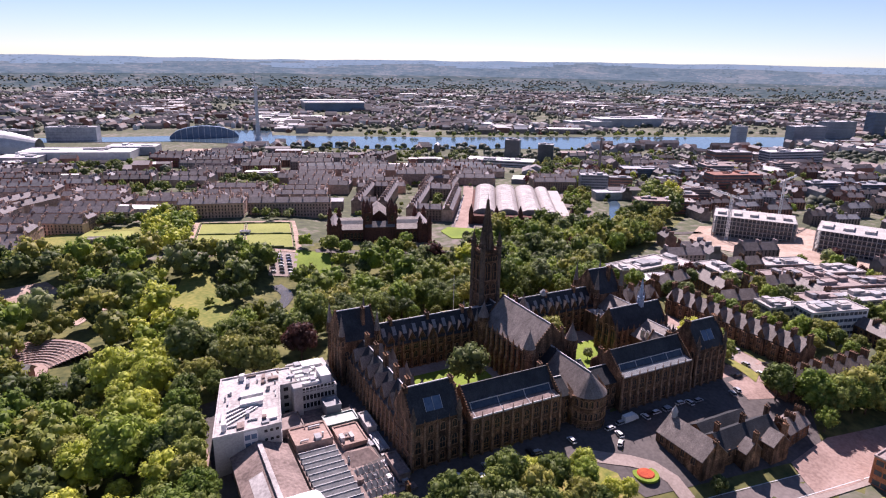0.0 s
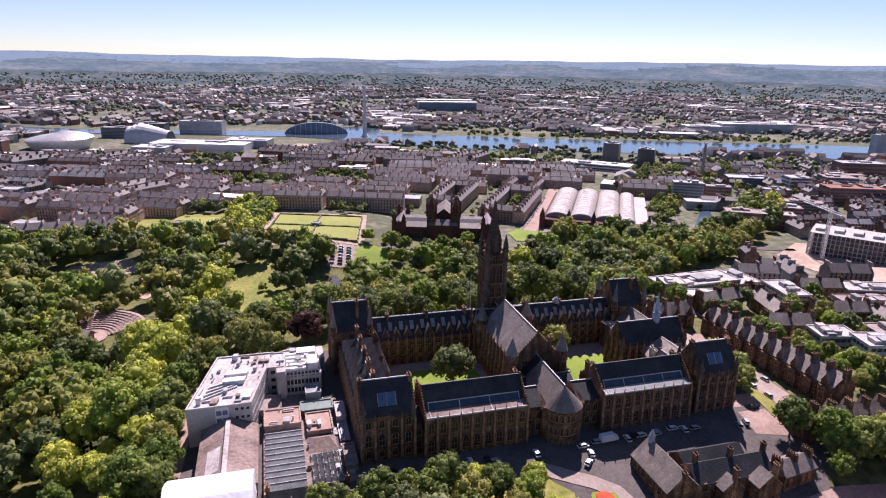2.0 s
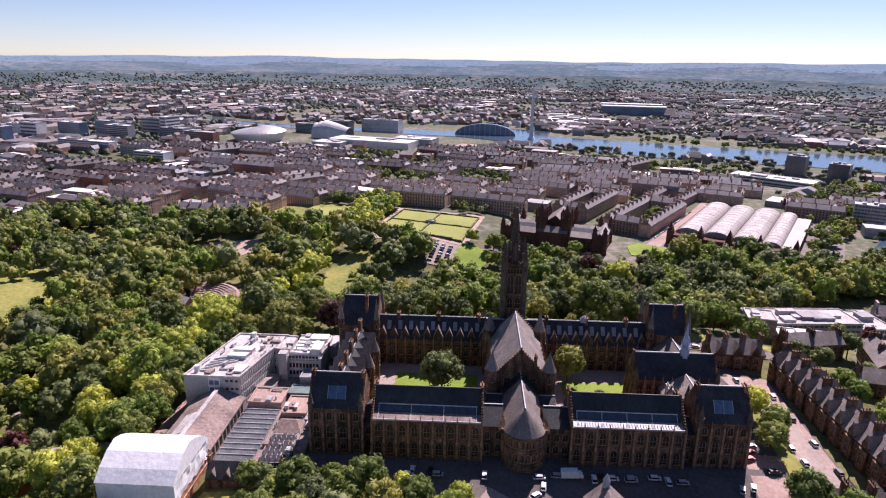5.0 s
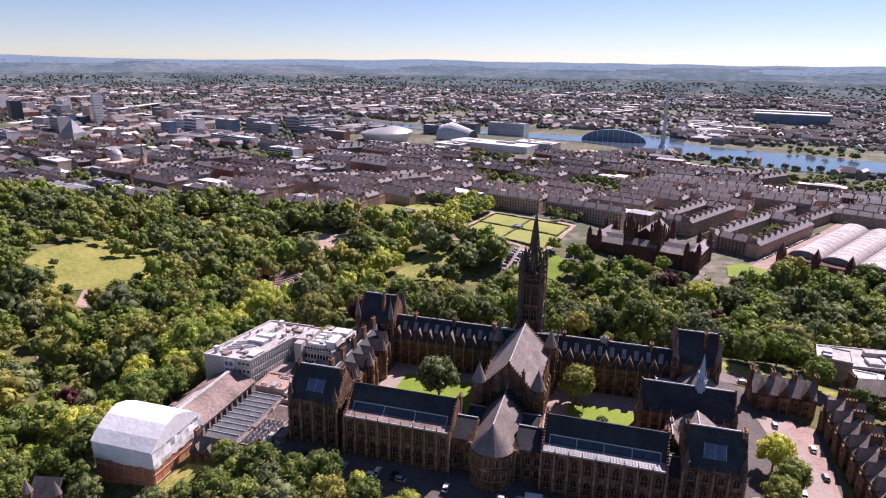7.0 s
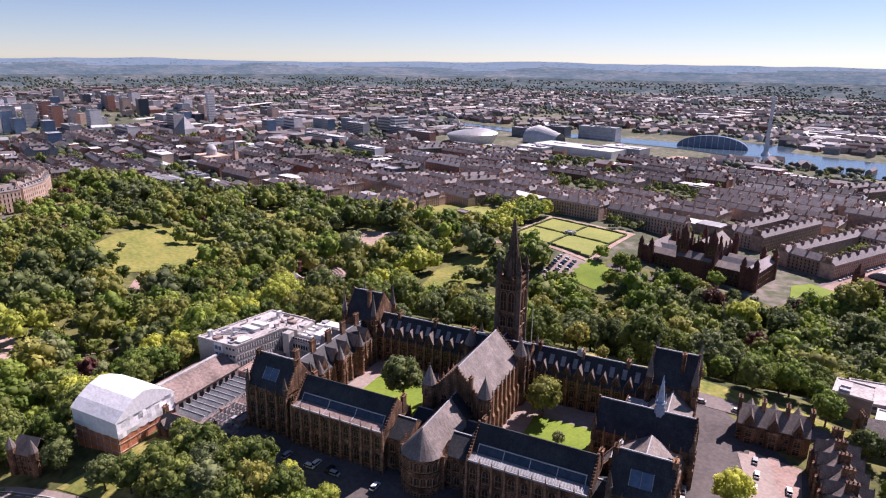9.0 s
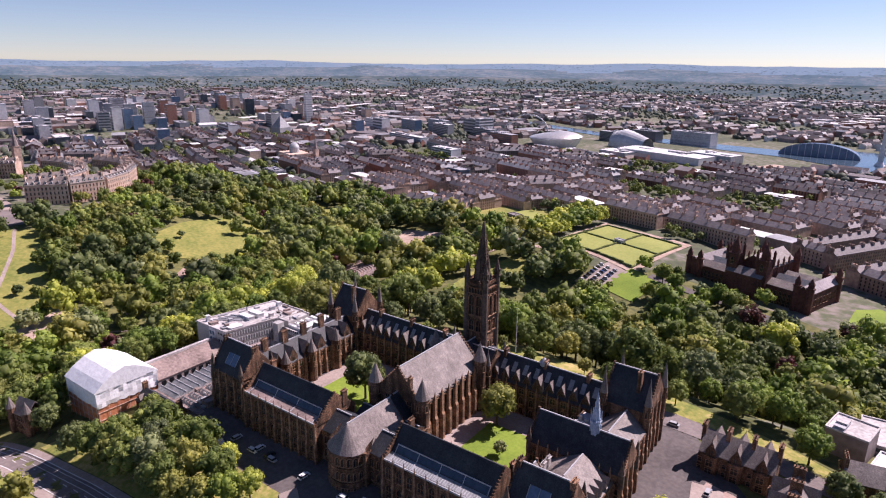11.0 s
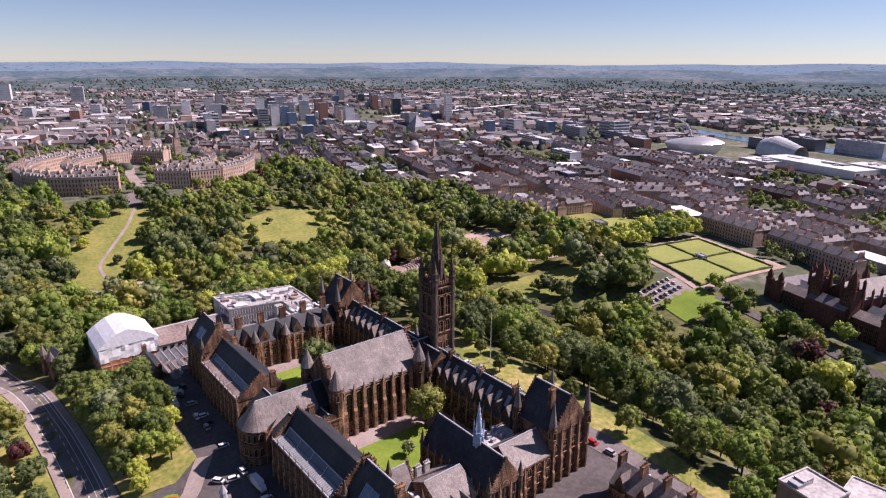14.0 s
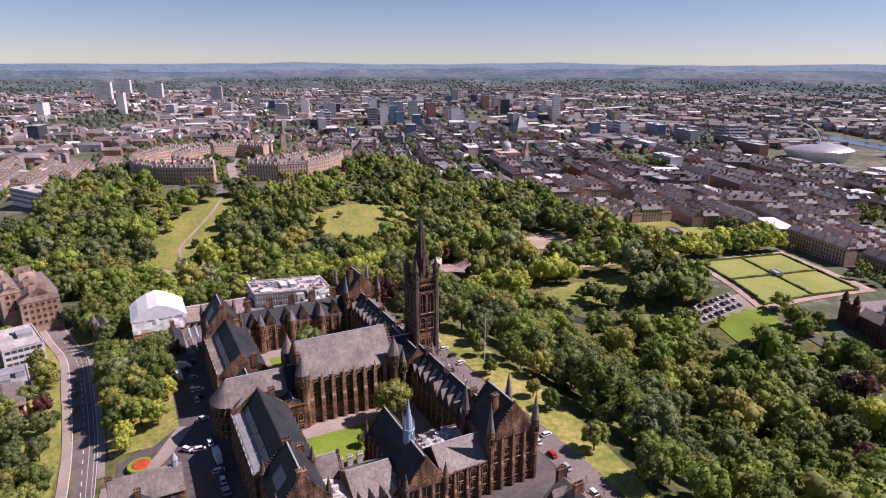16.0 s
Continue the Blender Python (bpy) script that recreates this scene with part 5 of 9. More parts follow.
spots = []
random.seed(5)
gxx = -430
while gxx < 640:
    gyy = 40
    while gyy < 620:
        x, y = gxx + random.uniform(-4.6, 4.6), gyy + random.uniform(-4.6, 4.6)
        if inside(PARK, x, y) and (random.random() < (0.26 if x < -150 and y < 260 else 0.04) or not any((inside(c, x, y) or inside(c, *beyond(x, y))) and noise.noise((x / 16, y / 16, 3.0)) > -0.3 for c in CLEAR)) and not near_line(x, y) and random.random() < 0.93:
            low_tree = 0.62 if any(inside(c, *beyond(x, y, 20)) or inside(c, *beyond(x, y, 32)) for c in CLEAR) else 1.0
            if x < -215 and 165 < y < 420:
                low_tree *= 0.58 if x < -300 else 0.74
            spots.append((x, y, low_tree * random.choice((random.uniform(0.75, 1.05), random.uniform(1.0, 1.45), random.uniform(1.3, 1.8))) * (0.72 if (y > 268 and y < 305 and 80 < x < 250) else 1.0)))
        gyy += 13.4
    gxx += 13.4
# the trees closest to the old buildings are things of their own, the rest of the wood is one mass
spots.sort(key=lambda p: math.hypot(p[0] - 130, (p[1] - 215) * 1.0))
for x, y, s in spots[:150]:
    tree(x, y, s, pick_kind(x, y), random.randrange(9))
VV, TT, QQ, MT, MQ, TONE, base = [], [], [], [], [], [], 0


def add_wood(x, y, z, s, k):
    global base
    V, T, Q = (FARLOW if min(math.hypot(x, y), math.hypot(x - 180, y + 30), math.hypot(x - 372, y - 143)) > 370 else LOW)[random.randrange(9)]
    a = random.uniform(0, 6.28)
    c, n = math.cos(a) * s, math.sin(a) * s
    W = np.stack([V[:, 0] * c - V[:, 1] * n + x, V[:, 0] * n + V[:, 1] * c + y, V[:, 2] * s * random.uniform(0.85, 1.2) + z + 8.4 * s], axis=1)
    VV.append(W)
    TT.append(T + base)
    QQ.append(Q + base)
    MT.append(np.full(len(T), k))
    MQ.append(np.full(len(Q), k))
    TONE.append((len(T), len(Q), random.random()))
    base += len(V)


for x, y, s in spots[150:]:
    add_wood(x, y, gz(x, y) - 0.5, s * 1.02, pick_kind(x, y))
def finish_wood():
    me = mesh_arrays("park_woodland", np.vstack(VV), np.vstack(TT), np.vstack(QQ), LEAVES, np.concatenate(MT + MQ))
    tone = np.concatenate([np.full(a, t) for a, b, t in TONE] + [np.full(b, t) for a, b, t in TONE])
    me.attributes.new("tone", "FLOAT", "FACE").data.foreach_set("value", tone.astype(np.float32))
    tagged(new("park_woodland", me), "dense mixed green woodland filling the park valley", "woodland", kind="stuff")

# named trees near the buildings
for x, y, s, k, g in ((121, 208, 1.45, 2, "court trees"), (175, 224, 1.2, 5, "court trees"), (186, 208, 0.42, 3, "court trees"),
                      (70, 131, 1.1, 0, ""), (80, 130, 1.15, 0, ""), (92, 131, 1.15, 3, ""), (104, 129, 1.1, 0, ""), (78, 144, 1.2, 0, ""), (100, 146, 1.2, 0, ""), (120, 131, 0.9, 5, ""), (130, 143, 0.8, 1, ""), (63, 135, 0.9, 0, ""), (72, 141, 1.0, 0, ""), (84, 138, 1.05, 3, ""), (95, 141, 1.1, 0, ""), (106, 137, 1.1, 5, ""), (116, 141, 1.05, 0, ""), (126, 137, 0.95, 6, ""), (50, 124, 0.9, 2, ""), (61, 126, 1.0, 0, ""), (73, 125.5, 0.95, 5, ""), (86, 127, 1.05, 0, ""), (99, 127.5, 1.0, 2, ""), (111, 128, 0.95, 5, ""), (125, 128, 0.75, 0, ""), (88, 148, 0.8, 0, ""), (112, 148, 0.7, 1, ""), (66, 148, 0.8, 2, ""), (133, 131, 0.6, 1, ""),
                      (244, 200, 1.0, 1, ""), (247, 188, 0.95, 0, ""), (242, 178, 0.9, 0, ""), (160, 277, 0.55, 0, ""), (152, 506, 1.15, 0, ""), (163, 499, 1.0, 6, ""), (196, 493, 1.1, 6, ""), (206, 487, 1.15, 0, ""), (217, 483, 1.0, 5, ""), (237, 477, 1.0, 2, ""), (-6, 122, 1.1, 0, ""), (-14, 116, 1.0, 6, ""), (-22, 122, 1.2, 5, ""), (-12, 130, 1.2, 0, ""), (0, 137, 1.1, 6, ""), (-24, 133, 1.1, 0, ""), (-34, 117, 1.1, 5, ""), (-31, 106, 0.9, 2, ""), (60, 150, 0.8, 0, ""), (140, 130, 0.5, 1, ""),
                      (172, 120, 0.5, 2, ""), (24, 125, 0.95, 2, ""), (16, 131, 0.9, 0, ""), (283, 500, 0.7, 2, ""), (289, 496, 0.75, 2, ""), (296, 493, 0.6, 2, ""), (308, 512, 0.5, 0, ""), (8.5, 172, 1.15, 0, ""), (9.5, 184, 1.2, 6, ""), (7, 195, 1.1, 5, ""), (9, 206, 1.15, 0, ""), (8, 217, 1.0, 2, ""), (7, 228, 1.1, 0, ""), (9, 240, 1.2, 6, ""), (12, 252, 1.1, 0, ""), (2, 178, 1.25, 6, ""), (1, 200, 1.3, 1, ""), (2, 222, 1.2, 6, ""), (196, 283, 0.6, 0, ""), (226, 280, 0.8, 0, ""), (240, 148, 1.2, 0, ""), (250, 138, 1.25, 6, ""), (262, 134, 1.2, 0, ""), (274, 134, 1.3, 5, ""), (286, 132, 1.2, 0, ""), (268, 131, 1.0, 6, ""), (256, 132, 1.0, 0, ""), (286, 124, 1.2, 0, ""), (296, 126, 1.2, 2, "")):
    if s:
        tree(x, y, s, k, int(x) % 9, g or "roadside trees")

# ---- the city ----
random.seed(11)
CU, CV = Vector((0.94, -0.34)), Vector((0.34, 0.94))        # street grid


def far_city():
    """Thousands of distant roofs and tree clumps, told apart only as specks."""
    mb = MB()
    n = 0
    while n < 8600:
        a = random.uniform(radians(12), radians(205))
        r = 700 + 2500 * random.random() ** 0.85
        x, y = 150 + r * math.cos(a), 250 + r * math.sin(a)
        if inside(WATERS, x, y) or inside(MIDCITY, x, y) or inside(PARK, x, y) or inside(EASTCITY, x, y) or (y < 320 and -30 < x < 520):
            continue
        dens = noise.noise((x / 260, y / 260, 7.0))
        if dens < -0.16 or math.hypot(x + 460, y - 270) < 260:
            continue
        n += 1
        g = random.random()
        big = dens > 0.28 and random.random() < 0.4
        l, w, h = (random.uniform(30, 90), random.uniform(18, 45), random.uniform(7, 13)) if big else (random.uniform(10, 42), random.uniform(8, 14), random.uniform(5, 13))
        ang = radians(-20 + 90 * random.randrange(2) + random.uniform(-6, 6) + 25 * noise.noise((x / 700, y / 700, 2)))
        c, s = math.cos(ang), math.sin(ang)
        z = gz(x, y)
        T = lambda u, v, zz: (x + u * c - v * s, y + u * s + v * c, z + zz)
        wm = 0 if g < 0.55 else (3 if g < 0.75 else (1 if g < 0.9 else 2))
        rm = (2 if random.random() < 0.30 else (1 if random.random() < 0.6 else 4)) if big else (4 if random.random() < 0.62 else (0 if random.random() < 0.7 else (1 if random.random() < 0.6 else 2)))
        l, w = l / 2, w / 2
        i = len(mb.v)
        mb.v += [T(-l, -w, -2), T(l, -w, -2), T(l, w, -2), T(-l, w, -2), T(-l, -w, h), T(l, -w, h), T(l, w, h), T(-l, w, h)]
        mb.f += [(i, i + 1, i + 5, i + 4), (i + 1, i + 2, i + 6, i + 5), (i + 2, i + 3, i + 7, i + 6), (i + 3, i, i + 4, i + 7)]
        mb.m += [wm] * 4
        mb.s += [False] * 4
        if big:
            mb.f.append((i + 4, i + 5, i + 6, i + 7))
            mb.m.append(rm)
            mb.s.append(False)
        else:
            j = len(mb.v)
            mb.v += [T(-l, 0, h + w * 0.8), T(l, 0, h + w * 0.8)]
            mb.f += [(i + 4, i + 5, j + 1, j), (i + 6, i + 7, j, j + 1), (i + 5, i + 6, j + 1), (i + 7, i + 4, j)]
            mb.m += [rm, rm, wm, wm]
            mb.s += [False] * 4
    ob = part("distant_city", mb, [CITY_BROWN, CITY_GREY, CITY_WHITE, CITY_BRICK, CITY_SLATE])
    tagged(ob, "distant brown and grey city of low roofs", "city", kind="stuff")
    V, T, b, n = [], [], 0, 0
    v0, f0 = ICO0
    f0 = f0[v0[f0][:, :, 2].mean(axis=1) > -0.45]
    while n < 25000:
        a = random.uniform(radians(10), radians(206))
        r = 620 + 3150 * random.random() ** 0.85
        x, y = 150 + r * math.cos(a), 250 + r * math.sin(a)
        if inside(WATERS, x, y) or (inside(MIDCITY, x, y) and random.random() < 0.8) or (math.hypot(x + 460, y - 270) < 240 and random.random() < 0.6):
            continue
        if noise.noise((x / 210, y / 210, 17.0)) < 0.02 and random.random() < 0.75:
            continue
        n += 1
        s = random.uniform(4.0, 8.5)
        q = v0 * np.array([s, s, s * 0.8]) * (1 + np.random.uniform(-0.25, 0.25, (len(v0), 1)))
        V.append(q + np.array([x, y, gz(x, y) + s * 0.5]))
        T.append(f0 + b)
        b += len(v0)
    me = mesh_arrays("distant_trees", np.vstack(V), np.vstack(T), np.zeros((0, 4), dtype=int), [HAZED_LEAF])
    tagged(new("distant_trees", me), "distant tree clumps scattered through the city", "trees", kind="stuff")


phi = (1 + 5 ** 0.5) / 2
v12 = np.array([(-1, phi, 0), (1, phi, 0), (-1, -phi, 0), (1, -phi, 0), (0, -1, phi), (0, 1, phi), (0, -1, -phi), (0, 1, -phi), (phi, 0, -1), (phi, 0, 1), (-phi, 0, -1), (-phi, 0, 1)]) / 1.9
f20 = np.array([(0, 11, 5), (0, 5, 1), (0, 1, 7), (0, 7, 10), (0, 10, 11), (1, 5, 9), (5, 11, 4), (11, 10, 2), (10, 7, 6), (7, 1, 8), (3, 9, 4), (3, 4, 2), (3, 2, 6), (3, 6, 8), (3, 8, 9), (4, 9, 5), (2, 4, 11), (6, 2, 10), (8, 6, 7), (9, 8, 1)])
ICO0 = (v12, f20)
WATERS = [(-700, 1770), (-300, 1570), (100, 1610), (217, 1600), (360, 1430), (490, 1372), (720, 1280), (943, 1213), (1250, 1120), (1600, 990), (1620, 820), (1250, 880), (1002, 950), (840, 1000), (697, 1070), (476, 1132), (330, 1220), (260, 1240), (60, 1090), (-420, 1120), (-400, 1480), (-700, 1690)]
MIDCITY = [(-240, 610), (-190, 592), (-70, 585), (10, 640), (60, 640), (150, 590), (270, 470), (440, 430), (520, 610), (560, 600), (640, 900), (480, 1110), (330, 1190), (60, 1080), (-420, 1110), (-480, 900), (-460, 690), (-330, 580)]
EASTCITY = [(-330, 570), (-440, 500), (-640, 430), (-980, 420), (-980, 900), (-760, 1000), (-480, 900), (-460, 690)]
far_city()


FOOT = []


def clear_of_buildings(x, y):
    for fx, fy, r, ang, hl, hw in FOOT:
        if abs(x - fx) < r + 6 and abs(y - fy) < r + 6:
            c, s = math.cos(radians(ang)), math.sin(radians(ang))
            u, v = (x - fx) * c + (y - fy) * s, -(x - fx) * s + (y - fy) * c
            if abs(u) < hl and abs(v) < hw:
                return False
    return True


ROWS_FAR = MB()


def near_bank(x, y):
    """True on the open ground along the river's near bank."""
    return x > 300 and y > float(np.interp(x, (300, 459, 673, 811, 967, 1206), (1200, 1102, 1042, 979, 926, 859))) - 135


def far_row(x, y, z, ang, L, W, h):
    """A row too far off to stand alone: walls, roof, stacks, all in one joined mass."""
    if near_bank(x, y):
        return
    c, s = math.cos(radians(ang)), math.sin(radians(ang))
    q = MB()
    l, w = L / 2, W / 2
    wm, rm = random.choice((0, 0, 1, 2, 2, 4)), random.choice((3, 3, 3, 4))
    q.box(-l, l, -w, w, -3, h, wm)
    zr = h + W * 0.36
    q.face([(-l, -w - 0.3, h), (l, -w - 0.3, h), (l, 0, zr), (-l, 0, zr)], rm)
    q.face([(l, w + 0.3, h), (-l, w + 0.3, h), (-l, 0, zr), (l, 0, zr)], rm)
    for u in (-l, l):
        q.face([(u, -w, h), (u, w, h), (u, 0, zr)], wm)
    n = max(2, round(L / 13))
    for k in range(n + 1):
        u = -l + 0.6 + (L - 1.2) * k / n
        q.box(u - 0.6, u + 0.6, -w * 0.4, w * 0.4, h + 1, zr + 2, wm)
    if W > 8:
        m = int(L / 3.4)
        for f in range(4):
            for k in range(m):
                u, z0 = -l + (k + 0.5) * L / m, 1 + f * (h - 1) / 4
                q.face([(u - 0.6, -w - 0.05, z0), (u + 0.6, -w - 0.05, z0), (u + 0.6, -w - 0.05, z0 + 2), (u - 0.6, -w - 0.05, z0 + 2)], 5)
    b = len(ROWS_FAR.v)
    ROWS_FAR.v += [(x + a * c - d * s, y + a * s + d * c, z + e) for a, d, e in q.v]
    ROWS_FAR.f += [tuple(i + b for i in f) for f in q.f]
    ROWS_FAR.m += q.m
    ROWS_FAR.s += q.s


def tenement(x, y, ang, L, W, h, stone=TENEMENT, windows=False, group="tenement rows", label="dark stone tenement row with slate roof and chimneys", roof=CITY_SLATE, floors=4, zb=None):
    """One row: walls, pitched roof, chimney stacks, and windows where it is close enough."""
    zb = gz(x, y) if zb is None else zb
    FOOT.append((x, y, max(L, W) * 0.5 + 2, ang, L / 2 + 4, W / 2 + 4))
    if math.hypot(x - 150, y - 250) > 640 and not windows:
        far_row(x, y, zb, ang, L, W, h)
        return
    t = thing("tenement", x, y, zb, ang, label, "building", group)
    mb = MB()
    l, w = L / 2, W / 2
    mb.box(-l, l, -w, w, -3, h)
    mb.box(-l - 0.3, l + 0.3, -w - 0.3, w + 0.3, h - 0.7, h - 0.2)
    wall = part("wall", mb, stone, t)
    rb = MB()
    rb.gable(-l, l, -w, w, h, h + W * 0.36, "x", 0, 0.4, 0.3, wall=1)
    part("roof", rb, [roof, stone], t)
    n = max(2, round(L / 13))
    far = math.hypot(x - 150, y - 250) > 560
    cb = MB()
    for k in range(n + 1):
        cb = cb if far else MB()
        u = -l + 0.6 + (L - 1.2) * k / n
        cb.box(u - 0.55, u + 0.55, -w * 0.45, w * 0.45, h + W * 0.12, h + W * 0.36 + 1.8)
        for q in range(4):
            cb.cone(u, -w * 0.36 + q * w * 0.24, h + W * 0.36 + 1.8, h + W * 0.36 + 2.6, 0.3, 0.25, 5)
        if not far:
            part("chimney", cb, stone, t)
    if far:
        part("chimney_row", cb, stone, t, "row of chimney stacks", kind="stuff")
    if windows:
        wb = MB()
        fh = (h - 1.5) / floors
        m = int(L / 3.1)
        for f in range(floors):
            z0 = 0.8 + f * fh
            for k in range(m):
                u = -l + (k + 0.5) * L / m
                for s in (-1, 1):
                    yy = s * (w + 0.03)
                    q = [(u - 0.55, yy, z0), (u + 0.55, yy, z0), (u + 0.55, yy, z0 + fh * 0.62), (u - 0.55, yy, z0 + fh * 0.62)]
                    wb.face(q if s < 0 else q[::-1])
                    wb.box(u - 0.7, u + 0.7, min(yy, yy + s * 0.15), max(yy, yy + s * 0.15), z0 - 0.2, z0, 1)
        part("window_row", wb, [GLASS, stone], t, "rows of dark sash windows with sills", kind="stuff")
        if stone is CREAM:
            db = MB()
            for k in range(max(2, int(L / 5))):
                u = -l + (k + 0.5) * L / max(2, int(L / 5))
                for q in (-1, 1):
                    ya, yb = q * (w - 0.6), q * (w - 3.6)
                    db.box(u - 0.9, u + 0.9, min(ya, yb), max(ya, yb), h, h + 2.3, 0)
                    db.gable(u - 1.0, u + 1.0, min(ya, yb) - 0.1, max(ya, yb) + 0.1, h + 2.3, h + 3.2, "y", 1, 0.1, 0.15, wall=0)
                    yf = ya + q * 0.03
                    db.face([(u - 0.55, yf, h + 0.6), (u + 0.55, yf, h + 0.6), (u + 0.55, yf, h + 2.0), (u - 0.55, yf, h + 2.0)], 2)
            part("dormer_row", db, [WHITE, roof, GLASS], t, "row of small white dormers", kind="stuff")
    return t


def perimeter(cx, cy, L, W, d=11.0, h=13.0, windows=False, ang=-20.0):
    """A block of four rows round a back court."""
    c, s = math.cos(radians(ang)), math.sin(radians(ang))
    P = lambda u, v: (cx + u * c - v * s, cy + u * s + v * c)
    for u, v, a, l in ((0, -W / 2 + d / 2, 0, L), (0, W / 2 - d / 2, 0, L), (-L / 2 + d / 2, 0, 90, W - 2 * d - 0.3), (L / 2 - d / 2, 0, 90, W - 2 * d - 0.3)):
        if l > 8:
            x, y = P(u, v)
            if cy > 980:
                far_row(x, y, gz(x, y), ang + a, l, d, h + random.uniform(-1, 1))
                continue
            tenement(x, y, ang + a, l, d, h + random.uniform(-1, 1), windows=windows and (v < 0 or a == 90))


SHEDS = MB()
COURT_TREES = []


def mixed_cell(p, windows):
    """One city block: mostly perimeter rows, here and there sheds, yards or trees."""
    r, ang = random.random(), -20 + random.uniform(-7, 7) + (70 if random.random() < 0.15 else 0)
    if r < 0.66:
        L, W = random.uniform(56, 78), random.uniform(36, 48)
        perimeter(p.x, p.y, L, W, random.uniform(10, 12.5), random.uniform(9, 15.5), windows, ang)
        for _ in range(random.randrange(2, 9)):
            COURT_TREES.append((p.x + random.uniform(-18, 18), p.y + random.uniform(-7, 7), random.uniform(0.4, 0.7)))
    elif r < 0.88:
        for k in range(random.randrange(2, 5)):
            L, W, h = random.uniform(18, 46), random.uniform(12, 24), random.uniform(5, 12)
            x, y = p.x + random.uniform(-24, 24), p.y + random.uniform(-16, 16)
            q, c, s = MB(), math.cos(radians(ang)), math.sin(radians(ang))
            wm, rm = random.choice((0, 1, 3)), random.choice((2, 2, 1, 4, 4))
            q.box(-L / 2, L / 2, -W / 2, W / 2, -2, h, wm, rm)
            if rm == 4:
                q.gable(-L / 2, L / 2, -W / 2, W / 2, h, h + W * 0.2, "x", rm, 0.3, 0.2, wall=wm)
            if near_bank(x, y):
                continue
            b, z = len(SHEDS.v), gz(x, y)
            SHEDS.v += [(x + a * c - d * s, y + a * s + d * c, z + e) for a, d, e in q.v]
            SHEDS.f += [tuple(i + b for i in f) for f in q.f]
            SHEDS.m += q.m
            SHEDS.s += q.s
        for _ in range(4):
            COURT_TREES.append((p.x + random.uniform(-40, 40), p.y + random.uniform(-28, 28), random.uniform(0.4, 0.8)))
    else:
        for _ in range(14):
            COURT_TREES.append((p.x + random.uniform(-40, 40), p.y + random.uniform(-26, 26), random.uniform(0.5, 0.95)))
    for _ in range(3):
        COURT_TREES.append((p.x + random.uniform(-44, 44), p.y + random.choice((-28, 28)) + random.uniform(-2, 2), random.uniform(0.35, 0.6)))


cells = []
for i in range(-10, 10):
    for j in range(-5, 11):
        p = Vector((150, 640)) + CU * (i * 77 + (j % 2) * 22) + CV * (j * 53)
        if inside(MIDCITY, p.x, p.y):
            cells.append(p)
cells.sort(key=lambda p: p.y)
for n, p in enumerate(cells):
    if any(math.hypot(p.x - qx, p.y - qy) < qr for qx, qy, qr in ((405, 600, 128), (318, 636, 84), (331, 461, 60), (297, 525, 60), (265, 684, 72), (208, 558, 92), (90, 590, 70), (-30, 600, 62), (560, 890, 75))):
        continue
    mixed_cell(p, p.y < 690)

perimeter(318, 636, 122, 50, 11.5, 13, True, 57)
perimeter(263, 684, 104, 40, 11, 13, True, 60)
for u in range(9):
    COURT_TREES.append((318 + (u - 4) * 5.2 + random.uniform(-4, 4), 636 + (u - 4) * 8.2 + random.uniform(-4, 4), random.uniform(0.5, 0.8)))
for i in range(-18, 3):
    for j in range(-9, 8):
        p = Vector((150, 640)) + CU * (i * 78 + (j % 2) * 22) + CV * (j * 54)
        if inside(EASTCITY, p.x, p.y) and not inside(MIDCITY, p.x, p.y):
            mixed_cell(p, False)

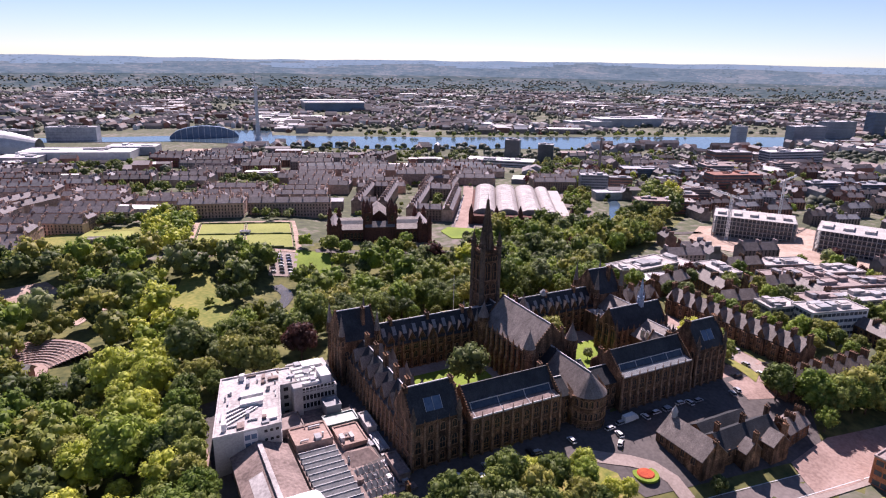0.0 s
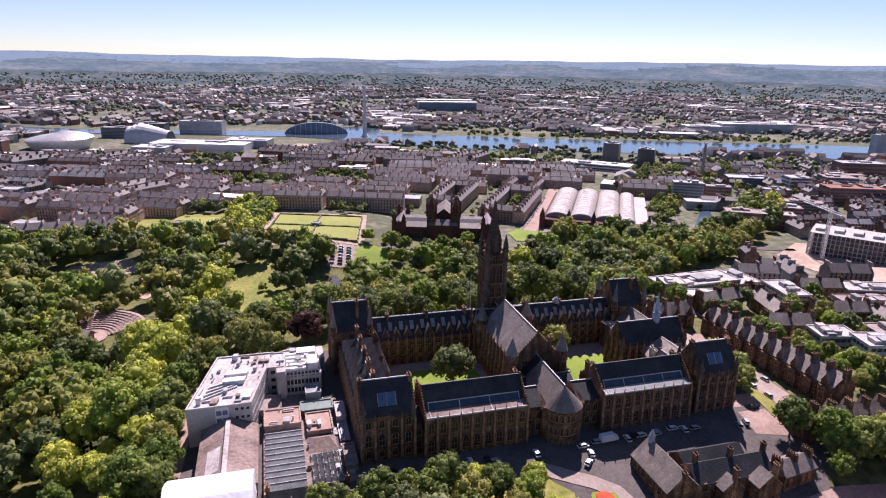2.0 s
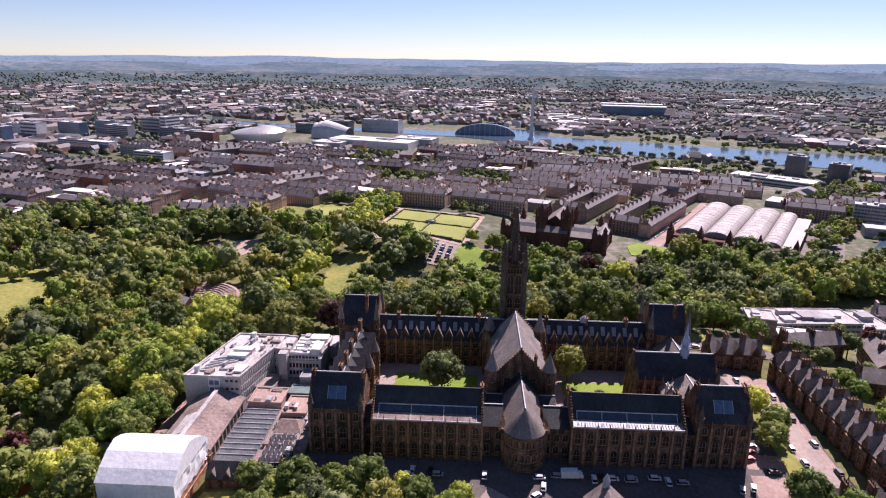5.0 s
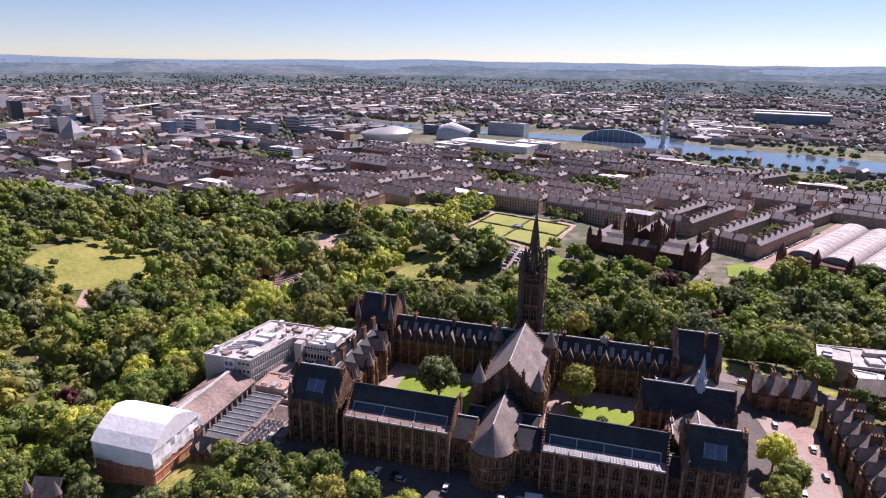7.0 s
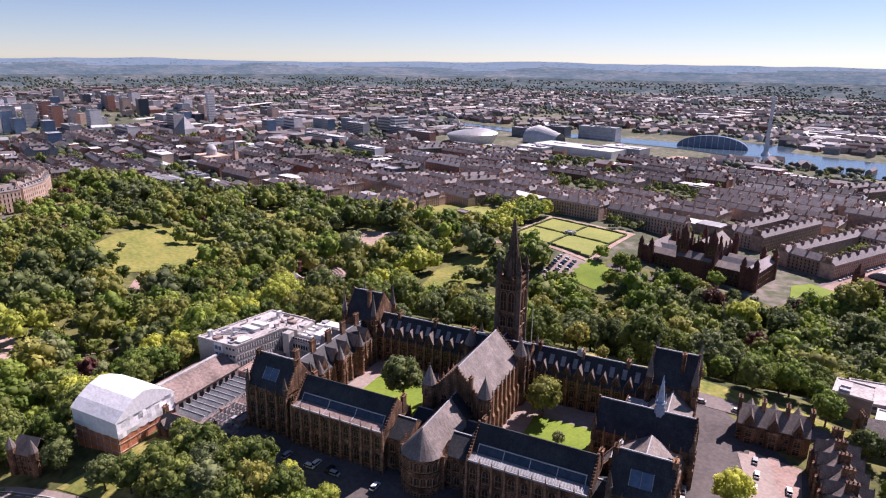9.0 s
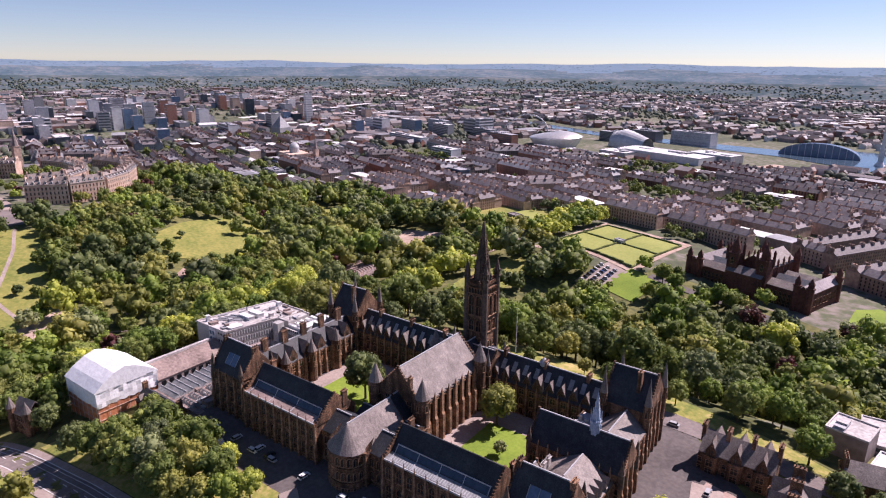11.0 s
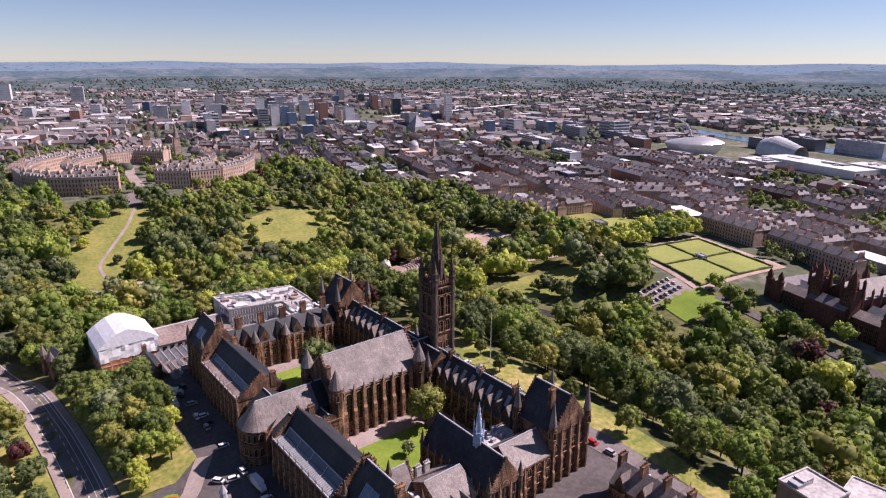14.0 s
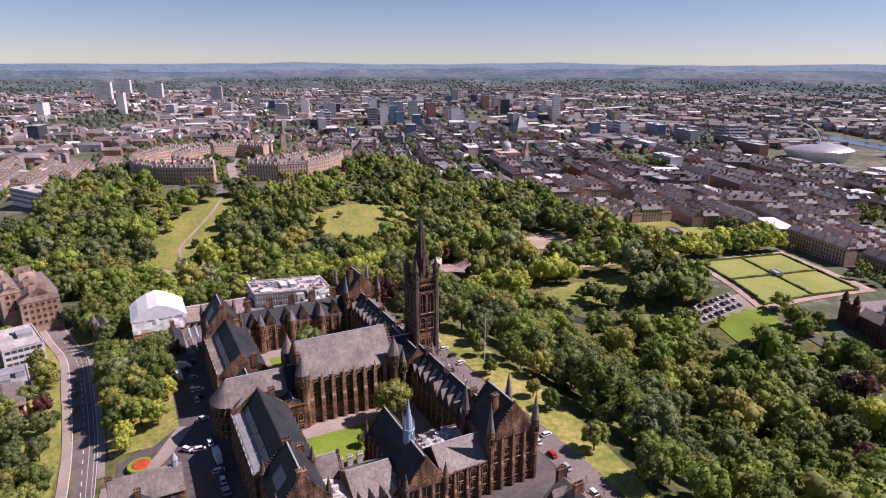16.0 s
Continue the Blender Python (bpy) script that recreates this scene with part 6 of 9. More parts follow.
# ---- newer blocks beside the old building ----
def flat_block(name, x, y, ang, L, W, h, wall, roofm, floors, label, category="building", group="", zb=None, bands=True, plant=2, glass=DARKGLASS, fins=0, seed=0):
    """A flat-roofed block: walls, parapet roof, a window strip for each floor and face, and roof plant."""
    zb = gz(x, y) if zb is None else zb
    t = thing(name, x, y, zb, ang, label, category, group)
    FOOT.append((x, y, max(L, W) * 0.5 + 2, ang, L / 2 + 4, W / 2 + 4))
    l, w = L / 2, W / 2
    mb = MB()
    mb.box(-l, l, -w, w, -3, h)
    part("wall", mb, wall, t)
    rb = MB()
    rb.box(-l + 0.4, l - 0.4, -w + 0.4, w - 0.4, h, h + 0.15)
    for a in ((-l - 0.15, l + 0.15, -w - 0.15, -w + 0.4), (-l - 0.15, l + 0.15, w - 0.4, w + 0.15), (-l - 0.15, -l + 0.4, -w + 0.4, w - 0.4), (l - 0.4, l + 0.15, -w + 0.4, w - 0.4)):
        rb.box(*a, h, h + 0.7)
    part("roof", rb, roofm, t)
    fh = h / floors
    # beyond 1400 m the window strips are greyed: distance fading put into the colour
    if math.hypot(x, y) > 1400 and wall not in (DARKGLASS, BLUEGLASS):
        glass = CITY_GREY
    near = math.hypot(x - 150, y - 250) < 650
    if bands:
        for f in range(floors):
            z0, z1 = (f * fh + fh * 0.32, f * fh + fh * 0.8) if math.hypot(x, y) < 1400 else (f * fh + fh * 0.42, f * fh + fh * 0.66)
            for s in ((-1, 1) if math.hypot(x, y) < 900 else (-1,)):
                wb = MB()
                wb.box(-l + 0.8, l - 0.8, min(s * w, s * (w + 0.06)), max(s * w, s * (w + 0.06)), z0, z1, 0)
                n = max(2, int(L / 3.0)) if near else 0
                for k in range(n + 1 if near else 0):
                    u = -l + 0.8 + (L - 1.6) * k / n
                    wb.box(u - 0.18, u + 0.18, min(s * w, s * (w + 0.14)), max(s * w, s * (w + 0.14)), z0, z1, 1)
                part("window_strip", wb, [glass, wall], t, "dark window strip, greyed on far blocks")
                wb = MB()
                wb.box(min(s * l, s * (l + 0.06)), max(s * l, s * (l + 0.06)), -w + 0.8, w - 0.8, z0, z1, 0)
                n = max(2, int(W / 3.0)) if near else 0
                for k in range(n + 1 if near else 0):
                    u = -w + 0.8 + (W - 1.6) * k / n
                    wb.box(min(s * l, s * (l + 0.14)), max(s * l, s * (l + 0.14)), u - 0.18, u + 0.18, z0, z1, 1)
                part("window_strip", wb, [glass, wall], t, "dark window strip, greyed on far blocks")
    rng = random.Random(int(x * 7 + y * 3) + seed)
    for k in range(plant):
        pb = MB()
        a, b = rng.uniform(-l * 0.6, l * 0.6), rng.uniform(-w * 0.5, w * 0.5)
        ww, ll, hh = rng.uniform(1.5, max(2, L * 0.12)), rng.uniform(1.5, max(2, W * 0.2)), rng.uniform(1.2, 2.8)
        pb.box(a - ww, a + ww, b - ll, b + ll, h + 0.15, h + 0.15 + hh)
        pb.box(a - ww - 0.15, a + ww + 0.15, b - ll - 0.15, b + ll + 0.15, h + 0.15 + hh, h + 0.3 + hh)
        part("roof_plant", pb, CITY_GREY if k % 2 else roofm, t)
    return t


# white laboratory: a long leg and a short one
lab = thing("laboratory_block", 28, 215, -10, 0, "white concrete laboratory block with flat roof and ribbon windows", "building")
LO = (28, 215, -10)
mb = MB()
mb.box(16.3, 39.3, 199.2, 240, -12, 5.0)
part("wall", mb, CONC, lab, "pale concrete walls", LO)
mb = MB()
mb.box(39.3, 52, 226.5, 240, -12, 4.6)
part("wall", mb, CONC, lab, "", LO)
mb = MB()
mb.box(52, 67, 222, 246, -12, 2.4)
mb.box(54, 70, 240, 252, -12, 0.5)
part("wall", mb, CONC, lab, "", LO)
rb = MB()
rb.box(16.7, 38.9, 199.6, 239.6, 5.0, 5.15)
rb.box(39.0, 51.6, 226.9, 239.6, 4.6, 4.8)
rb.box(52.3, 66.6, 222.4, 245.6, 2.4, 2.55)
for a in ((16.1, 39.5, 199.0, 199.6), (16.1, 39.5, 239.6, 240.2), (16.1, 16.7, 199.6, 239.6), (38.9, 39.5, 199.6, 226.5)):
    rb.box(*a, 5.0, 5.75)
for a in ((39.5, 52.2, 226.3, 226.9), (39.5, 52.2, 239.6, 240.2)):
    rb.box(*a, 4.6, 5.3)
for a in ((52, 67.2, 221.8, 222.4), (66.6, 67.2, 222.4, 245.6), (52, 67.2, 245.6, 246.2)):
    rb.box(*a, 2.4, 3.1)
part("roof", rb, ROOF_PALE, lab, "pale flat roof with parapet", LO)
for k in range(5):
    sb = MB()
    sb.box(53, 61, 226 + 3.4 * k, 227.6 + 3.4 * k, 2.55, 3.8)
    part("roof_monitor", sb, WHITE, lab, "white roof monitor", LO)
for a in ((62, 66, 226, 234, 2.5, 5.5), (58, 66, 240, 245, 2.5, 4.0), (25, 33, 215, 218, 5.1, 6.8), (25, 33, 220, 223, 5.1, 7.2), (19, 20.5, 202, 203.5, 5.1, 8.0), (24, 25.5, 236, 237.5, 5.1, 7.5), (33, 38, 203, 209, 5.1, 5.9)):
    pb = MB()
    pb.box(*a)
    pb.box(a[0] - 0.2, a[1] + 0.2, a[2] - 0.2, a[3] + 0.2, a[5], a[5] + 0.2)
    part("roof_plant", pb, CITY_WHITE, lab, "", LO)
for k in range(4):
    pb = MB()
    pb.beam((20, 205 + 3 * k, 5.6), (31, 213 + 2 * k, 5.6), 0.5)
    part("duct", pb, STEEL, lab, "roof duct", LO)
st = MB()
st.box(49, 52.6, 219.5, 223.5, -10, 6.2)
part("stair_tower", st, CONC, lab, "", LO)
for f in range(4):
    z0 = -8.4 + 3.5 * f
    wb = MB()
    wb.box(39.3, 39.42, 200.5, 225.5, z0, z0 + 2.2, 0)
    for k in range(20):
        y0 = 200.5 + 25 * k / 19
        wb.box(39.3, 39.55, y0 - 0.14, y0 + 0.14, z0, z0 + 2.2, 1)
    part("window_strip", wb, [ROOFLIGHT, WHITE], lab, "glazed strip with white mullions", LO)
    wb = MB()
    wb.box(52.8, 66.2, 221.9, 222, z0, z0 + 2.0, 0)
    for k in range(10):
        u = 52.8 + 13.4 * k / 9
        wb.box(u - 0.12, u + 0.12, 221.8, 222, z0, z0 + 2.0, 1)
    part("window_strip", wb, [GLASS, WHITE], lab, "", LO)
    for k in range(3):
        for u in (34.0, 36.0, 38.0)[k:k + 1]:
            wb = MB()
            wb.box(u - 0.55, u + 0.55, 199.1, 199.2, z0 + 0.9, z0 + 1.9, 0)
            part("window", wb, GLASS, lab, "", LO)
    for u in (41.5, 44.5, 47.5):
        wb = MB()
        wb.box(u - 0.9, u + 0.9, 226.38, 226.5, z0, z0 + 1.5, 0)
        part("window", wb, GLASS, lab, "", LO)
wb = MB()
wb.box(26.5, 31.0, 199.08, 199.2, -8, 4.2, 0)
for k in range(3):
    wb.box(26.4 + 2.2 * k, 26.7 + 2.2 * k, 198.95, 199.2, -8, 4.2, 1)
for k in range(4):
    wb.box(26.5, 31, 199.0, 199.2, -6 + 3.2 * k, -4.8 + 3.2 * k, 1)
part("stair_window", wb, [BLUEGLASS, CITY_WHITE], lab, "blue-tinted stair glazing", LO)

SKEW = 0.21                            # the long leg leans off the street grid
# gabled grey hall north of the laboratory
shed = thing("grey_hall", 31, 180, -11, 0, "grey slate-roofed workshop with pale roof patches", "building")
SO = (31, 180, -11)
mb = MB()
mb.box(21.5, 41.0, 163.2, 199.0, -13, -3.8)
part("wall", mb, CITY_BROWN, shed, "", SO)
rb = MB()
rb.gable(21.5, 41.0, 163.2, 199.0, -3.8, 0.4, "y", 0, 0.4, 0.3, wall=1)
rb.face([(24.5, 168, -2.1), (29, 168, -0.15), (29, 182, -0.15), (24.5, 182, -2.1)], 2)
rb.box(30.2, 31.8, 164, 196, 0.5, 1.4, 2)
part("roof", rb, [ANNEXE, CITY_BROWN, ROOF_PALE], shed, "", SO)
for k in range(9):
    wb = MB()
    wb.box(41.0, 41.15, 165 + 3.6 * k, 167 + 3.6 * k, -8, -5)
    part("window", wb, GLASS, shed, "", SO)

# low sheds with ranks of rooflights
low = thing("rooflight_sheds", 58, 185, -10, 0, "low workshop with ranks of grey glazed rooflights", "building")
WO = (58, 185, -10)
mb = MB()
mb.box(43.0, 75.0, 160, 222, -12, -6.6)
part("wall", mb, CITY_BROWN, low, "", WO)
rb = MB()
rb.box(43.0, 75.0, 160, 222, -6.6, -6.3)
part("roof", rb, ANNEXE, low, "", WO)
for k in range(10):
    y0 = 161 + 3.3 * k
    sb = MB()
    sb.face([(43.6, y0, -6.2), (57.0, y0, -6.2), (57.0, y0 + 2.1, -4.9), (43.6, y0 + 2.1, -4.9)], 0)
    sb.face([(57.0, y0 + 3.1, -6.2), (43.6, y0 + 3.1, -6.2), (43.6, y0 + 2.1, -4.9), (57.0, y0 + 2.1, -4.9)], 1)
    sb.face([(43.6, y0 + 3.1, -6.2), (43.6, y0, -6.2), (43.6, y0 + 2.1, -4.9)], 1)
    sb.face([(57.0, y0, -6.2), (57.0, y0 + 3.1, -6.2), (57.0, y0 + 2.1, -4.9)], 1)
    sb.box(43.4, 57.2, y0 + 2.0, y0 + 2.25, -5.0, -4.75, 1)
    part("saw_tooth_light", sb, [ROOFLIGHT, LEAD], low, "grey glazed saw-tooth rooflight", WO)
for k in range(4):
    y0 = 161.5 + 4.2 * k
    sb = MB()
    sb.hip(58.6, 69.5, y0, y0 + 3.4, -6.2, -4.6, 0, 1.6)
    for q in range(6):
        u = 59.2 + 1.95 * q
        sb.box(u, u + 0.18, y0 + 0.4, y0 + 3.0, -5.9, -4.75, 1)
    part("lantern_light", sb, [ROOFLIGHT, ROOF_PINK], low, "hipped lantern rooflight", WO)
sb = MB()
sb.hip(58.5, 69.5, 179, 189, -6.2, -3.4, 0, 3.0)
part("hipped_roof", sb, ANNEXE, low, "slate hipped roof with glazed top", WO)
for a, m in (((59, 68.5, 190, 203, -6.5, -4.6), ROAD_PINK), ((57.5, 70, 204, 211, -6.5, -4.0), GREENGLASS), ((43.5, 57, 195.5, 207, -6.5, -3.6), ROAD_PINK), ((70.5, 74.5, 165, 178, -6.5, -3.8), ANNEXE), ((70.5, 74.0, 195, 206, -6.5, -3.0), ROOF_PALE), ((60, 66, 213, 220, -6.5, -1.5), CITY_GREY), ((40, 50, 209, 220, -12, -4.5), CITY_BROWN)):
    sb = MB()
    sb.box(*a)
    sb.box(a[0] - 0.2, a[1] + 0.2, a[2] - 0.2, a[2] + 0.3, a[5], a[5] + 0.5)
    sb.box(a[0] - 0.2, a[1] + 0.2, a[3] - 0.3, a[3] + 0.2, a[5], a[5] + 0.5)
    sb.box(a[0] - 0.2, a[0] + 0.3, a[2], a[3], a[5], a[5] + 0.5)
    sb.box(a[1] - 0.3, a[1] + 0.2, a[2], a[3], a[5], a[5] + 0.5)
    part("flat_annexe", sb, m, low, "", WO)
for k in range(5):
    sb = MB()
    sb.beam((70.5 + 0.8 * k, 182, -4.8 + 0.3 * (k % 2)), (70.5 + 0.8 * k, 194, -4.8), 0.55)
    part("duct", sb, LEAD, low, "curved pale roof duct", WO)
# clutter on the workshop and laboratory roofs: vents, boxes, pipes and tanks
random.seed(21)
ROOFS = [((17.5, 38, 201, 238, 5.15), lab, LO, 26), ((40, 51, 228, 239, 4.8), lab, LO, 8), ((53, 66, 223, 245, 2.55), lab, LO, 14), ((58.5, 74, 161, 221, -6.3), low, WO, 34), ((44, 57, 196, 206, -3.4), low, WO, 5), ((59.5, 68, 191, 202, -4.5), low, WO, 5)]
for (xa, xb, ya, yb, z), own, org, n in ROOFS:
    for k in range(n):
        u, v = random.uniform(xa, xb), random.uniform(ya, yb)
        pb = MB()
        g = random.random()
        if g < 0.4:
            a, b, h = random.uniform(0.4, 1.5), random.uniform(0.4, 1.8), random.uniform(0.6, 1.9)
            pb.box(u - a, u + a, v - b, v + b, z - 0.1, z + h)
            pb.box(u - a - 0.1, u + a + 0.1, v - b - 0.1, v + b + 0.1, z + h, z + h + 0.12)
            part("vent_box", pb, random.choice((CITY_GREY, ROOF_PALE, LEAD, ANNEXE)), own, "", org)
        elif g < 0.65:
            pb.cone(u, v, z - 0.1, z + random.uniform(1.0, 2.2), 0.35, 0.3, 8)
            pb.cone(u, v, z + 1.1, z + 1.35, 0.5, 0.2, 8)
            part("vent_pipe", pb, random.choice((STEEL, CITY_GREY)), own, "", org)
        else:
            l = random.uniform(2, 6)
            e = (l, 0) if random.random() < 0.5 else (0, l)
            pb.beam((u, v, z + 0.5), (min(u + e[0], xb), min(v + e[1], yb), z + 0.5), random.uniform(0.25, 0.6))
            pb.box(u - 0.2, u + 0.2, v - 0.2, v + 0.2, z - 0.1, z + 0.5)
            part("duct", pb, random.choice((LEAD, CITY_GREY, ANNEXE)), own, "roof duct", org)
for ob in lab.children:
    for v in ob.data.vertices:
        if v.co.x + LO[0] < 39.8:
            v.co.x += SKEW * (v.co.y + LO[1] - 199.2)
fr = thing("workshop_front", 58, 156, -11, 0, "dark slate-roofed stone workshop range", "building")
mb = MB()
mb.box(-14, 12, -4.5, 4, -2, 4.5)
part("wall", mb, STONE, fr)
rb = MB()
rb.gable(-14, 12, -4.5, 4, 4.5, 8.4, "x", 0, 0.3, 0.3, wall=1)
part("roof", rb, [SLATE_DARK, STONE], fr)
for k in range(5):
    place("dormer", D_SM, fr, pose(-11.5 + 5 * k, -4.4, 4.2))
for u in (-14, 12):
    cm = MB()
    chimney(cm, u * 0.97, 0, 6, 10.5, 1.2, 2.0)
    part("chimney", cm, STONE, fr)

# building wrapped in white sheeting
tent = thing("sheeted_building", 28, 150, -14, 0, "orange brick building under white scaffold sheeting", "building")
TO = (28, 150, -14)
mb = MB()
mb.box(15.6, 40.35, 137.9, 163.3, -17, -5.2)
part("wall", mb, BRICK, tent, "orange brick walls", TO)
for z in (-11.5, -8.0):
    sb = MB()
    sb.box(15.3, 40.65, 137.6, 163.6, z, z + 0.18)
    part("scaffold_deck", sb, EARTH, tent, "timber scaffold deck", TO)
for k in range(7):
    for px, py in ((15.9 + 4.03 * k, 137.5), (40.75, 138.0 + 4.2 * k)):
        sb = MB()
        sb.cone(px, py, -16, -5, 0.08, 0.08, 5)
        part("scaffold_pole", sb, STEEL, tent, "", TO)
random.seed(3)
sb = MB()
for (xa, ya), (xb, yb) in (((15.3, 137.6), (40.6, 137.6)), ((40.6, 137.6), (40.6, 163.6)), ((40.6, 163.6), (15.3, 163.6)), ((15.3, 163.6), (15.3, 137.6))):
    n, rows = 14, 4
    nx, ny = (yb - ya), -(xb - xa)
    ln = math.hypot(nx, ny)
    G = [[(xa + (xb - xa) * i / n + nx / ln * (0.35 * random.uniform(-1, 1) if 0 < i < n else 0), ya + (yb - ya) * i / n + ny / ln * (0.35 * random.uniform(-1, 1) if 0 < i < n else 0),
           -5.6 + 7.0 * j / rows + (random.uniform(-0.5, 0.3) if j == 0 else 0)) for i in range(n + 1)] for j in range(rows + 1)]
    for j in range(rows):
        for i in range(n):
            sb.face([G[j][i], G[j][i + 1], G[j + 1][i + 1], G[j + 1][i]], 0, True)
part("side_sheeting", sb, SHEET, tent, "rumpled white sheeting", TO)
rb = MB()
prof = [(137.2, 1.2), (141, 4.2), (146, 7.0), (150.6, 8.3), (155, 7.0), (160, 4.2), (164.0, 1.2)]
for (ya, za), (yb, zb) in zip(prof, prof[1:]):
    rb.face([(15.2, ya, za), (40.7, ya, za), (40.7, yb, zb), (15.2, yb, zb)], 0, True)
for x in (15.22, 40.68):
    rb.face([(x, y, z) for y, z in prof] + [(x, 164.0, 0.8), (x, 137.2, 0.8)], 0)
part("roof_sheeting", rb, SHEET, tent, "taut white roof sheeting", TO)
# lodge by the avenue
lodge = thing("gate_lodge", 10, 124, -17.5, 12, "small dark stone lodge with pointed turret roofs", "building")
mb = MB()
mb.box(-5, 5, -4, 4, -2, 7)
mb.cone(-5, -4, -2, 9, 1.6, 1.6, 8)
mb.cone(5, -4, -2, 9, 1.6, 1.6, 8)
part("wall", mb, STONE, lodge)
rb = MB()
rb.gable(-5, 5, -4, 4, 7, 12, "x", 0, 0.3, 0.3)
rb.cone(-5, -4, 9, 14, 1.8, 0, 8)
rb.cone(5, -4, 9, 14, 1.8, 0, 8)
part("roof", rb, SLATE, lodge)
for u in (-2.5, 0, 2.5):
    for z in (0.5, 4):
        place("window", W_SM, lodge, pose(u, -4, z))

# gatehouse range beside the flower bed
gate = thing("union_building", 192, 136, -11, 0, "stone hall with pale slate roofs and a small lead cupola", "building")
GO = (192, 136, -11)
for nm, a, zr, ax in (("wall", (170, 182.5, 126, 148, -13, -4.2), 1.8, "y"), ("wall", (182.5, 214, 128, 139, -13, -5.0), -0.6, "x"), ("wall", (186, 212, 139, 148, -13, -6.4), -3.2, "x"), ("wall", (203, 212, 122, 128, -13, -5.4), -1.4, "y"), ("wall", (190, 198, 123.5, 128, -13, -5.4), -1.6, "y")):
    mb = MB()
    mb.box(*a)
    w = part(nm, mb, STONE, gate, "", GO)
    rb = MB()
    rb.gable(a[0], a[1], a[2], a[3], a[5], zr, ax, 0, 0.4, 0.3, wall=1)
    # sun and shade put into the slate: paler on y ridges, darker on x
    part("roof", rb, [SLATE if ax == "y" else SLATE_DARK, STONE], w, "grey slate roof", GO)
for k in range(4):
    place("window", W_MID, gate, pose(170 - GO[0], 130 + 5 * k - GO[1], 3.5, 0, 0, -90))
for k in range(7):
    place("window", W_MID, gate, pose(186 + 4.4 * k - GO[0], 128 - GO[1], 3.2))
for cx, cy in ((176, 126.6), (200, 134.5), (214, 134.5), (186, 134.5), (209, 123), (194, 124)):
    cm = MB()
    chimney(cm, cx, cy, -5, 2.2, 1.1, 1.8)
    part("chimney", cm, STONE, gate, "", GO)
cu = MB()
cu.cone(176.2, 146, 1.2, 3.6, 1.2, 1.0, 8)
cu.cone(176.2, 146, 3.6, 6.2, 1.3, 0.1, 8)
part("cupola", cu, LEAD, gate, "pale lead cupola", GO)
rl = MB()
rl.face([(189, 147.4, -5.9), (209, 147.4, -5.9), (209, 144.5, -3.75), (189, 144.5, -3.75)][::-1], 0)
part("rooflight", rl, ROOFLIGHT, gate, "", GO)

# flower bed
bed = thing("flower_bed", 153.2, 135.6, gz(153.2, 135.6), 0, "round bed of red flowers in a green ring", "flower bed")
mb = MB()
mb.cone(0, 0, 0, 0.6, 4.9, 4.6, 20)
part("grass_ring", mb, LAWN, bed)
mb = MB()
mb.cone(0, 0, 0.6, 0.95, 3.2, 2.8, 18)
part("bloom_mound", mb, mat("red_blooms", (0.30, 0.03, 0.015), (0.55, 0.10, 0.03), 0.8, 3.0, 0.6, 0.5), bed, "scarlet and orange bedding")

# terraces of the professors' square
def terrace(x, y, ang, n, bay, W, h, label, pale=SLATE):
    t = thing("terraced_row", x, y, gz(x, y) - 0.5, ang, label, "building", "professors' terraces")
    L = n * bay
    FOOT.append((x, y, L / 2 + 2, ang, L / 2 + 4, W / 2 + 5))
    mb = MB()
    mb.box(-L / 2, L / 2, -W / 2, W / 2, -3, h)
    for k in range(n):
        u = -L / 2 + (k + 0.5) * bay
        for s in (-1, 1):
            mb.box(u - bay * 0.3, u + bay * 0.3, min(s * W / 2, s * (W / 2 + 1.3)), max(s * W / 2, s * (W / 2 + 1.3)), -3, h - 0.6)
    part("wall", mb, STONE, t)
    rb = MB()
    rb.gable(-L / 2, L / 2, -W / 2, W / 2, h, h + W * 0.42, "x", 0, 0.4, 0.3, wall=1)
    part("roof", rb, [pale, STONE], t)
    for k in range(n):
        u = -L / 2 + (k + 0.5) * bay
        for s, a in ((-1, 0), (1, 180)):
            place("dormer", D_MID, t, pose(u, s * (W / 2 + 0.6), h - 0.8, 0, 0, a))
            for z in (0.6, 3.8, 7.0):
                if z < h - 2:
                    place("window", W_LOW, t, pose(u, s * (W / 2 + 1.3), z, 0, 0, a))
                    for d in (-bay * 0.42,):
                        place("window", W_SM, t, pose(u + d, s * W / 2, z, 0, 0, a))
    for k in range(n + 1):
        cm = MB()
        u = -L / 2 + k * bay
        chimney(cm, u, 0, h + 1.5, h + W * 0.42 + 2.6, 1.3, 3.4)
        part("chimney", cm, STONE, t)
    return t


terrace(276, 200, 92, 10, 8.0, 12, 10.0, "long dark stone terrace with gabled dormers and chimneys")
terrace(272, 149, -4, 7, 8.0, 11, 7.0, "dark stone villas with gabled slate roofs")
terrace(256, 251, 0, 3, 8.0, 12, 8.0, "dark stone house with pale slate dormers", SLATE)
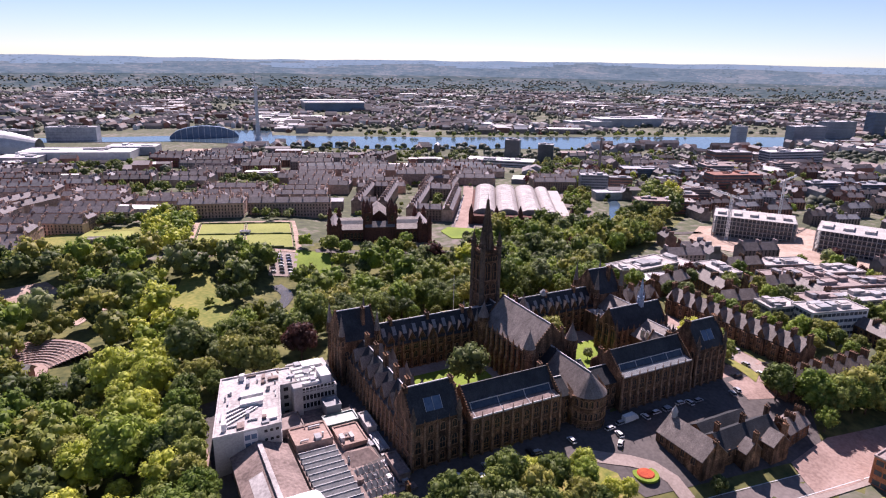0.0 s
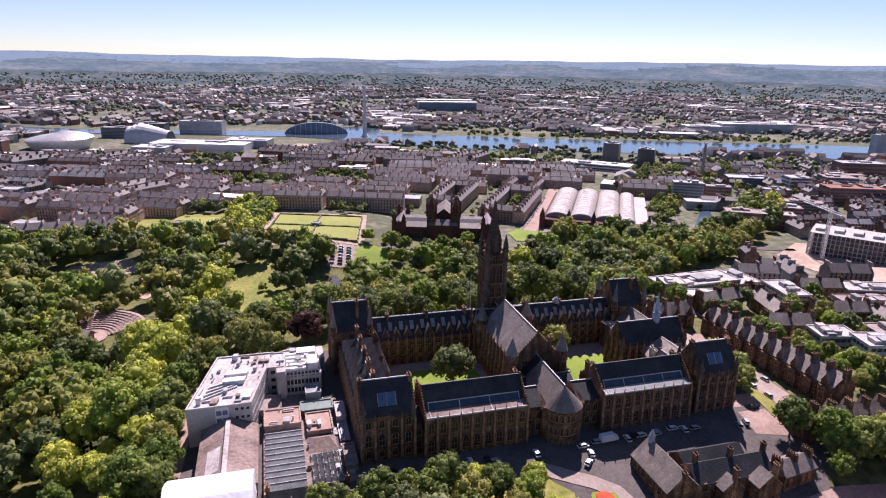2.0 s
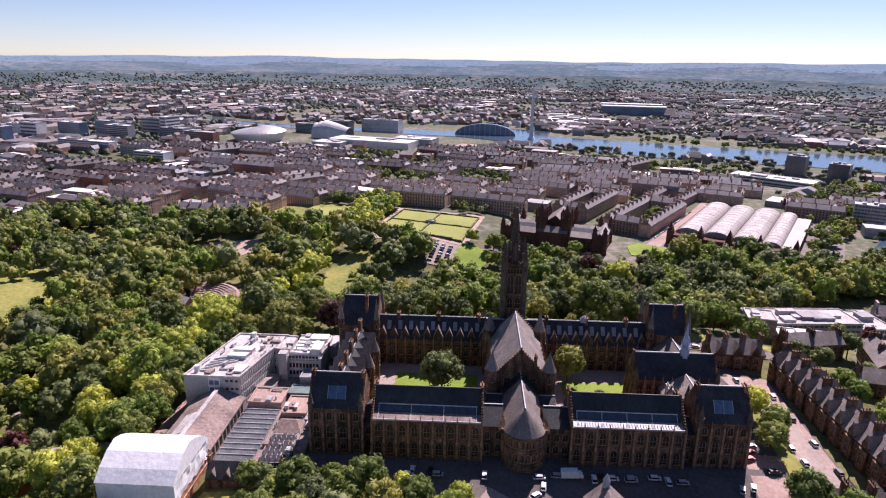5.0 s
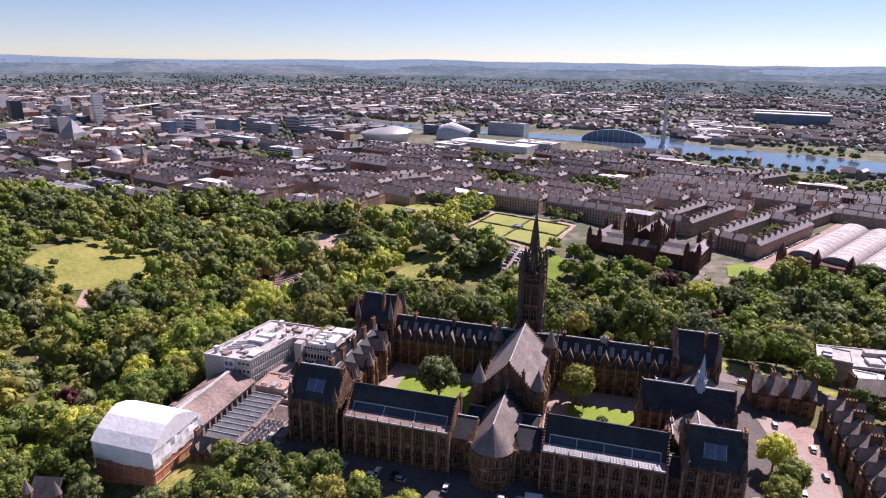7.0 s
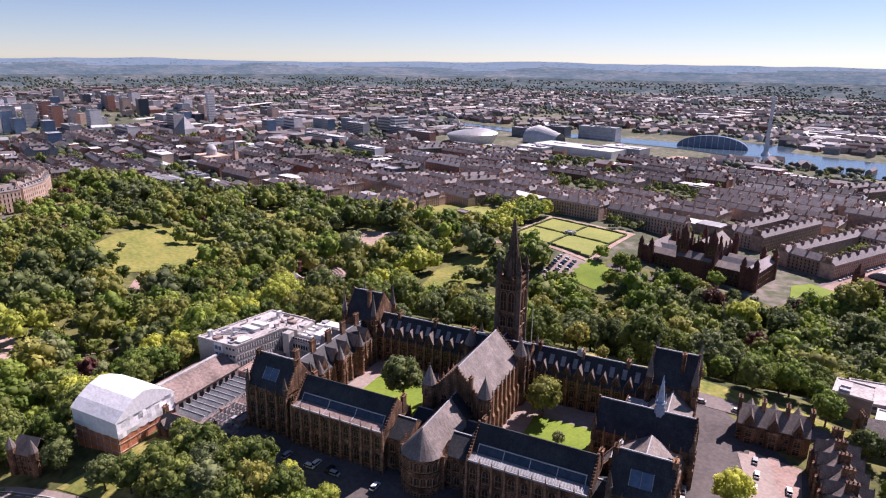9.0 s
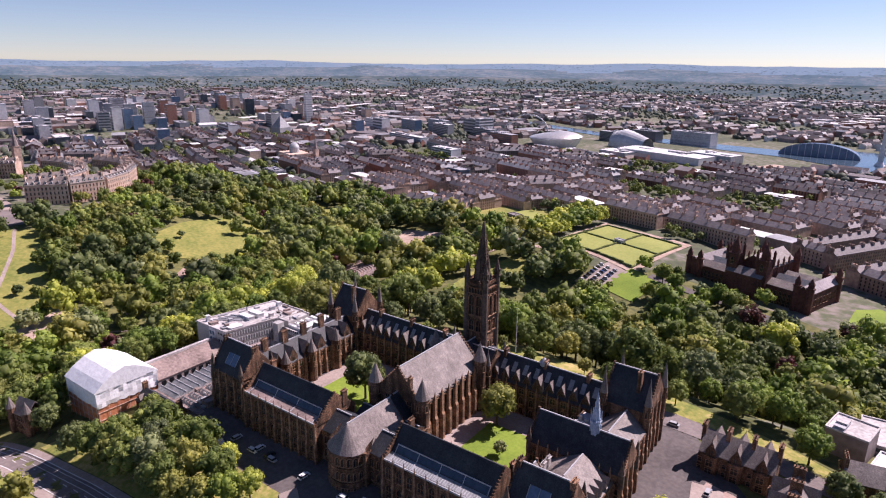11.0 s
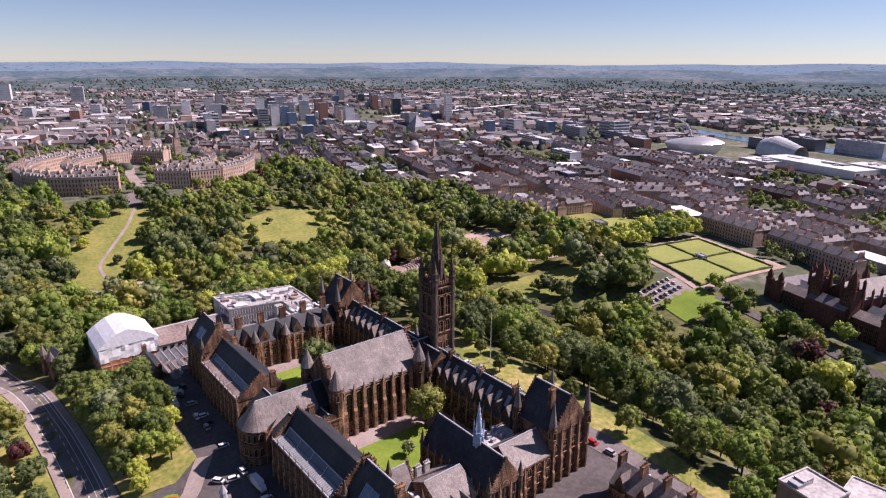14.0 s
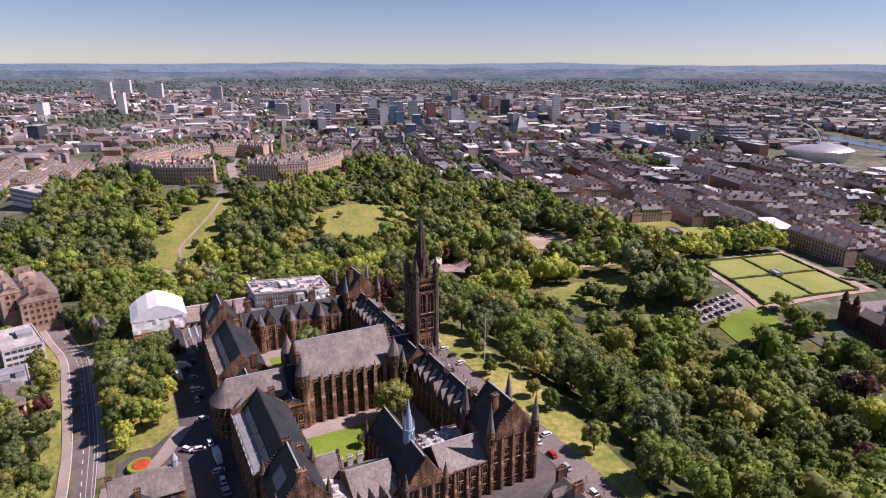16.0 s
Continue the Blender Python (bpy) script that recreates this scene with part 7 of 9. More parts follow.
# other university and hospital blocks to the west
for a in ((318, 312, 4, 58, 22, 9, CONC, ROOF_PALE, 3, "pale flat-roofed laboratory with chimney and plant"), (352, 318, 4, 30, 26, 8, CONC, ROOF_PALE, 3, "pale flat-roofed laboratory annexe"),
          (341, 190, -15, 36, 16, 15, CITY_WHITE, ROOF_PALE, 4, "white office block with window ribbons"), (322, 208, -15, 20, 14, 12, CITY_GREY, ROOF_PALE, 3, "grey-blue office block with pale roof"),
          (378, 214, -15, 34, 18, 9, CITY_GREY, ROOF_PINK, 3, "low concrete block with crowded roof plant"), (408, 262, -15, 34, 18, 8, CONC, ROOF_PINK, 2, "low concrete block with crowded roof plant"), (442, 288, -18, 40, 18, 8, CITY_BROWN, ROOF_PALE, 2, "low brown block with pale roof"),
          (400, 160, -18, 46, 20, 9, CITY_BRICK, CITY_SLATE, 3, "brick block with dark roof"), (360, 140, -18, 40, 18, 8, CITY_BROWN, CITY_SLATE, 2, "brown stone block with dark roof"), (245, 92, 5, 28, 22, 12, BRICK, ROOF_PINK, 3, "curved brick corner block"), (300, 92, 5, 36, 18, 11, CITY_BROWN, CITY_SLATE, 3, "brown stone block with dark roof")):
    x, y, ang, L, W, h, wm, rm, fl, lb = a
    flat_block("university_block", x, y, ang, L, W, h, wm, rm, fl, lb, group="western blocks", plant=6)
for x, y, ang, L, W, h in ((372, 250, -15, 34, 12, 8), (392, 232, 75, 26, 11, 8), (420, 236, -15, 36, 12, 9), (440, 258, 75, 24, 11, 8), (426, 210, -15, 40, 12, 9), (460, 232, -18, 36, 12, 9), (400, 292, -15, 30, 12, 8), (366, 284, 80, 26, 11, 8), (470, 262, -18, 30, 12, 8), (480, 200, -18, 44, 12, 10), (440, 182, -18, 40, 12, 10), (317, 232, -15, 26, 12, 8), (300, 268, 10, 30, 12, 8), (330, 258, 75, 30, 12, 8), (352, 170, 75, 28, 11, 8), (306, 128, 0, 30, 11, 8), (224, 131, 8, 16, 9, 5)):
    if (x, y) in ((420, 236), (426, 210), (460, 232), (470, 262), (480, 200), (366, 284), (440, 258)):
        flat_block("university_block", x, y, ang, L * 1.1, W * 1.5, h, CONC if x % 4 else CITY_BRICK, ROOF_PALE if x % 4 else ROOF_PINK, 3, "low flat-roofed block with roof plant", group="western blocks", plant=7)
    else:
        tenement(x, y, ang, L, W, h, STONE, True, "western villas", "stone villa row with slate roof", SLATE, 3)
flat_block("university_block", 286, 292, -12, 14, 14, 17, CITY_BROWN, ROOF_PALE, 4, "tall plain brown block with a pale roof", group="western blocks", zb=-15, bands=False, plant=2)
flat_block("university_block", 307, 285, -12, 26, 15, 9, CITY_BROWN, CITY_WHITE, 2, "low brown block with a white roof", group="western blocks", zb=-15, plant=4)
# buildings north-east, across the avenue
for x, y, ang, L, W, h, wm, rm, lb in ((-53, 86, 15, 44, 20, 16, CREAM, SLATE, "tall sandstone block with gables and grey roof"), ):
    avenue_row = tenement(x, y, ang, L, W, h, TENEMENT, True, "avenue blocks", lb, SLATE, 4)
    upper_row = tenement(x - 4, y - 14, ang, L, 10, h + 5, TENEMENT, True, "avenue blocks", lb, SLATE, 5)
    for z in (1.5, 5.2, 9.0, 12.6):
        for v in (-7.5, -4.5, -1.5, 1.5, 4.5, 7.5):
            place("window", W_SM, avenue_row, pose(L / 2, v, z, 0, 0, 90))
            if abs(v) < 4 and z > 5:
                place("window", W_SM, upper_row, pose(L / 2, v, z + 5, 0, 0, 90))
    for k in range(7):
        u = -19 + 6.3 * k
        place("dormer", D_MID, avenue_row, pose(u, 10.0, h - 0.8, 0, 0, 180))
flat_block("library_block", 8, 84, 15, 30, 18, 13, CITY_WHITE, ROOF_PALE, 4, "white office with banded windows by the avenue", plant=3)
flat_block("reading_room", 52, 86, 10, 30, 13, 5, CITY_BROWN, CITY_GREY, 1, "low dark building with flat roofs", plant=2)
port = thing("columned_house", 76, 86, gz(76, 86), 8, "columned stone house with a low slate roof", "building")
mb = MB()
mb.box(-11, 11, -7, 4.5, -2, 6.6)
mb.box(-11.4, 11.4, -7.4, 7.4, 6.6, 7.6)
mb.box(-11.2, 11.2, 4.5, 7.2, -2, 0.5)
part("wall", mb, CREAM, port)
for k in range(7):
    mb = MB()
    mb.cone(-10.2 + 3.4 * k, 6.4, 0.5, 6.6, 0.55, 0.45, 12, 0, None, True)
    mb.box(-10.9 + 3.4 * k, -9.5 + 3.4 * k, 5.7, 7.1, 0.5, 0.9)
    part("column", mb, CREAM, port)
for k in range(6):
    place("window", W_SM, port, pose(8.5 - 3.4 * k, 4.5, 2.2, 0, 0, 180))
mb = MB()
mb.hip(-11.2, 11.2, -7.2, 7.2, 7.6, 10.6, 0, 5)
part("roof", mb, SLATE, port, "grey hipped slate roof")
flat_block("garden_store", 96, 90, 12, 10, 6, 3, CITY_BROWN, ROOF_PINK, 1, "small brown garden building", plant=0)
# ruined brick range behind the sheeted building
flat_block("brick_range", -22, 175, 25, 34, 10, 8, BRICK, ROOF_PINK, 2, "long orange brick range among trees", plant=1)
pole = thing("flagpole", 151.4, 279.3, gz(151.4, 279.3), 0, "tall white flagpole on the lawn", "flagpole")
mb = MB()
mb.cone(0, 0, 0, 25, 0.22, 0.09, 8)
mb.cone(0, 0, 25, 25.3, 0.2, 0.1, 8)
part("mast", mb, WHITE, pole)
mb = MB()
mb.cone(0, 0, 0, 0.6, 1.0, 0.8, 8)
part("base", mb, PAVING, pole)

# ---- museum of red sandstone ----
mus = thing("museum", 212, 546, gz(207, 558) - 1.0, -18.0, "dark red sandstone museum with many towers and glazed roofs", "building")
mus.scale = (0.81, 0.82, 0.86)


def mbox(name, a, m, zr=None, ax="x", roof=CITY_SLATE, label=""):
    mb = MB()
    mb.box(*a)
    mb.box(a[0] - 0.4, a[1] + 0.4, a[2] - 0.4, a[3] + 0.4, a[5] - 0.9, a[5] - 0.2)
    w = part(name, mb, m, mus, label)
    if zr:
        rb = MB()
        rb.gable(a[0], a[1], a[2], a[3], a[5], zr, ax, 0, 0.3, 0.3, wall=1)
        part("roof", rb, [roof, m], w)
    return w


W_MUS = arch_window(2.6, 6.0, 2, 0.4)
for s in (-1, 1):
    mbox("wing_front", (min(s * 17, s * 52), max(s * 17, s * 52), -24, -8, -2, 15), REDSTONE, 19, "x", SLATE, "two-storey wing with arcaded windows")
    mbox("wing_back", (min(s * 17, s * 52), max(s * 17, s * 52), 8, 24, -2, 15), REDSTONE, 19, "x", SLATE)
    mbox("wing_court", (min(s * 17, s * 50), max(s * 17, s * 50), -8, 8, -2, 13), REDSTONE, 19.5, "x", ROOFLIGHT, "glazed court roof")
    w = mbox("end_pavilion", (min(s * 45, s * 58), max(s * 45, s * 58), -27, 27, -2, 16.5), REDSTONE, 22, "y", CITY_SLATE)
    for k in range(7):
        place("window", W_MUS, mus, pose(s * 20 + s * 4 * k, -24, 5.5))
        place("window", W_MUS, mus, pose(s * 20 + s * 4 * k, -24, -0.5))
    for k in range(9):
        place("window", W_MUS, mus, pose(s * 58, -22 + 5.5 * k, 5.0, 0, 0, 90 * s))
    for v in (-26, 26):
        for u in (46, 57):
            mb = MB()
            mb.cone(s * u, v, -2, 21, 3.2, 3.0, 8)
            mb.cone(s * u, v, 21, 22, 3.6, 3.6, 8)
            mb.cone(s * u, v, 22, 25, 2.5, 2.3, 8)
            mb.cone(s * u, v, 25, 30, 2.8, 0.2, 8)
            part("corner_tower", mb, REDSTONE, mus, "domed corner tower")
mbox("central_hall", (-14, 14, -16, 36, -2, 24), REDSTONE, 34, "y", SLATE, "great hall with grey slate roof")
mbox("entrance", (-17, 17, -30, -16, -2, 19), REDSTONE, 24, "x", CITY_SLATE)
for k in range(5):
    for s in (-1, 1):
        mb = MB()
        mb.cone(s * 14, -8 + 10 * k, 18, 28, 1.1, 0.9, 6)
        mb.cone(s * 14, -8 + 10 * k, 28, 32, 1.2, 0.1, 6)
        part("pinnacle", mb, REDSTONE, mus)
for s in (-1, 1):
    mb = MB()
    mb.box(s * 14 - 5, s * 14 + 5, -27, -17, -2, 34)
    mb.box(s * 14 - 5.5, s * 14 + 5.5, -27.5, -16.5, 33, 34.5)
    for u in (-5, 5):
        for v in (-27, -17):
            mb.cone(s * 14 + u, v, 28, 40, 1.3, 1.2, 8)
            mb.cone(s * 14 + u, v, 40, 43, 1.5, 0.1, 8)
    mb.cone(s * 14, -22, 34.5, 40, 4.2, 3.6, 8)
    mb.cone(s * 14, -22, 40, 46, 3.9, 1.2, 8)
    mb.cone(s * 14, -22, 46, 50, 1.0, 0.1, 8)
    tw = part("main_tower", mb, REDSTONE, mus, "tall ornate red tower")
    for z in (8, 16, 25):
        place("window", W_MUS, tw, pose(s * 14, -27, z))
for s in (-1, 1):
    mb = MB()
    mb.cone(s * 16, 34, -2, 30, 3.0, 2.8, 8)
    mb.cone(s * 16, 34, 30, 37, 3.0, 0.2, 8)
    part("rear_tower", mb, REDSTONE, mus)

# ---- exhibition hall with four barrel roofs ----
hall = thing("exhibition_hall", 405, 596, -35.5, -31, "long red hall with four silver barrel roofs", "building")
hall.scale = (0.92, 1.46, 0.86)
FOOT.append((405, 596, 80, -31, 58, 82))
mb = MB()
mb.box(-58, 58, -52, 50, -1, 9)
mb.box(-59, 59, -54, -46, -1, 11)
part("wall", mb, REDSTONE, hall, "dark red stone front")
BARREL = mat("silver_roof_sheet", (0.27, 0.24, 0.225), (0.42, 0.38, 0.36), 0.6, 0.4, 0.04, 0.05)
for k, (u0, u1) in enumerate(((-55, -28), (-28, -1), (-1, 26), (26, 44))):
    rb = MB()
    n = 12
    um, rw = (u0 + u1) / 2, (u1 - u0) / 2
    top = 7.6 if k < 3 else 6.0
    P = [(um - rw * math.cos(math.pi * i / n), 10 + top * math.sin(math.pi * i / n)) for i in range(n + 1)]
    for i in range(n):
        m = 1 if 3 < i < 8 else 0
        rb.face([(P[i][0], -46, P[i][1]), (P[i + 1][0], -46, P[i + 1][1]), (P[i + 1][0], 50, P[i + 1][1]), (P[i][0], 50, P[i][1])][::-1], m, True)
    for v in (-46, 50):
        rb.face([(x, v, z) for x, z in P], 2)
    part("barrel_roof", rb, [BARREL, ROOF_PALE, ROOFLIGHT], hall, "silver barrel roof with glazed crown")
    for v in range(-44, 50, 8):
        ab = MB()
        for i in range(n):
            ab.beam((P[i][0], v, P[i][1] + 0.06), (P[i + 1][0], v, P[i + 1][1] + 0.06), 0.16)
        part("roof_rib", ab, BARREL, hall)
rb = MB()
rb.box(44, 58, -46, 50, 9, 10)
part("side_roof", rb, BARREL, hall)
for u in (-57, -28, -1, 26, 57):
    mb = MB()
    mb.box(u - 2.6, u + 2.6, -56, -50, -1, 16)
    mb.cone(u, -53, 16, 18, 3.4, 3.0, 4)
    mb.cone(u, -53, 18, 25, 3.0, 0.2, 4)
    part("front_turret", mb, REDSTONE, hall, "pointed turret on the front")

# ---- round arena, shell auditorium, halls and science centre by the river ----
arena = thing("arena", -300, 1232, -35, 0, "round silver arena with a shallow domed roof", "arena")
mb = MB()
R = [(0, 44), (8, 49), (14, 53), (17, 54.5), (19, 52), (22, 44), (25, 32), (27, 16), (27.6, 1)]
n = 40
for (z0, r0), (z1, r1) in zip(R, R[1:]):
    for k in range(n):
        a, b = 2 * math.pi * k / n, 2 * math.pi * (k + 1) / n
        zz = lambda z, t: z + 3.0 * math.cos(t) * (z / 28)
        mb.face([(r0 * math.cos(a), r0 * math.sin(a), zz(z0, a)), (r0 * math.cos(b), r0 * math.sin(b), zz(z0, b)), (r1 * math.cos(b), r1 * math.sin(b), zz(z1, b)), (r1 * math.cos(a), r1 * math.sin(a), zz(z1, a))], 0 if z0 >= 17 else 1, True)
part("shell", mb, [METAL, CITY_WHITE], arena)
arm = thing("shell_auditorium", -165, 1300, -35, -20, "silver auditorium of overlapping curved shells", "auditorium")
for k in range(7):
    mb = MB()
    s = 1 - 0.085 * abs(k - 2.2)
    x0, x1 = -38 + 11 * k, -38 + 11 * k + 14
    n = 12
    for i in range(n):
        a, b = math.pi * i / n, math.pi * (i + 1) / n
        f = lambda t, x, q: (x, 30 * q * math.cos(t), 36 * q * math.sin(t) ** 0.8)
        mb.face([f(a, x0, s), f(b, x0, s), f(b, x1, s * 0.9), f(a, x1, s * 0.9)], 0, True)
    part("shell", mb, STEEL, arm)
for a in ((-60, 1190, -18, 170, 60, 12, CITY_WHITE, CITY_WHITE, "long white exhibition halls"), (20, 1210, -18, 80, 40, 14, CITY_GREY, CITY_WHITE, "exhibition hall with white roof"), (-140, 1170, -18, 60, 40, 9, CITY_GREY, CITY_WHITE, "exhibition hall with white roof"),
          (-80, 1440, -14, 90, 30, 26, CITY_GREY, CITY_GREY, "grey glass media building by the river"), (-180, 1440, -14, 60, 30, 22, DARKGLASS, CITY_GREY, "dark glass media building"), (-230, 1380, -14, 70, 20, 20, CITY_GREY, CITY_GREY, "grey hotel beside the river")):
    x, y, ang, L, W, h, wm, rm, lb = a
    flat_block("exhibition_block", x, y, ang, L, W, h, wm, rm, 3 if h < 20 else 7, lb, zb=BASE, plant=4, bands=h >= 20)
sci = thing("science_centre", 160, 1415, -35, -6, "blue-grey crescent-shaped science centre", "museum")
mb = MB()
n = 24
for i in range(n):
    a, b = math.pi * i / n, math.pi * (i + 1) / n
    f = lambda t, v, q: (68 * math.cos(t) * q, v, 25 * math.sin(t) * q)
    for (v0, q0), (v1, q1) in (((-22, 1.0), (0, 0.97)), ((0, 0.97), (18, 0.85))):
        mb.face([f(a, v0, q0), f(b, v0, q0), f(b, v1, q1), f(a, v1, q1)], 0, True)
mb.face([(68 * math.cos(math.pi * i / n), -22, 25 * math.sin(math.pi * i / n)) for i in range(n + 1)], 1)
part("shell", mb, [BLUEGLASS, BLUEGLASS], sci)
for i in range(1, 12):
    u = -68 + 136 * i / 12
    mb = MB()
    mb.box(u - 0.4, u + 0.4, -22.6, -22, 0, 25 * math.sqrt(max(0, 1 - (u / 68) ** 2)))
    part("mullion", mb, STEEL, sci)
stw = thing("viewing_tower", 256, 1338, -35, 0, "very slender white viewing tower", "tower")
mb = MB()
mb.cone(0, 0, 0, 8, 9, 4, 12)
part("base", mb, CITY_WHITE, stw)
mb = MB()
mb.box(-4.2, 4.2, -1.6, 1.6, 6, 30)
mb.box(-3.0, 3.0, -1.4, 1.4, 30, 108)
mb.cone(0, 0, 108, 132, 0.6, 0.2, 6)
part("mast", mb, STEEL, stw)
mb = MB()
mb.cone(0, 0, 100, 104, 3, 6, 12)
mb.cone(0, 0, 104, 107, 6, 5, 12)
part("cabin", mb, CITY_WHITE, stw)
arc = thing("arc_bridge", -450, 1385, -30, 20, "white road bridge hung from a tall arch", "bridge")
mb = MB()
for i in range(16):
    a, b = math.pi * i / 16, math.pi * (i + 1) / 16
    mb.beam((48 * math.cos(a), 0, 40 * math.sin(a)), (48 * math.cos(b), 0, 40 * math.sin(b)), 2.6)
part("arch", mb, CITY_WHITE, arc)
mb = MB()
mb.box(-70, 70, -8, 8, 2, 3.5)
part("deck", mb, CITY_GREY, arc)
stad = thing("stadium", 640, 2060, gz(640, 2060), -10, "far blue and red stadium", "stadium")
mb = MB()
mb.box(-95, 95, -70, -40, -2, 26)
mb.box(-95, 95, 40, 70, -2, 26)
mb.box(-95, -60, -40, 40, -2, 24)
mb.box(60, 95, -40, 40, -2, 24)
part("stand", mb, BLUEGLASS, stad)
mb = MB()
mb.box(-98, 98, -74, -36, 26, 29)
mb.box(-98, 98, 36, 74, 26, 29)
part("roof", mb, CITY_WHITE, stad)

# ---- blocks west of the exhibition hall and along the river ----
for a in ((560, 880, -40, 110, 36, 9, CITY_WHITE, CITY_WHITE, 2, "long low white depot with flat roof"), (612, 925, -40, 26, 20, 34, DARKGLASS, CITY_GREY, 9, "black glass office tower with white bands"), (650, 880, -40, 26, 20, 30, DARKGLASS, CITY_GREY, 8, "black glass office tower with white bands"),
          (560, 648, -30, 36, 18, 22, CITY_GREY, CITY_GREY, 6, "grey flats beside the trees"), (592, 632, -30, 30, 16, 19, CITY_BRICK, CITY_GREY, 5, "brick flats beside the trees"),
          (522, 506, -30, 34, 22, 20, CITY_BRICK, ROOF_PINK, 5, "red brick flats above the river"), (568, 512, -30, 40, 20, 14, CITY_BRICK, ROOF_PALE, 4, "brick flats with pale penthouses"), (600, 540, -30, 46, 18, 14, CITY_BRICK, ROOF_PALE, 4, "brick flats with pale penthouses"), (650, 560, -30, 50, 20, 13, CITY_BROWN, ROOF_PINK, 4, "brown stone flats beside the brick ones"),
          (760, 590, -20, 70, 28, 20, CITY_BRICK, CITY_BRICK, 5, "big red brick hospital block"), (930, 735, -20, 66, 30, 24, CITY_BRICK, CITY_GREY, 4, "windowless dark brick block"), (1030, 690, -12, 110, 26, 26, CITY_GREY, CITY_WHITE, 6, "grey and white chequered flats"),
          (1420, 925, -12, 90, 26, 34, CITY_GREY, CITY_WHITE, 10, "pale flats beside the river"), (1560, 940, -12, 90, 26, 40, CITY_GREY, CITY_WHITE, 12, "pale flats beside the river"), (1700, 930, -12, 40, 26, 60, BLUEGLASS, CITY_WHITE, 18, "blue-grey glass tower by the river"), (1198, 930, -12, 26, 20, 40, CITY_GREY, CITY_GREY, 11, "grey concrete residential tower block"),
          (1250, 1330, -12, 190, 60, 22, CITY_GREY, CITY_WHITE, 3, "great white-roofed shipyard hall"), (1120, 1340, -12, 120, 50, 16, CITY_GREY, CITY_WHITE, 2, "shipyard hall with white roof")):
    x, y, ang, L, W, h, wm, rm, fl, lb = a
    flat_block("city_block", x, y, ang, L, W, h, wm, rm, fl, lb, group="western city blocks", plant=4)
stk = thing("chimney_stack", 670, 764, -35, 0, "tall dark industrial chimney", "chimney")
mb = MB()
mb.cone(0, 0, 0, 52, 2.6, 1.7, 12)
mb.cone(0, 0, 52, 54, 2.2, 2.2, 12)
part("shaft", mb, CITY_BROWN, stk)

# building site: two concrete frames and two cranes
def frame_block(x, y, ang, L, W, floors, label):
    t = thing("unfinished_building", x, y, gz(x, y), ang, label, "building", "building site")
    fh = 4.2
    for f in range(floors + 1):
        mb = MB()
        mb.box(-L / 2, L / 2, -W / 2, W / 2, f * fh - 0.35, f * fh)
        part("floor_slab", mb, CONC, t)
    mb = MB()
    mb.box(-L / 2 + 3, L / 2 - 3, -W / 2 + 3, W / 2 - 3, 0, floors * fh - 0.4)
    part("core", mb, DARKGLASS, t)
    n = int(L / 3.4)
    for k in range(n + 1):
        for s in (-1, 1):
            mb = MB()
            u = -L / 2 + L * k / n
            mb.box(u - 0.35, u + 0.35, s * W / 2 - 0.5, s * W / 2 + 0.5, 0, floors * fh)
            part("column", mb, CONC, t)
    n = int(W / 4)
    for k in range(n + 1):
        for s in (-1, 1):
            mb = MB()
            v = -W / 2 + W * k / n
            mb.box(s * L / 2 - 0.5, s * L / 2 + 0.5, v - 0.35, v + 0.35, 0, floors * fh)
            part("column", mb, CONC, t)
    for k in range(5):
        mb = MB()
        mb.box(-L / 2 + L * (k + 0.2) / 5, -L / 2 + L * (k + 0.7) / 5, -W * 0.25, W * 0.2, floors * fh, floors * fh + 2.4)
        part("roof_plant", mb, ROOF_PALE, t)


frame_block(560, 402, -52, 74, 40, 5, "unfinished white concrete frame on a building site")
frame_block(578, 300, -62, 80, 44, 5, "new glass block with pale vertical fins")


def crane(x, y, h, ang):
    t = thing("tower_crane", x, y, gz(x, y), ang, "white lattice tower crane", "crane", "building site")
    mb = MB()
    for z in range(0, int(h), 3):
        for (a, b), (c, d) in (((-1, -1), (1, -1)), ((1, -1), (1, 1)), ((1, 1), (-1, 1)), ((-1, 1), (-1, -1))):
            mb.beam((a, b, z), (c, d, z + 3), 0.25)
            mb.beam((a, b, z), (a, b, z + 3), 0.45)
    part("mast", mb, WHITE, t)
    mb = MB()
    for k in range(-6, 18):
        mb.beam((k * 2.4, -0.7, h), (k * 2.4 + 2.4, -0.7, h), 0.4)
        mb.beam((k * 2.4, 0.7, h), (k * 2.4 + 2.4, 0.7, h), 0.4)
        mb.beam((k * 2.4, 0, h + 1.6), (k * 2.4 + 2.4, 0, h + 1.6), 0.4)
        mb.beam((k * 2.4, -0.7, h), (k * 2.4 + 1.2, 0, h + 1.6), 0.25)
    part("jib", mb, WHITE, t)
    mb = MB()
    mb.box(-15, -11, -1.2, 1.2, h - 2.5, h)
    part("counterweight", mb, CONC, t)


crane(520, 400, 44, 75)
crane(640, 430, 46, 20)

# ---- crescents on the park hill ----
def row_along(pts, W, h, group, label, stone=CREAM, roof=SLATE, floors=4):
    for (xa, ya), (xb, yb) in zip(pts, pts[1:]):
        L = math.hypot(xb - xa, yb - ya)
        tenement((xa + xb) / 2, (ya + yb) / 2, math.degrees(math.atan2(yb - ya, xb - xa)), L + 1.5, W, h, stone, True, group, label, roof, floors)


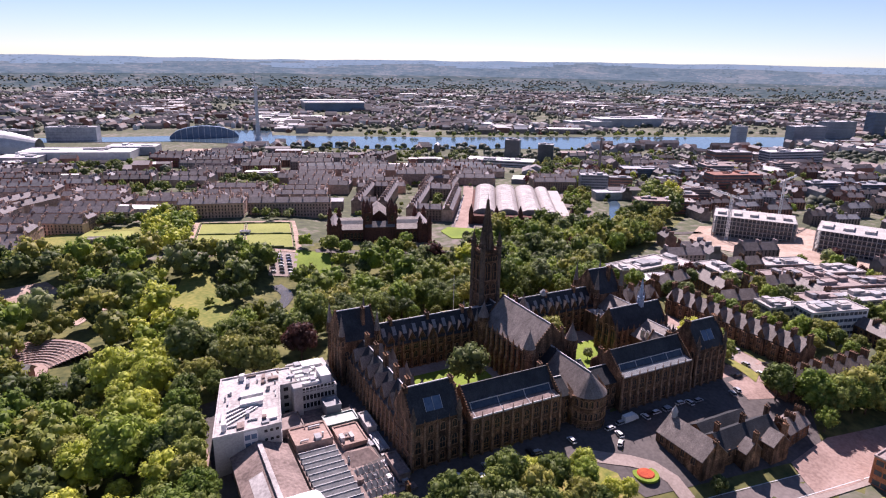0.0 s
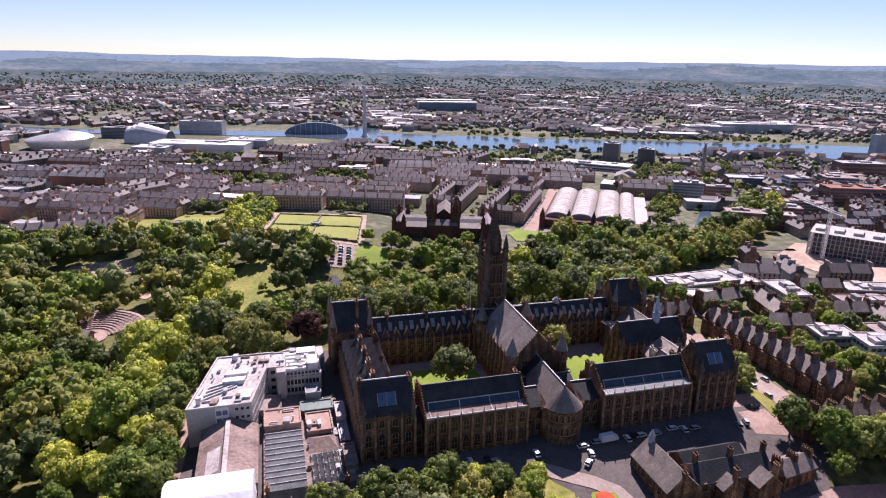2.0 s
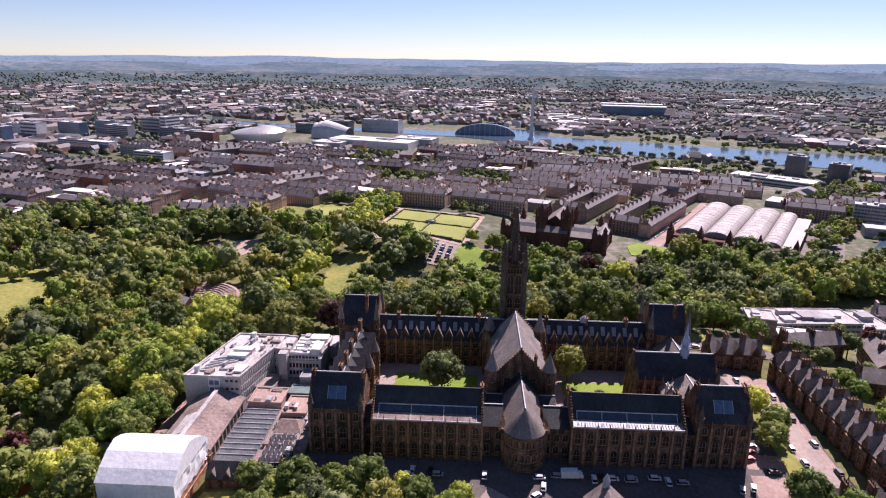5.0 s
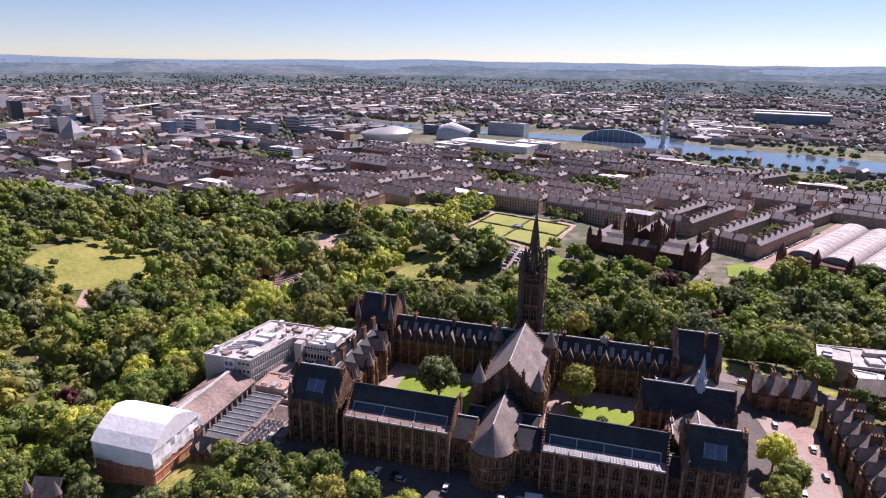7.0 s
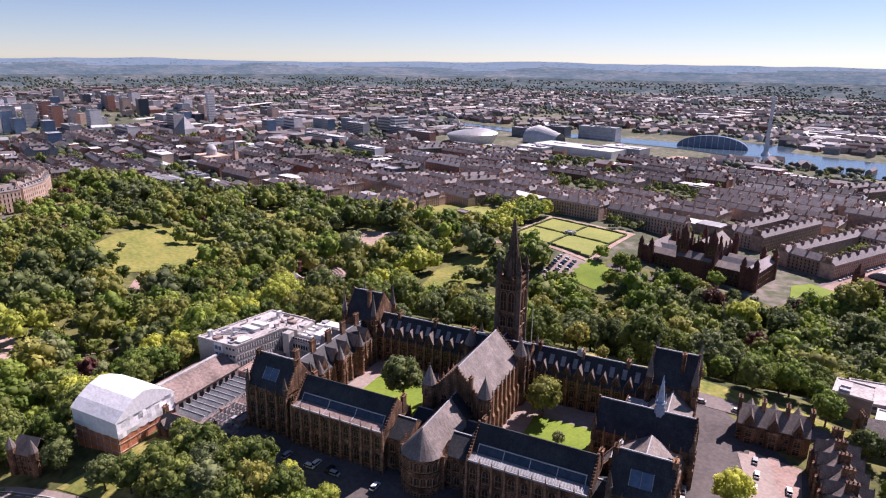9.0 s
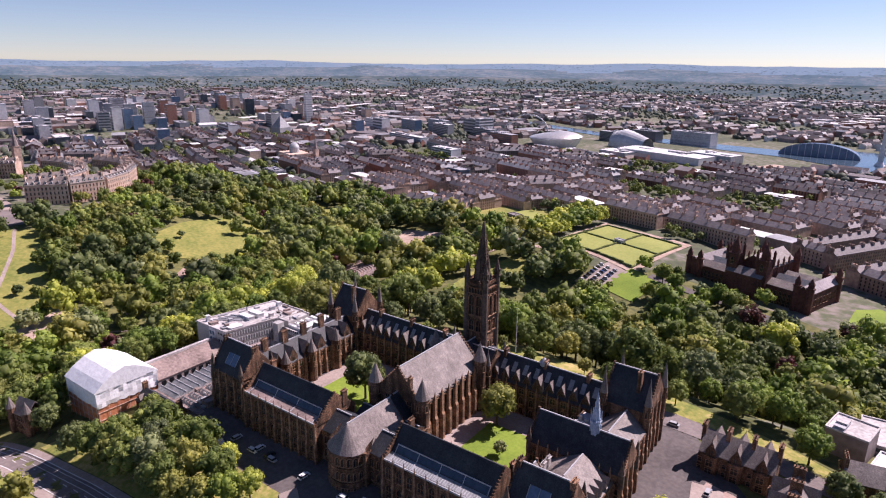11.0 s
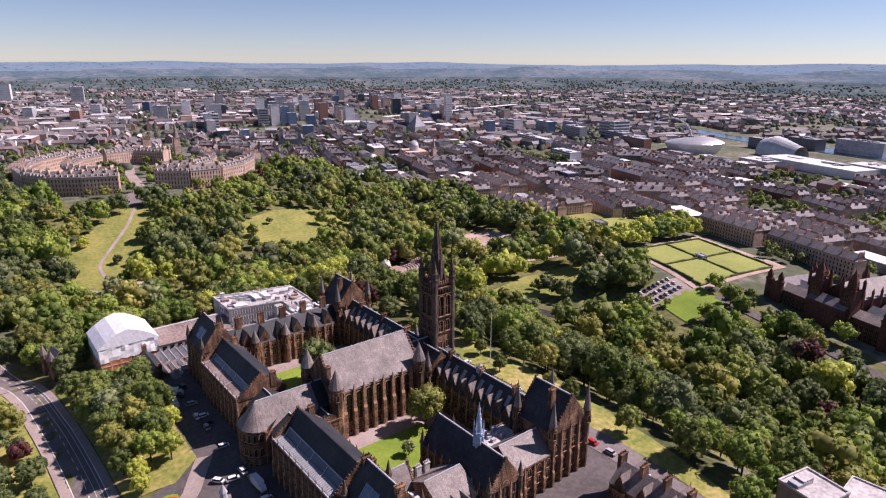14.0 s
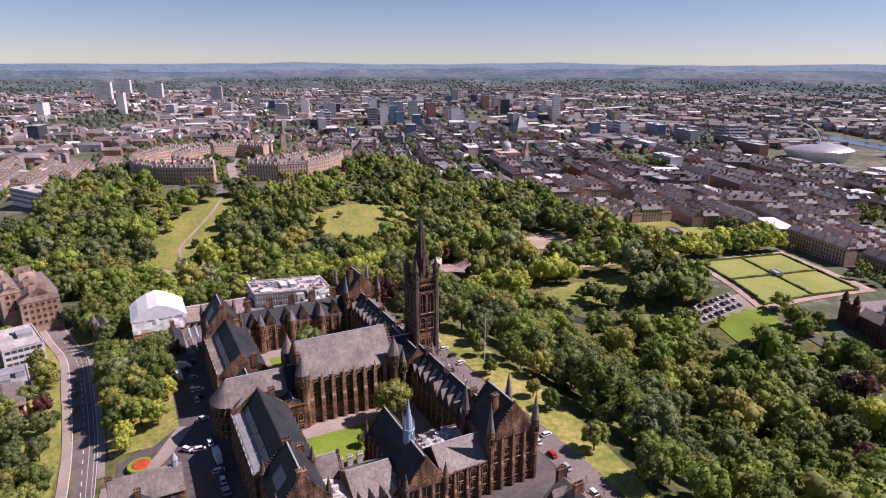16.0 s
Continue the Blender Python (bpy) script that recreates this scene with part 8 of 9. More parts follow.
CL = "cream sandstone crescent houses with grey mansard roofs"
row_along([(-366, 236), (-376, 206), (-394, 180), (-424, 164), (-462, 160), (-502, 168), (-540, 186), (-572, 214), (-598, 252)], 14, 19, "hill crescents", CL)
row_along([(-402, 238), (-420, 218), (-450, 206), (-484, 208), (-516, 224), (-540, 250)], 13, 17.5, "hill crescents", CL)
row_along([(-372, 276), (-352, 304), (-350, 334), (-368, 364), (-398, 388), (-436, 404)], 14, 19, "hill crescents", CL)
row_along([(-410, 292), (-402, 322), (-420, 346), (-452, 362), (-490, 366)], 13, 17.5, "hill crescents", CL)
row_along([(-600, 270), (-606, 310), (-590, 350)], 14, 17, "hill crescents", CL)
row_along([(-536, 330), (-570, 300), (-560, 262)], 13, 17.5, "hill crescents", CL)
row_along([(-640, 400), (-560, 430), (-500, 440)], 13, 17.5, "hill crescents", CL, TENEMENT)
ribbon("hill_road", [(-360, 256), (-400, 262), (-470, 270), (-540, 285)], 11, PAVING, 0.6, "pale street between the crescents", "road")
ribbon("hill_road_end", [(-300, 236), (-330, 246), (-362, 256)], 24, TERRACE, 0.55, "pale street head above the park", "road")
for y0, xa, xb in ((60, -640, -470), (96, -660, -500), (128, -700, -560), (30, -760, -560), (0, -700, -500), (160, -760, -640), (-30, -800, -620)):
    n = 4
    row_along([(xa + (xb - xa) * k / n, y0 + 40 * (xa + (xb - xa) * k / n + 600) / -300) for k in range(n + 1)], 13, 13, "eastern terraces", "long cream sandstone terrace with slate roof", CREAM, SLATE)
flat_block("school_block", -405, 62, 32, 60, 26, 15, CITY_WHITE, ROOF_PALE, 3, "white and dark modern block at the park's edge", plant=4)


def spire_tower(x, y, w, h, sp, label):
    t = thing("church_tower", x, y, gz(x, y), 0, label, "tower", "church towers")
    mb = MB()
    mb.box(-w, w, -w, w, -2, h)
    mb.box(-w - 0.4, w + 0.4, -w - 0.4, w + 0.4, h - 1, h)
    part("shaft", mb, TENEMENT, t)
    mb = MB()
    if sp:
        mb.cone(0, 0, h, h + sp, w * 0.95, 0.1, 8)
    else:
        for a in (-1, 1):
            for b in (-1, 1):
                mb.cone(a * w, b * w, h, h + 5, 0.9, 0.1, 6)
    part("top", mb, CITY_BROWN, t)


spire_tower(-722, 352, 5.5, 44, 0, "square stone church tower")
spire_tower(-735, 402, 4.5, 42, 26, "stone church tower with dark spire")
spire_tower(-713, 205, 4.0, 26, 22, "stone church tower with dark spire")
spire_tower(-495, 749, 3.5, 24, 20, "stone church tower with dark spire")
spire_tower(-770, 366, 5.0, 42, 0, "square stone church tower")
dome = thing("domed_library", -525, 730, gz(-525, 730), -20, "stone library with green-grey dome", "building")
mb = MB()
mb.box(-26, 26, -18, 18, -2, 18)
part("wall", mb, CREAM, dome)
mb = MB()
mb.cone(0, 0, 18, 26, 8, 8, 14)
for z0, z1, r0, r1 in ((26, 30, 8, 7), (30, 33, 7, 4.5), (33, 35, 4.5, 0.6)):
    mb.cone(0, 0, z0, z1, r0, r1, 14, 0, None, True)
part("dome", mb, LEAD, dome)
pyr = thing("pyramid_tower", -872, 991, gz(-872, 991), 0, "grey glass pyramid roof", "building")
mb = MB()
mb.box(-16, 16, -16, 16, -2, 14)
mb.cone(0, 0, 14, 40, 22, 0.3, 4)
part("roof", mb, CITY_GREY, pyr)

# ---- towers and slabs of the city centre ----
random.seed(21)
for x, y, L, W, h, wm, lb in ((-1595, -17, 40, 18, 46, CITY_WHITE, "pale concrete residential tower block"), (-2556, 123, 64, 24, 68, CITY_WHITE, "pale concrete residential tower block"), (-2782, 202, 60, 24, 70, CITY_WHITE, "pale concrete residential tower block"), (-2470, 309, 58, 24, 64, CITY_WHITE, "pale concrete residential tower block"), (-1742, 173, 22, 18, 62, CITY_WHITE, "pale concrete residential tower block"),
                              (-1116, 6, 40, 20, 34, DARKGLASS, "dark glass office slab"), (-1095, 577, 30, 18, 44, CITY_GREY, "grey clad city office tower"), (-1130, 600, 26, 18, 38, CITY_WHITE, "white clad city office tower"), (-1163, 766, 26, 20, 50, CITY_WHITE, "white clad city office tower"), (-1180, 800, 30, 20, 44, BLUEGLASS, "blue glass office tower"), (-1150, 730, 24, 20, 42, CITY_GREY, "grey clad city office tower"),
                              (-1205, 923, 34, 22, 46, CITY_BRICK, "dark red brick office tower"), (-1230, 880, 24, 20, 52, CITY_GREY, "grey clad city office tower"), (-1250, 845, 26, 20, 48, CITY_GREY, "grey clad city office tower"), (-1300, 960, 28, 20, 50, CITY_BRICK, "dark red brick office tower"), (-1112, 960, 60, 22, 24, CITY_GREY, "pale grey office slab"), (-1060, 860, 60, 22, 20, CITY_GREY, "pale grey office slab"),
                              (-725, 1089, 24, 20, 34, BLUEGLASS, "blue glass office tower"), (-719, 1163, 44, 22, 34, CITY_WHITE, "white clad city office tower"), (-760, 1180, 40, 22, 30, CITY_WHITE, "white office block in the city"), (-545, 1050, 120, 18, 18, CITY_WHITE, "long white office slab with window ribbons"), (-690, 1240, 60, 20, 28, BLUEGLASS, "blue glass flats near the river"), (-620, 1260, 70, 18, 30, CITY_GREY, "grey flats beside the river"), (-580, 1220, 60, 18, 26, CITY_GREY, "grey flats beside the river"), (-540, 1290, 60, 18, 34, CITY_GREY, "grey flats beside the river"), (-500, 1270, 40, 16, 40, CITY_WHITE, "white hotel tower by the river"), (-470, 1230, 60, 26, 22, CITY_GREY, "grey casino block by the river"), (-400, 1190, 70, 18, 20, CITY_BRICK, "pinkish flats with balconies"),
                              (-345, 1030, 70, 16, 12, CITY_WHITE, "low block with white roof"), (-376, 950, 60, 22, 16, CITY_WHITE, "low block with white roof"), (-300, 1090, 80, 14, 8, CITY_WHITE, "long shed with white roof"), (-240, 790, 40, 16, 14, BLUEGLASS, "blue-green glass flats among tenements"), (-460, 590, 60, 20, 10, CONC, "concrete school building by the trees"), (-440, 620, 40, 16, 13, CITY_GREY, "concrete school building by the trees"),
                              (-622, 718, 60, 26, 16, CREAM, "hall of orange-tinted sandstone"), (-923, 889, 70, 24, 24, CITY_WHITE, "pale stone office slab"), (-2208, 507, 40, 22, 60, CITY_GREY, "grey tower block far off"), (-1010, 1200, 18, 14, 74, CITY_WHITE, "tall slim white tower"), (-1500, 1300, 40, 22, 40, CITY_GREY, "grey concrete residential tower block"), (-1460, 1250, 30, 20, 44, CITY_BRICK, "brick residential tower block far off"),
                              (-1400, 560, 34, 22, 40, CITY_GREY, "grey clad city office tower"), (-1450, 640, 40, 22, 46, CITY_WHITE, "white clad city office tower"), (-1500, 720, 34, 22, 48, CITY_GREY, "grey clad city office tower"), (-1350, 700, 30, 22, 40, DARKGLASS, "dark glass office tower"), (-1380, 820, 34, 22, 52, CITY_WHITE, "white clad city office tower"), (-1420, 900, 34, 22, 50, CITY_GREY, "grey clad city office tower"), (-1600, 450, 44, 22, 34, CITY_GREY, "grey office slab in the city"), (-1650, 300, 50, 22, 30, CITY_GREY, "grey office slab in the city"), (-1480, 380, 44, 22, 30, CITY_BRICK, "brick office slab in the city")):
    turn = random.choice((0, 90)) * (h > 30)
    flat_block("city_tower", x, y, 72 if L > 57 and h > 60 else turn - 18, L, W, h, wm, CITY_WHITE if random.random() < 0.4 else CITY_GREY, max(2, int(h / 3.6)) if y > 900 and h < 30 else max(2, int(h / 6)), lb, group="city towers", plant=2)
rng = random.Random(5)
for k in range(64):
    x, y = rng.uniform(-1850, -900), rng.uniform(560, 1420)
    h = rng.choice((16, 18, 22, 26, 30, 36, 44)) + rng.uniform(-2, 4)
    wm, lb = rng.choice(((CITY_WHITE, "white clad city office block"), (CITY_GREY, "grey clad city office block"), (CREAM, "pale stone city office block"), (BLUEGLASS, "blue glass city office block"), (DARKGLASS, "dark glass city office block")))
    flat_block("city_tower", x, y, -18 + rng.uniform(-6, 6), rng.uniform(24, 70) if h < 30 else rng.uniform(20, 34), rng.uniform(16, 26), h, wm, rng.choice((CITY_WHITE, CITY_GREY, ROOF_PINK)), max(2, int(h / 5)), lb, group="city towers", plant=1)
for k in range(18):
    x, y = rng.uniform(-440, -90), rng.uniform(1050, 1165)
    if clear_of_buildings(x, y):
        flat_block("exhibition_shed", x, y, -18, rng.uniform(24, 60), rng.uniform(14, 26), rng.uniform(5, 9), rng.choice((CITY_GREY, CITY_WHITE, CITY_BRICK)), rng.choice((CITY_WHITE, CITY_GREY, ROOF_PALE)), 2, "low pale shed near the exhibition halls", group="exhibition sheds", plant=1, bands=False)
ribbon("motorway_bridge", [(-1113, 1060), (-1130, 1200), (-1196, 1464), (-1250, 1700)], 22, CITY_WHITE, 12, "pale concrete motorway viaduct", "bridge")

# single rows beside the greens
for x, y, ang, L, W, h in ((80, 668, -16, 34, 13, 15), (150, 640, -20, 84, 12, 15), (-126, 592, 2, 86, 13, 12), (-40, 680, -20, 90, 12, 14), (-84, 560, 15, 30, 12, 12)):
    tenement(x, y, ang, L, W, h, TENEMENT, True)
flat_block("bowling_clubhouse", 92, 572, -20, 9, 5, 3, CITY_WHITE, CITY_GREY, 1, "small clubhouse between the greens", plant=0)
flat_block("field_pavilion", -30, 596, -20, 16, 9, 3.5, CITY_BROWN, CITY_SLATE, 1, "low slate-roofed pavilion on the field", plant=0)

for i in range(3):
    for ax in (0, 1):
        o = Vector((43, 545)) + (GX * (43 * i + 0.5) if ax == 0 else GY * (40 * i + 0.5))
        d = GY if ax == 0 else GX
        mb = MB()
        L = 80 if ax == 0 else 86
        a, b, n = o, o + d * L, Vector((-d.y, d.x)) * 0.7
        zz = [gz(q.x, q.y) + 0.5 for q in (a, b)]
        for k in range(10):
            p, q = a.lerp(b, k / 10), a.lerp(b, (k + 1) / 10)
            mb.prism([tuple(p - n), tuple(q - n), tuple(q + n), tuple(p + n)], gz(p.x, p.y) - 0.5, gz(p.x, p.y) + 1.6 + 0.2 * (k % 3))
        hd = part("hedge", mb, LEAVES[2])
        tagged(hd, "clipped dark hedge beside the bowling greens", "hedge", "green hedges")

# ---- cars ----
def car_meshes():
    b, g, w = MB(), MB(), MB()
    b.box(-2.15, 2.15, -0.87, 0.87, 0.3, 0.82)
    b.prism([(-1.5, -0.75), (1.0, -0.75), (1.0, 0.75), (-1.5, 0.75)], 1.38, 1.46)
    bm = [(-2.0, 0.82), (-1.5, 1.4), (0.95, 1.4), (1.5, 0.82)]
    g.v = [(x, s * (0.8 if z < 1 else 0.72), z) for s in (-1, 1) for x, z in bm]
    g.f = [(0, 1, 2, 3), (7, 6, 5, 4), (0, 4, 5, 1), (2, 6, 7, 3), (1, 5, 6, 2)]
    g.m, g.s = [0] * 5, [False] * 5
    n = 10
    for k in range(n):
        a, c = 2 * math.pi * k / n, 2 * math.pi * (k + 1) / n
        w.face([(0.32 * math.cos(a), -0.1, 0.32 * math.sin(a)), (0.32 * math.cos(c), -0.1, 0.32 * math.sin(c)), (0.32 * math.cos(c), 0.1, 0.32 * math.sin(c)), (0.32 * math.cos(a), 0.1, 0.32 * math.sin(a))])
    for s in (-0.1, 0.1):
        w.face([(0.32 * math.cos(2 * math.pi * k / n), s, 0.32 * math.sin(2 * math.pi * k / n)) for k in range(n)])
    return b, g.mesh("cabin", [GLASS]), w.mesh("wheel", [ASPHALT])


CARB, CABIN, WHEEL = car_meshes()
PAINT = {"white": (0.75, 0.75, 0.75), "silver": (0.42, 0.43, 0.45), "red": (0.50, 0.02, 0.02), "black": (0.02, 0.02, 0.025), "blue": (0.03, 0.07, 0.22)}
CARBODY = {k: CARB.mesh("body", [mat(k + "_car_paint", tuple(c * 0.9 for c in v), v, 0.3, 2.0, 0.5, 0.0, spec=0.6)]) for k, v in PAINT.items()}


def car(x, y, ang, col, z=None):
    t = thing("car", x, y, (gz(x, y) if z is None else z) + 0.35, ang, col + " car parked on the asphalt", "car", "parked cars")
    part("body", CARBODY[col], None, t)
    part("cabin", CABIN, None, t)
    for a in (-1.35, 1.35):
        for b in (-0.8, 0.8):
            place("wheel", WHEEL, t, pose(a, b, 0.32))


random.seed(9)
COLS = ["white", "silver", "black", "silver", "blue", "silver", "white", "black", "white", "black"]
for x, ang in ((140, 2), (152, 5), (162, 0), (176, 3), (186, 0), (198, 2), (213, 0), (222, 0), (230, 2), (244, -2), (252, -4)):
    car(x, 262.8 + (2.0 if x > 205 else 0), ang, "red" if x == 222 else random.choice(COLS))
for k in range(15):
    if random.random() < 0.75:
        car(96 + 8.2 * k, 270.4, random.choice((84, 90, 95)), random.choice(COLS))
for k in range(9):
    car(251 + 0.7 * (k % 2), 232 - 8.5 * k, 88, random.choice(COLS))
    if k % 2:
        car(261.5, 228 - 8.5 * k, 92, random.choice(COLS))
for x, y, a in ((232, 172, 20), (234, 176, 20), (236, 180, 20), (238, 166, 10), (228, 158, 70), (224, 157, 70), (205, 159, 0), (196, 160.5, 0), (188, 160, 5), (178, 160, 0), (158, 155, 80), (155, 151, 40), (230, 196, 90), (230, 202, 90), (85, 161, 10), (91, 158, 0), (112, 158, 0), (122, 158.5, 0)):
    car(x, y, a, "red" if x in (232, 234) else random.choice(COLS))
for k in range(17):
    if random.random() < 0.7 and k not in (7, 8):
        car(101 + 6.2 * k, 159.5 + random.uniform(-0.6, 0.6), random.choice((0, 4, 88)), random.choice(COLS))
for k in range(22):
    if random.random() < 0.85:
        car(311 + 3.3 * k, 571 + 5.3 * k, 58 + random.uniform(-4, 4), random.choice(COLS))
for i in range(3):
    for k in range(7):
        car(97 + 6.5 * i + 2.2 * k * 0.34, 482 + 4.4 * k - 2 * i, -18, random.choice(COLS))
for x, y, a, L in ((168, 160, 4, 7.5), (88, 157, 60, 6.5), (96, 154, 10, 6.0)):
    v = thing("van", x, y, gz(x, y) + 0.3, a, "white box van parked by the north front", "van")
    mb = MB()
    mb.box(-L / 2, L / 2 - 1.9, -1.1, 1.1, 0.5, 3.2)
    part("box", mb, WHITE, v)
    mb = MB()
    mb.box(L / 2 - 1.9, L / 2, -1.0, 1.0, 0.4, 1.4)
    mb.box(L / 2 - 1.9, L / 2 - 0.5, -0.95, 0.95, 1.4, 2.2)
    part("cab", mb, WHITE, v)
    for p in (-L / 2 + 1.2, L / 2 - 0.9):
        for q in (-0.95, 0.95):
            place("wheel", WHEEL, v, pose(p, q, 0.35))

# avenue markings
for k in range(26):
    x = -20 + 7.0 * k
    y = float(np.interp(x, [-60, -3, 40, 74, 110, 160], [88, 105, 111.8, 114.2, 116.2, 116]))
    mb = MB()
    mb.box(-1.5, 1.5, -0.12, 0.12, 0, 0.01)
    ob = part("road_marking", mb, MARKING)
    ob.location = (x, y, gz(x, y) + 0.32)
    ob.rotation_euler = (0, 0, math.atan2(float(np.interp(x + 3, [-60, -3, 40, 74, 110, 160], [88, 105, 111.8, 114.2, 116.2, 116])) - y, 3))
    tagged(ob, "short worn white lane dash", "road marking", "lane dashes", "structure")

# ---- joined far rows and sheds, street and garden trees ----
random.seed(44)


def fill(poly, step, chance):
    """Loose small buildings where streets are too far off to follow."""
    x0, x1 = min(p[0] for p in poly), max(p[0] for p in poly)
    y0, y1 = min(p[1] for p in poly), max(p[1] for p in poly)
    x = x0
    while x < x1:
        y = y0
        while y < y1:
            u, v = x + random.uniform(-0.3, 0.3) * step, y + random.uniform(-0.3, 0.3) * step
            if random.random() < chance and inside(poly, u, v) and clear_of_buildings(u, v):
                L, W, h = random.uniform(16, step * 1.1), random.uniform(10, 14), random.uniform(7, 13)
                FOOT.append((u, v, L / 2 + 2, 0, L / 2 + 3, L / 2 + 3))
                far_row(u, v, gz(u, v), random.choice((-20, -20, 70)) + random.uniform(-6, 6), L, W, h)
            y += step
        x += step


def big_blocks(poly, n):
    """Large flat-roofed blocks of brick, glass and pale cladding among the rows."""
    x0, x1 = min(p[0] for p in poly), max(p[0] for p in poly)
    y0, y1 = min(p[1] for p in poly), max(p[1] for p in poly)
    for _ in range(n):
        u, v = random.uniform(x0, x1), random.uniform(y0, y1)
        if inside(poly, u, v) and clear_of_buildings(u, v):
            wm, rm, lb = random.choice(((CITY_BRICK, CITY_GREY, "red brick block with grey flat roof"), (CITY_BRICK, ROOF_PINK, "red brick block with pinkish flat roof"), (CITY_WHITE, ROOF_PALE, "white clad block with pale flat roof"), (BLUEGLASS, CITY_GREY, "blue glass block with grey flat roof"), (CITY_GREY, ROOF_PINK, "grey clad block with flat roof"), (CITY_BROWN, ROOF_PALE, "brown stone block with pale flat roof")))
            flat_block("city_block", u, v, -20 + random.uniform(-5, 5), random.uniform(26, 62), random.uniform(16, 30), random.uniform(9, 19), wm, rm, 4, lb, group="city blocks", plant=3)


WEST = [(440, 330), (540, 470), (640, 420), (680, 260), (900, 300), (1050, 640), (1000, 900), (760, 960), (640, 800), (560, 500)]
big_blocks(WEST, 26)
fill([(360, 340), (470, 310), (490, 420), (540, 470), (640, 420), (680, 260), (900, 300), (1050, 640), (900, 700), (700, 700), (560, 500), (470, 440)], 30, 0.72)
fill([(540, 560), (700, 640), (900, 900), (760, 960), (640, 800)], 34, 0.5)
fill([(480, 100), (640, 60), (660, 250), (490, 280)], 28, 0.8)
fill([(640, 700), (1000, 620), (1300, 860), (1000, 930)], 36, 0.7)
tagged(part("city_rows", ROWS_FAR, [CITY_BROWN, TENEMENT, CITY_BRICK, CITY_SLATE, CITY_GREY, GLASS]), "rows of brown tenements with slate roofs and chimneys", "city", kind="stuff")
tagged(part("city_sheds", SHEDS, [CITY_BROWN, CITY_GREY, CITY_WHITE, CITY_BRICK, CITY_SLATE]), "flat and pitched sheds and yards between the rows", "city", kind="stuff")


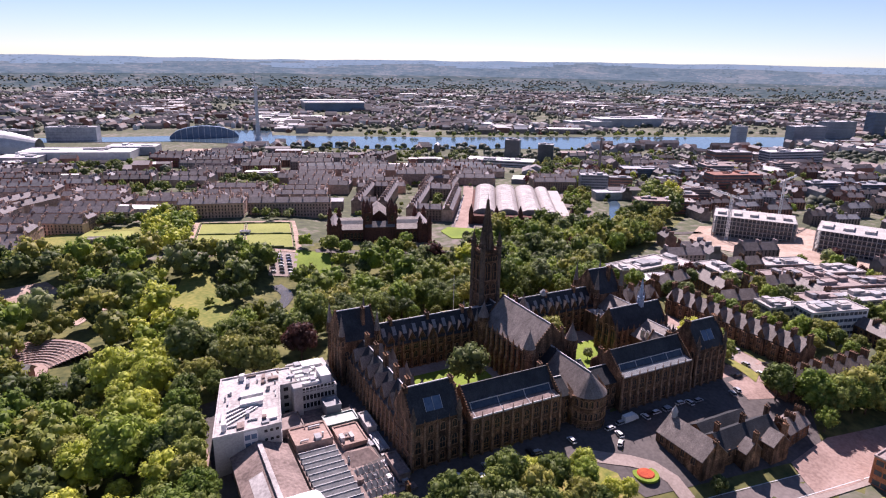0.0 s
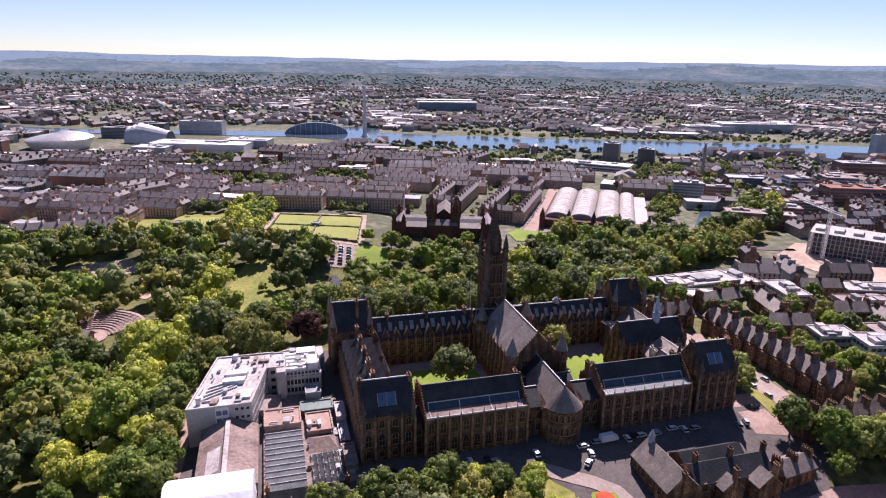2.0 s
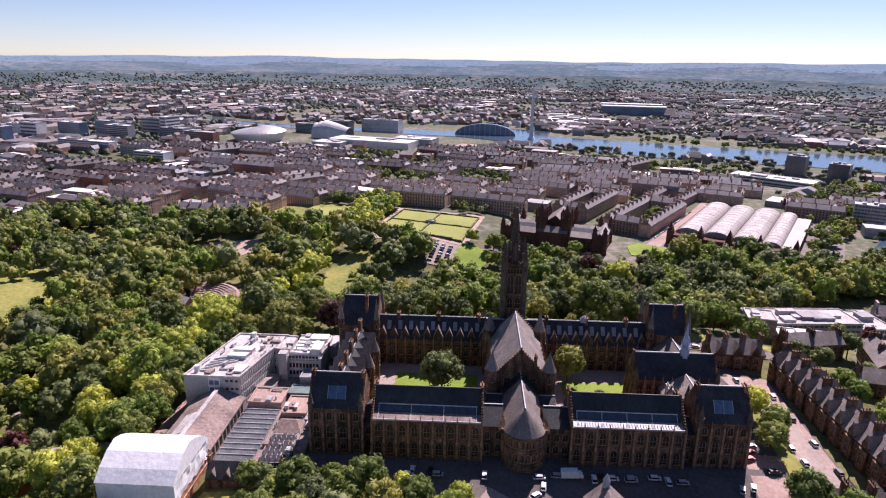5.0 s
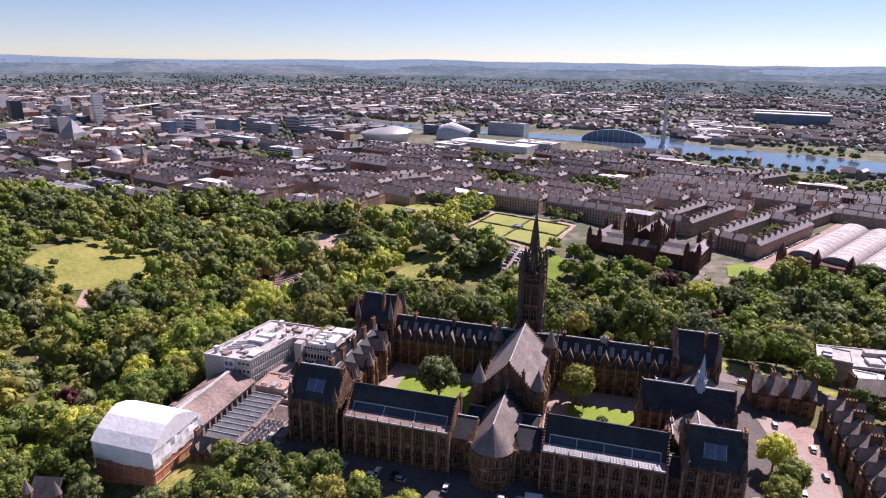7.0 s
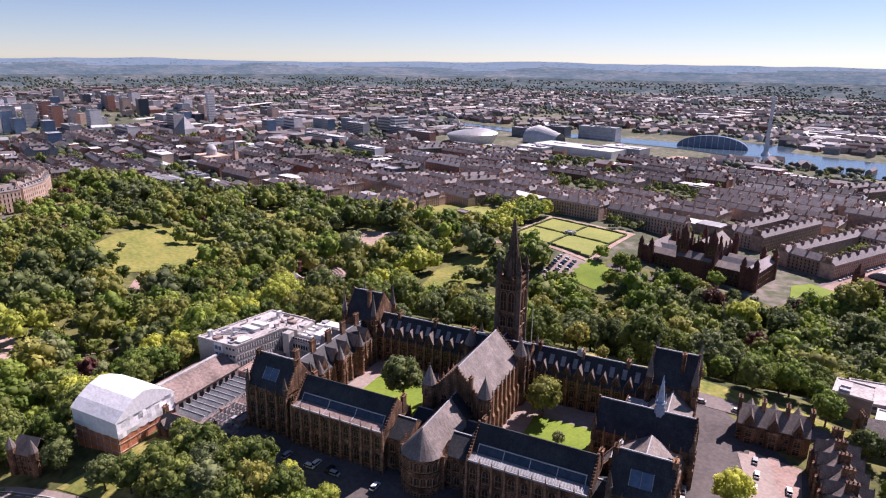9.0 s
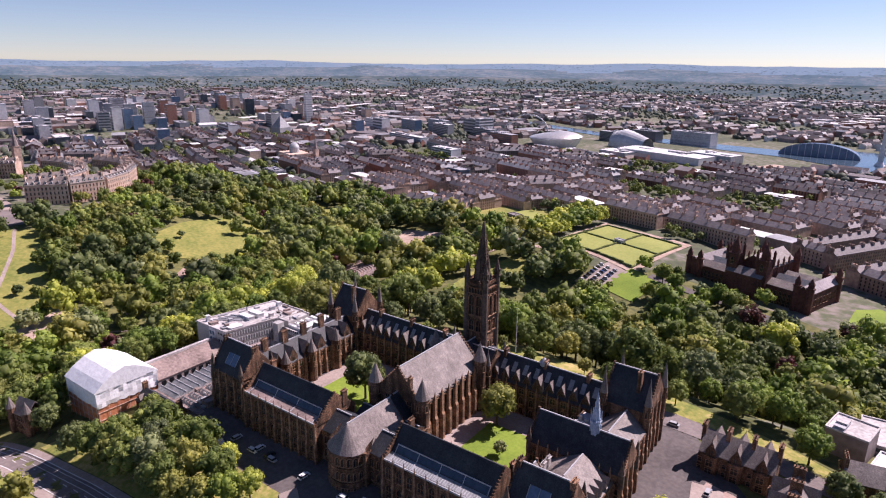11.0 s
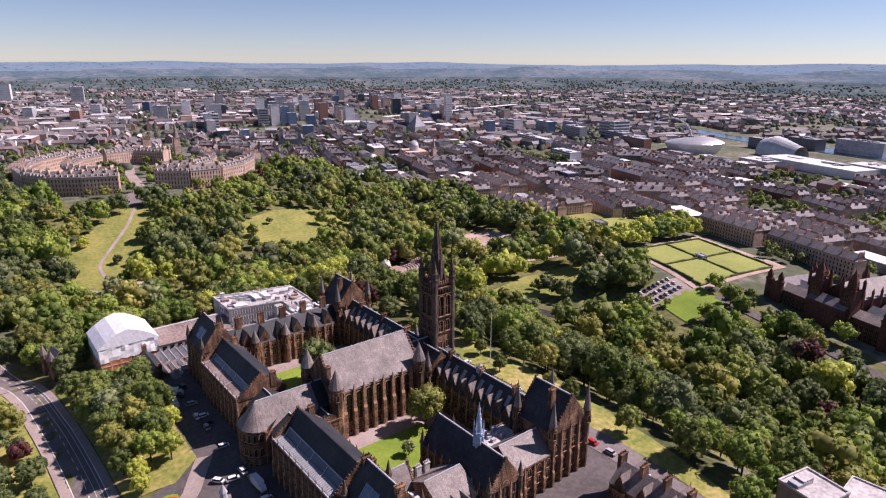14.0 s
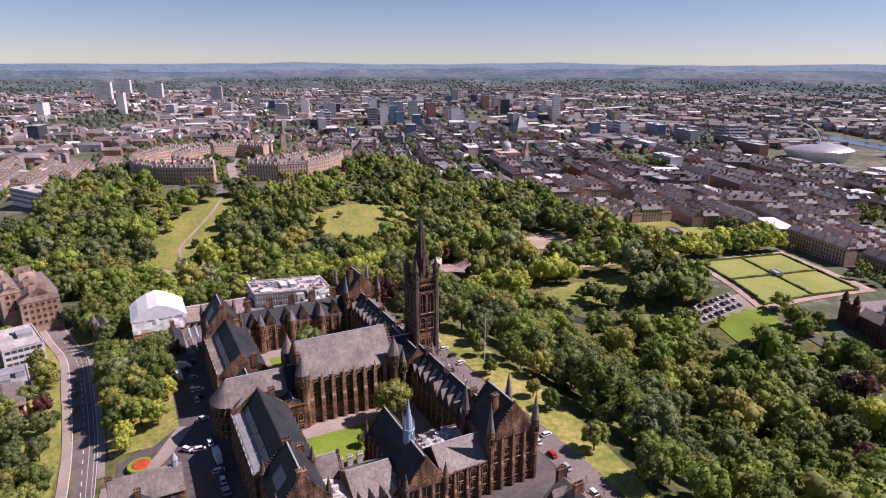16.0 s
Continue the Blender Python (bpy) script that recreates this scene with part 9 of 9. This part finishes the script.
for x, y, s in COURT_TREES:
    if clear_of_buildings(x, y):
        add_wood(x, y, gz(x, y), s, random.choice((0, 0, 2, 3)))
random.seed(31)
GROVES = [
    ([(-260, 1096), (0, 1052), (190, 1010), (196, 1030), (0, 1076), (-256, 1116)], 15, 0.6, 0.9, 0.8),  # outline, spacing, smallest and largest size, chance
    ([(238, 127), (330, 116), (335, 140), (300, 142), (236, 146)], 9.5, 0.7, 1.1, 0.8),
    ([(-330, 24), (-140, 46), (-120, 84), (-250, 58), (-330, 62)], 10.5, 0.7, 1.1, 0.75),
    ([(286, 150), (330, 150), (340, 300), (285, 300)], 11, 0.6, 1.0, 0.8),
    ([(232, 276), (300, 262), (330, 330), (300, 345), (240, 292)], 10, 0.7, 1.2, 0.85),
    ([(330, 150), (520, 120), (520, 300), (340, 300)], 12, 0.6, 1.0, 0.75),
    ([(-70, 538), (14, 545), (14, 566), (-66, 552)], 9, 0.7, 1.1, 0.9),
    ([(14, 545), (38, 540), (56, 640), (14, 650)], 9, 0.9, 1.3, 0.9),
    ([(-70, 645), (30, 640), (34, 656), (-66, 664)], 9, 0.6, 0.9, 0.8),
    ([(-180, 560), (-70, 548), (-66, 575), (-178, 585)], 9, 0.7, 1.1, 0.9),
    ([(150, 508), (200, 492), (262, 474), (264, 484), (200, 503), (154, 518)], 11, 0.4, 0.75, 0.5),
    ([(262, 440), (440, 405), (470, 480), (440, 480), (330, 500), (300, 478), (268, 490)], 10.5, 0.7, 1.3, 0.85),
    ([(430, 500), (520, 610), (560, 690), (600, 760), (520, 740), (480, 640), (440, 560)], 11, 0.6, 1.0, 0.7),
    ([(470, 660), (600, 660), (700, 800), (640, 860), (520, 760)], 12, 0.6, 1.1, 0.7),
    ([(-660, 120), (-430, 130), (-340, 180), (-330, 400), (-480, 470), (-640, 480), (-700, 300)], 14, 0.5, 0.9, 0.45),
    ([(-800, -60), (-420, -60), (-400, 130), (-700, 150)], 15, 0.5, 0.9, 0.45),
    ([(-1000, 150), (-640, 160), (-640, 420), (-1000, 420)], 14, 0.5, 0.9, 0.45),
    ([(330, 1160), (459, 1082), (673, 1020), (811, 957), (967, 904), (1206, 838), (1206, 856), (967, 923), (811, 976), (673, 1038), (459, 1100)], 19, 0.25, 0.5, 0.4),
    ([(473, 1318), (695, 1230), (910, 1165), (1206, 1075), (1206, 1098), (910, 1188), (695, 1256), (473, 1344)], 17, 0.5, 0.9, 0.75),
    ([(540, 620), (680, 560), (900, 700), (760, 900), (640, 840)], 22, 0.5, 0.9, 0.5),
    ([(40, 640), (300, 600), (420, 900), (100, 1080)], 26, 0.4, 0.7, 0.4),
    ([(-30, 60), (170, 62), (170, 106), (110, 106), (74, 104), (40, 102), (-20, 92)], 8.5, 0.4, 0.9, 0.85),
    ([(620, 560), (900, 560), (980, 900), (700, 900)], 17, 0.5, 1.0, 0.45),
    ([(660, 300), (1000, 300), (1100, 640), (700, 540)], 18, 0.5, 0.9, 0.4),
]
KEEP_OUT = [(AVENUE, 10.5), ([(252, 236), (258, 205), (259, 175), (252, 150)], 9), ([(222, 268), (250, 268), (285, 262)], 7), ([(-300, 236), (-360, 256), (-400, 262), (-470, 270), (-540, 285)], 9)]
LINES += KEEP_OUT
for poly, step, a, b, chance in GROVES:
    x0, x1 = min(p[0] for p in poly), max(p[0] for p in poly)
    y0, y1 = min(p[1] for p in poly), max(p[1] for p in poly)
    x = x0
    while x < x1:
        y = y0
        while y < y1:
            u, v = x + random.uniform(-0.4, 0.4) * step, y + random.uniform(-0.4, 0.4) * step
            if random.random() < chance and inside(poly, u, v) and clear_of_buildings(u, v) and not near_line(u, v):
                if math.hypot(u - 200, v - 200) < 150:
                    tree(u, v, random.uniform(a, b), pick_kind(u, v), random.randrange(9), "western trees")
                else:
                    add_wood(u, v, gz(u, v), random.uniform(a, b), pick_kind(u, v))
            y += step
        x += step
finish_wood()
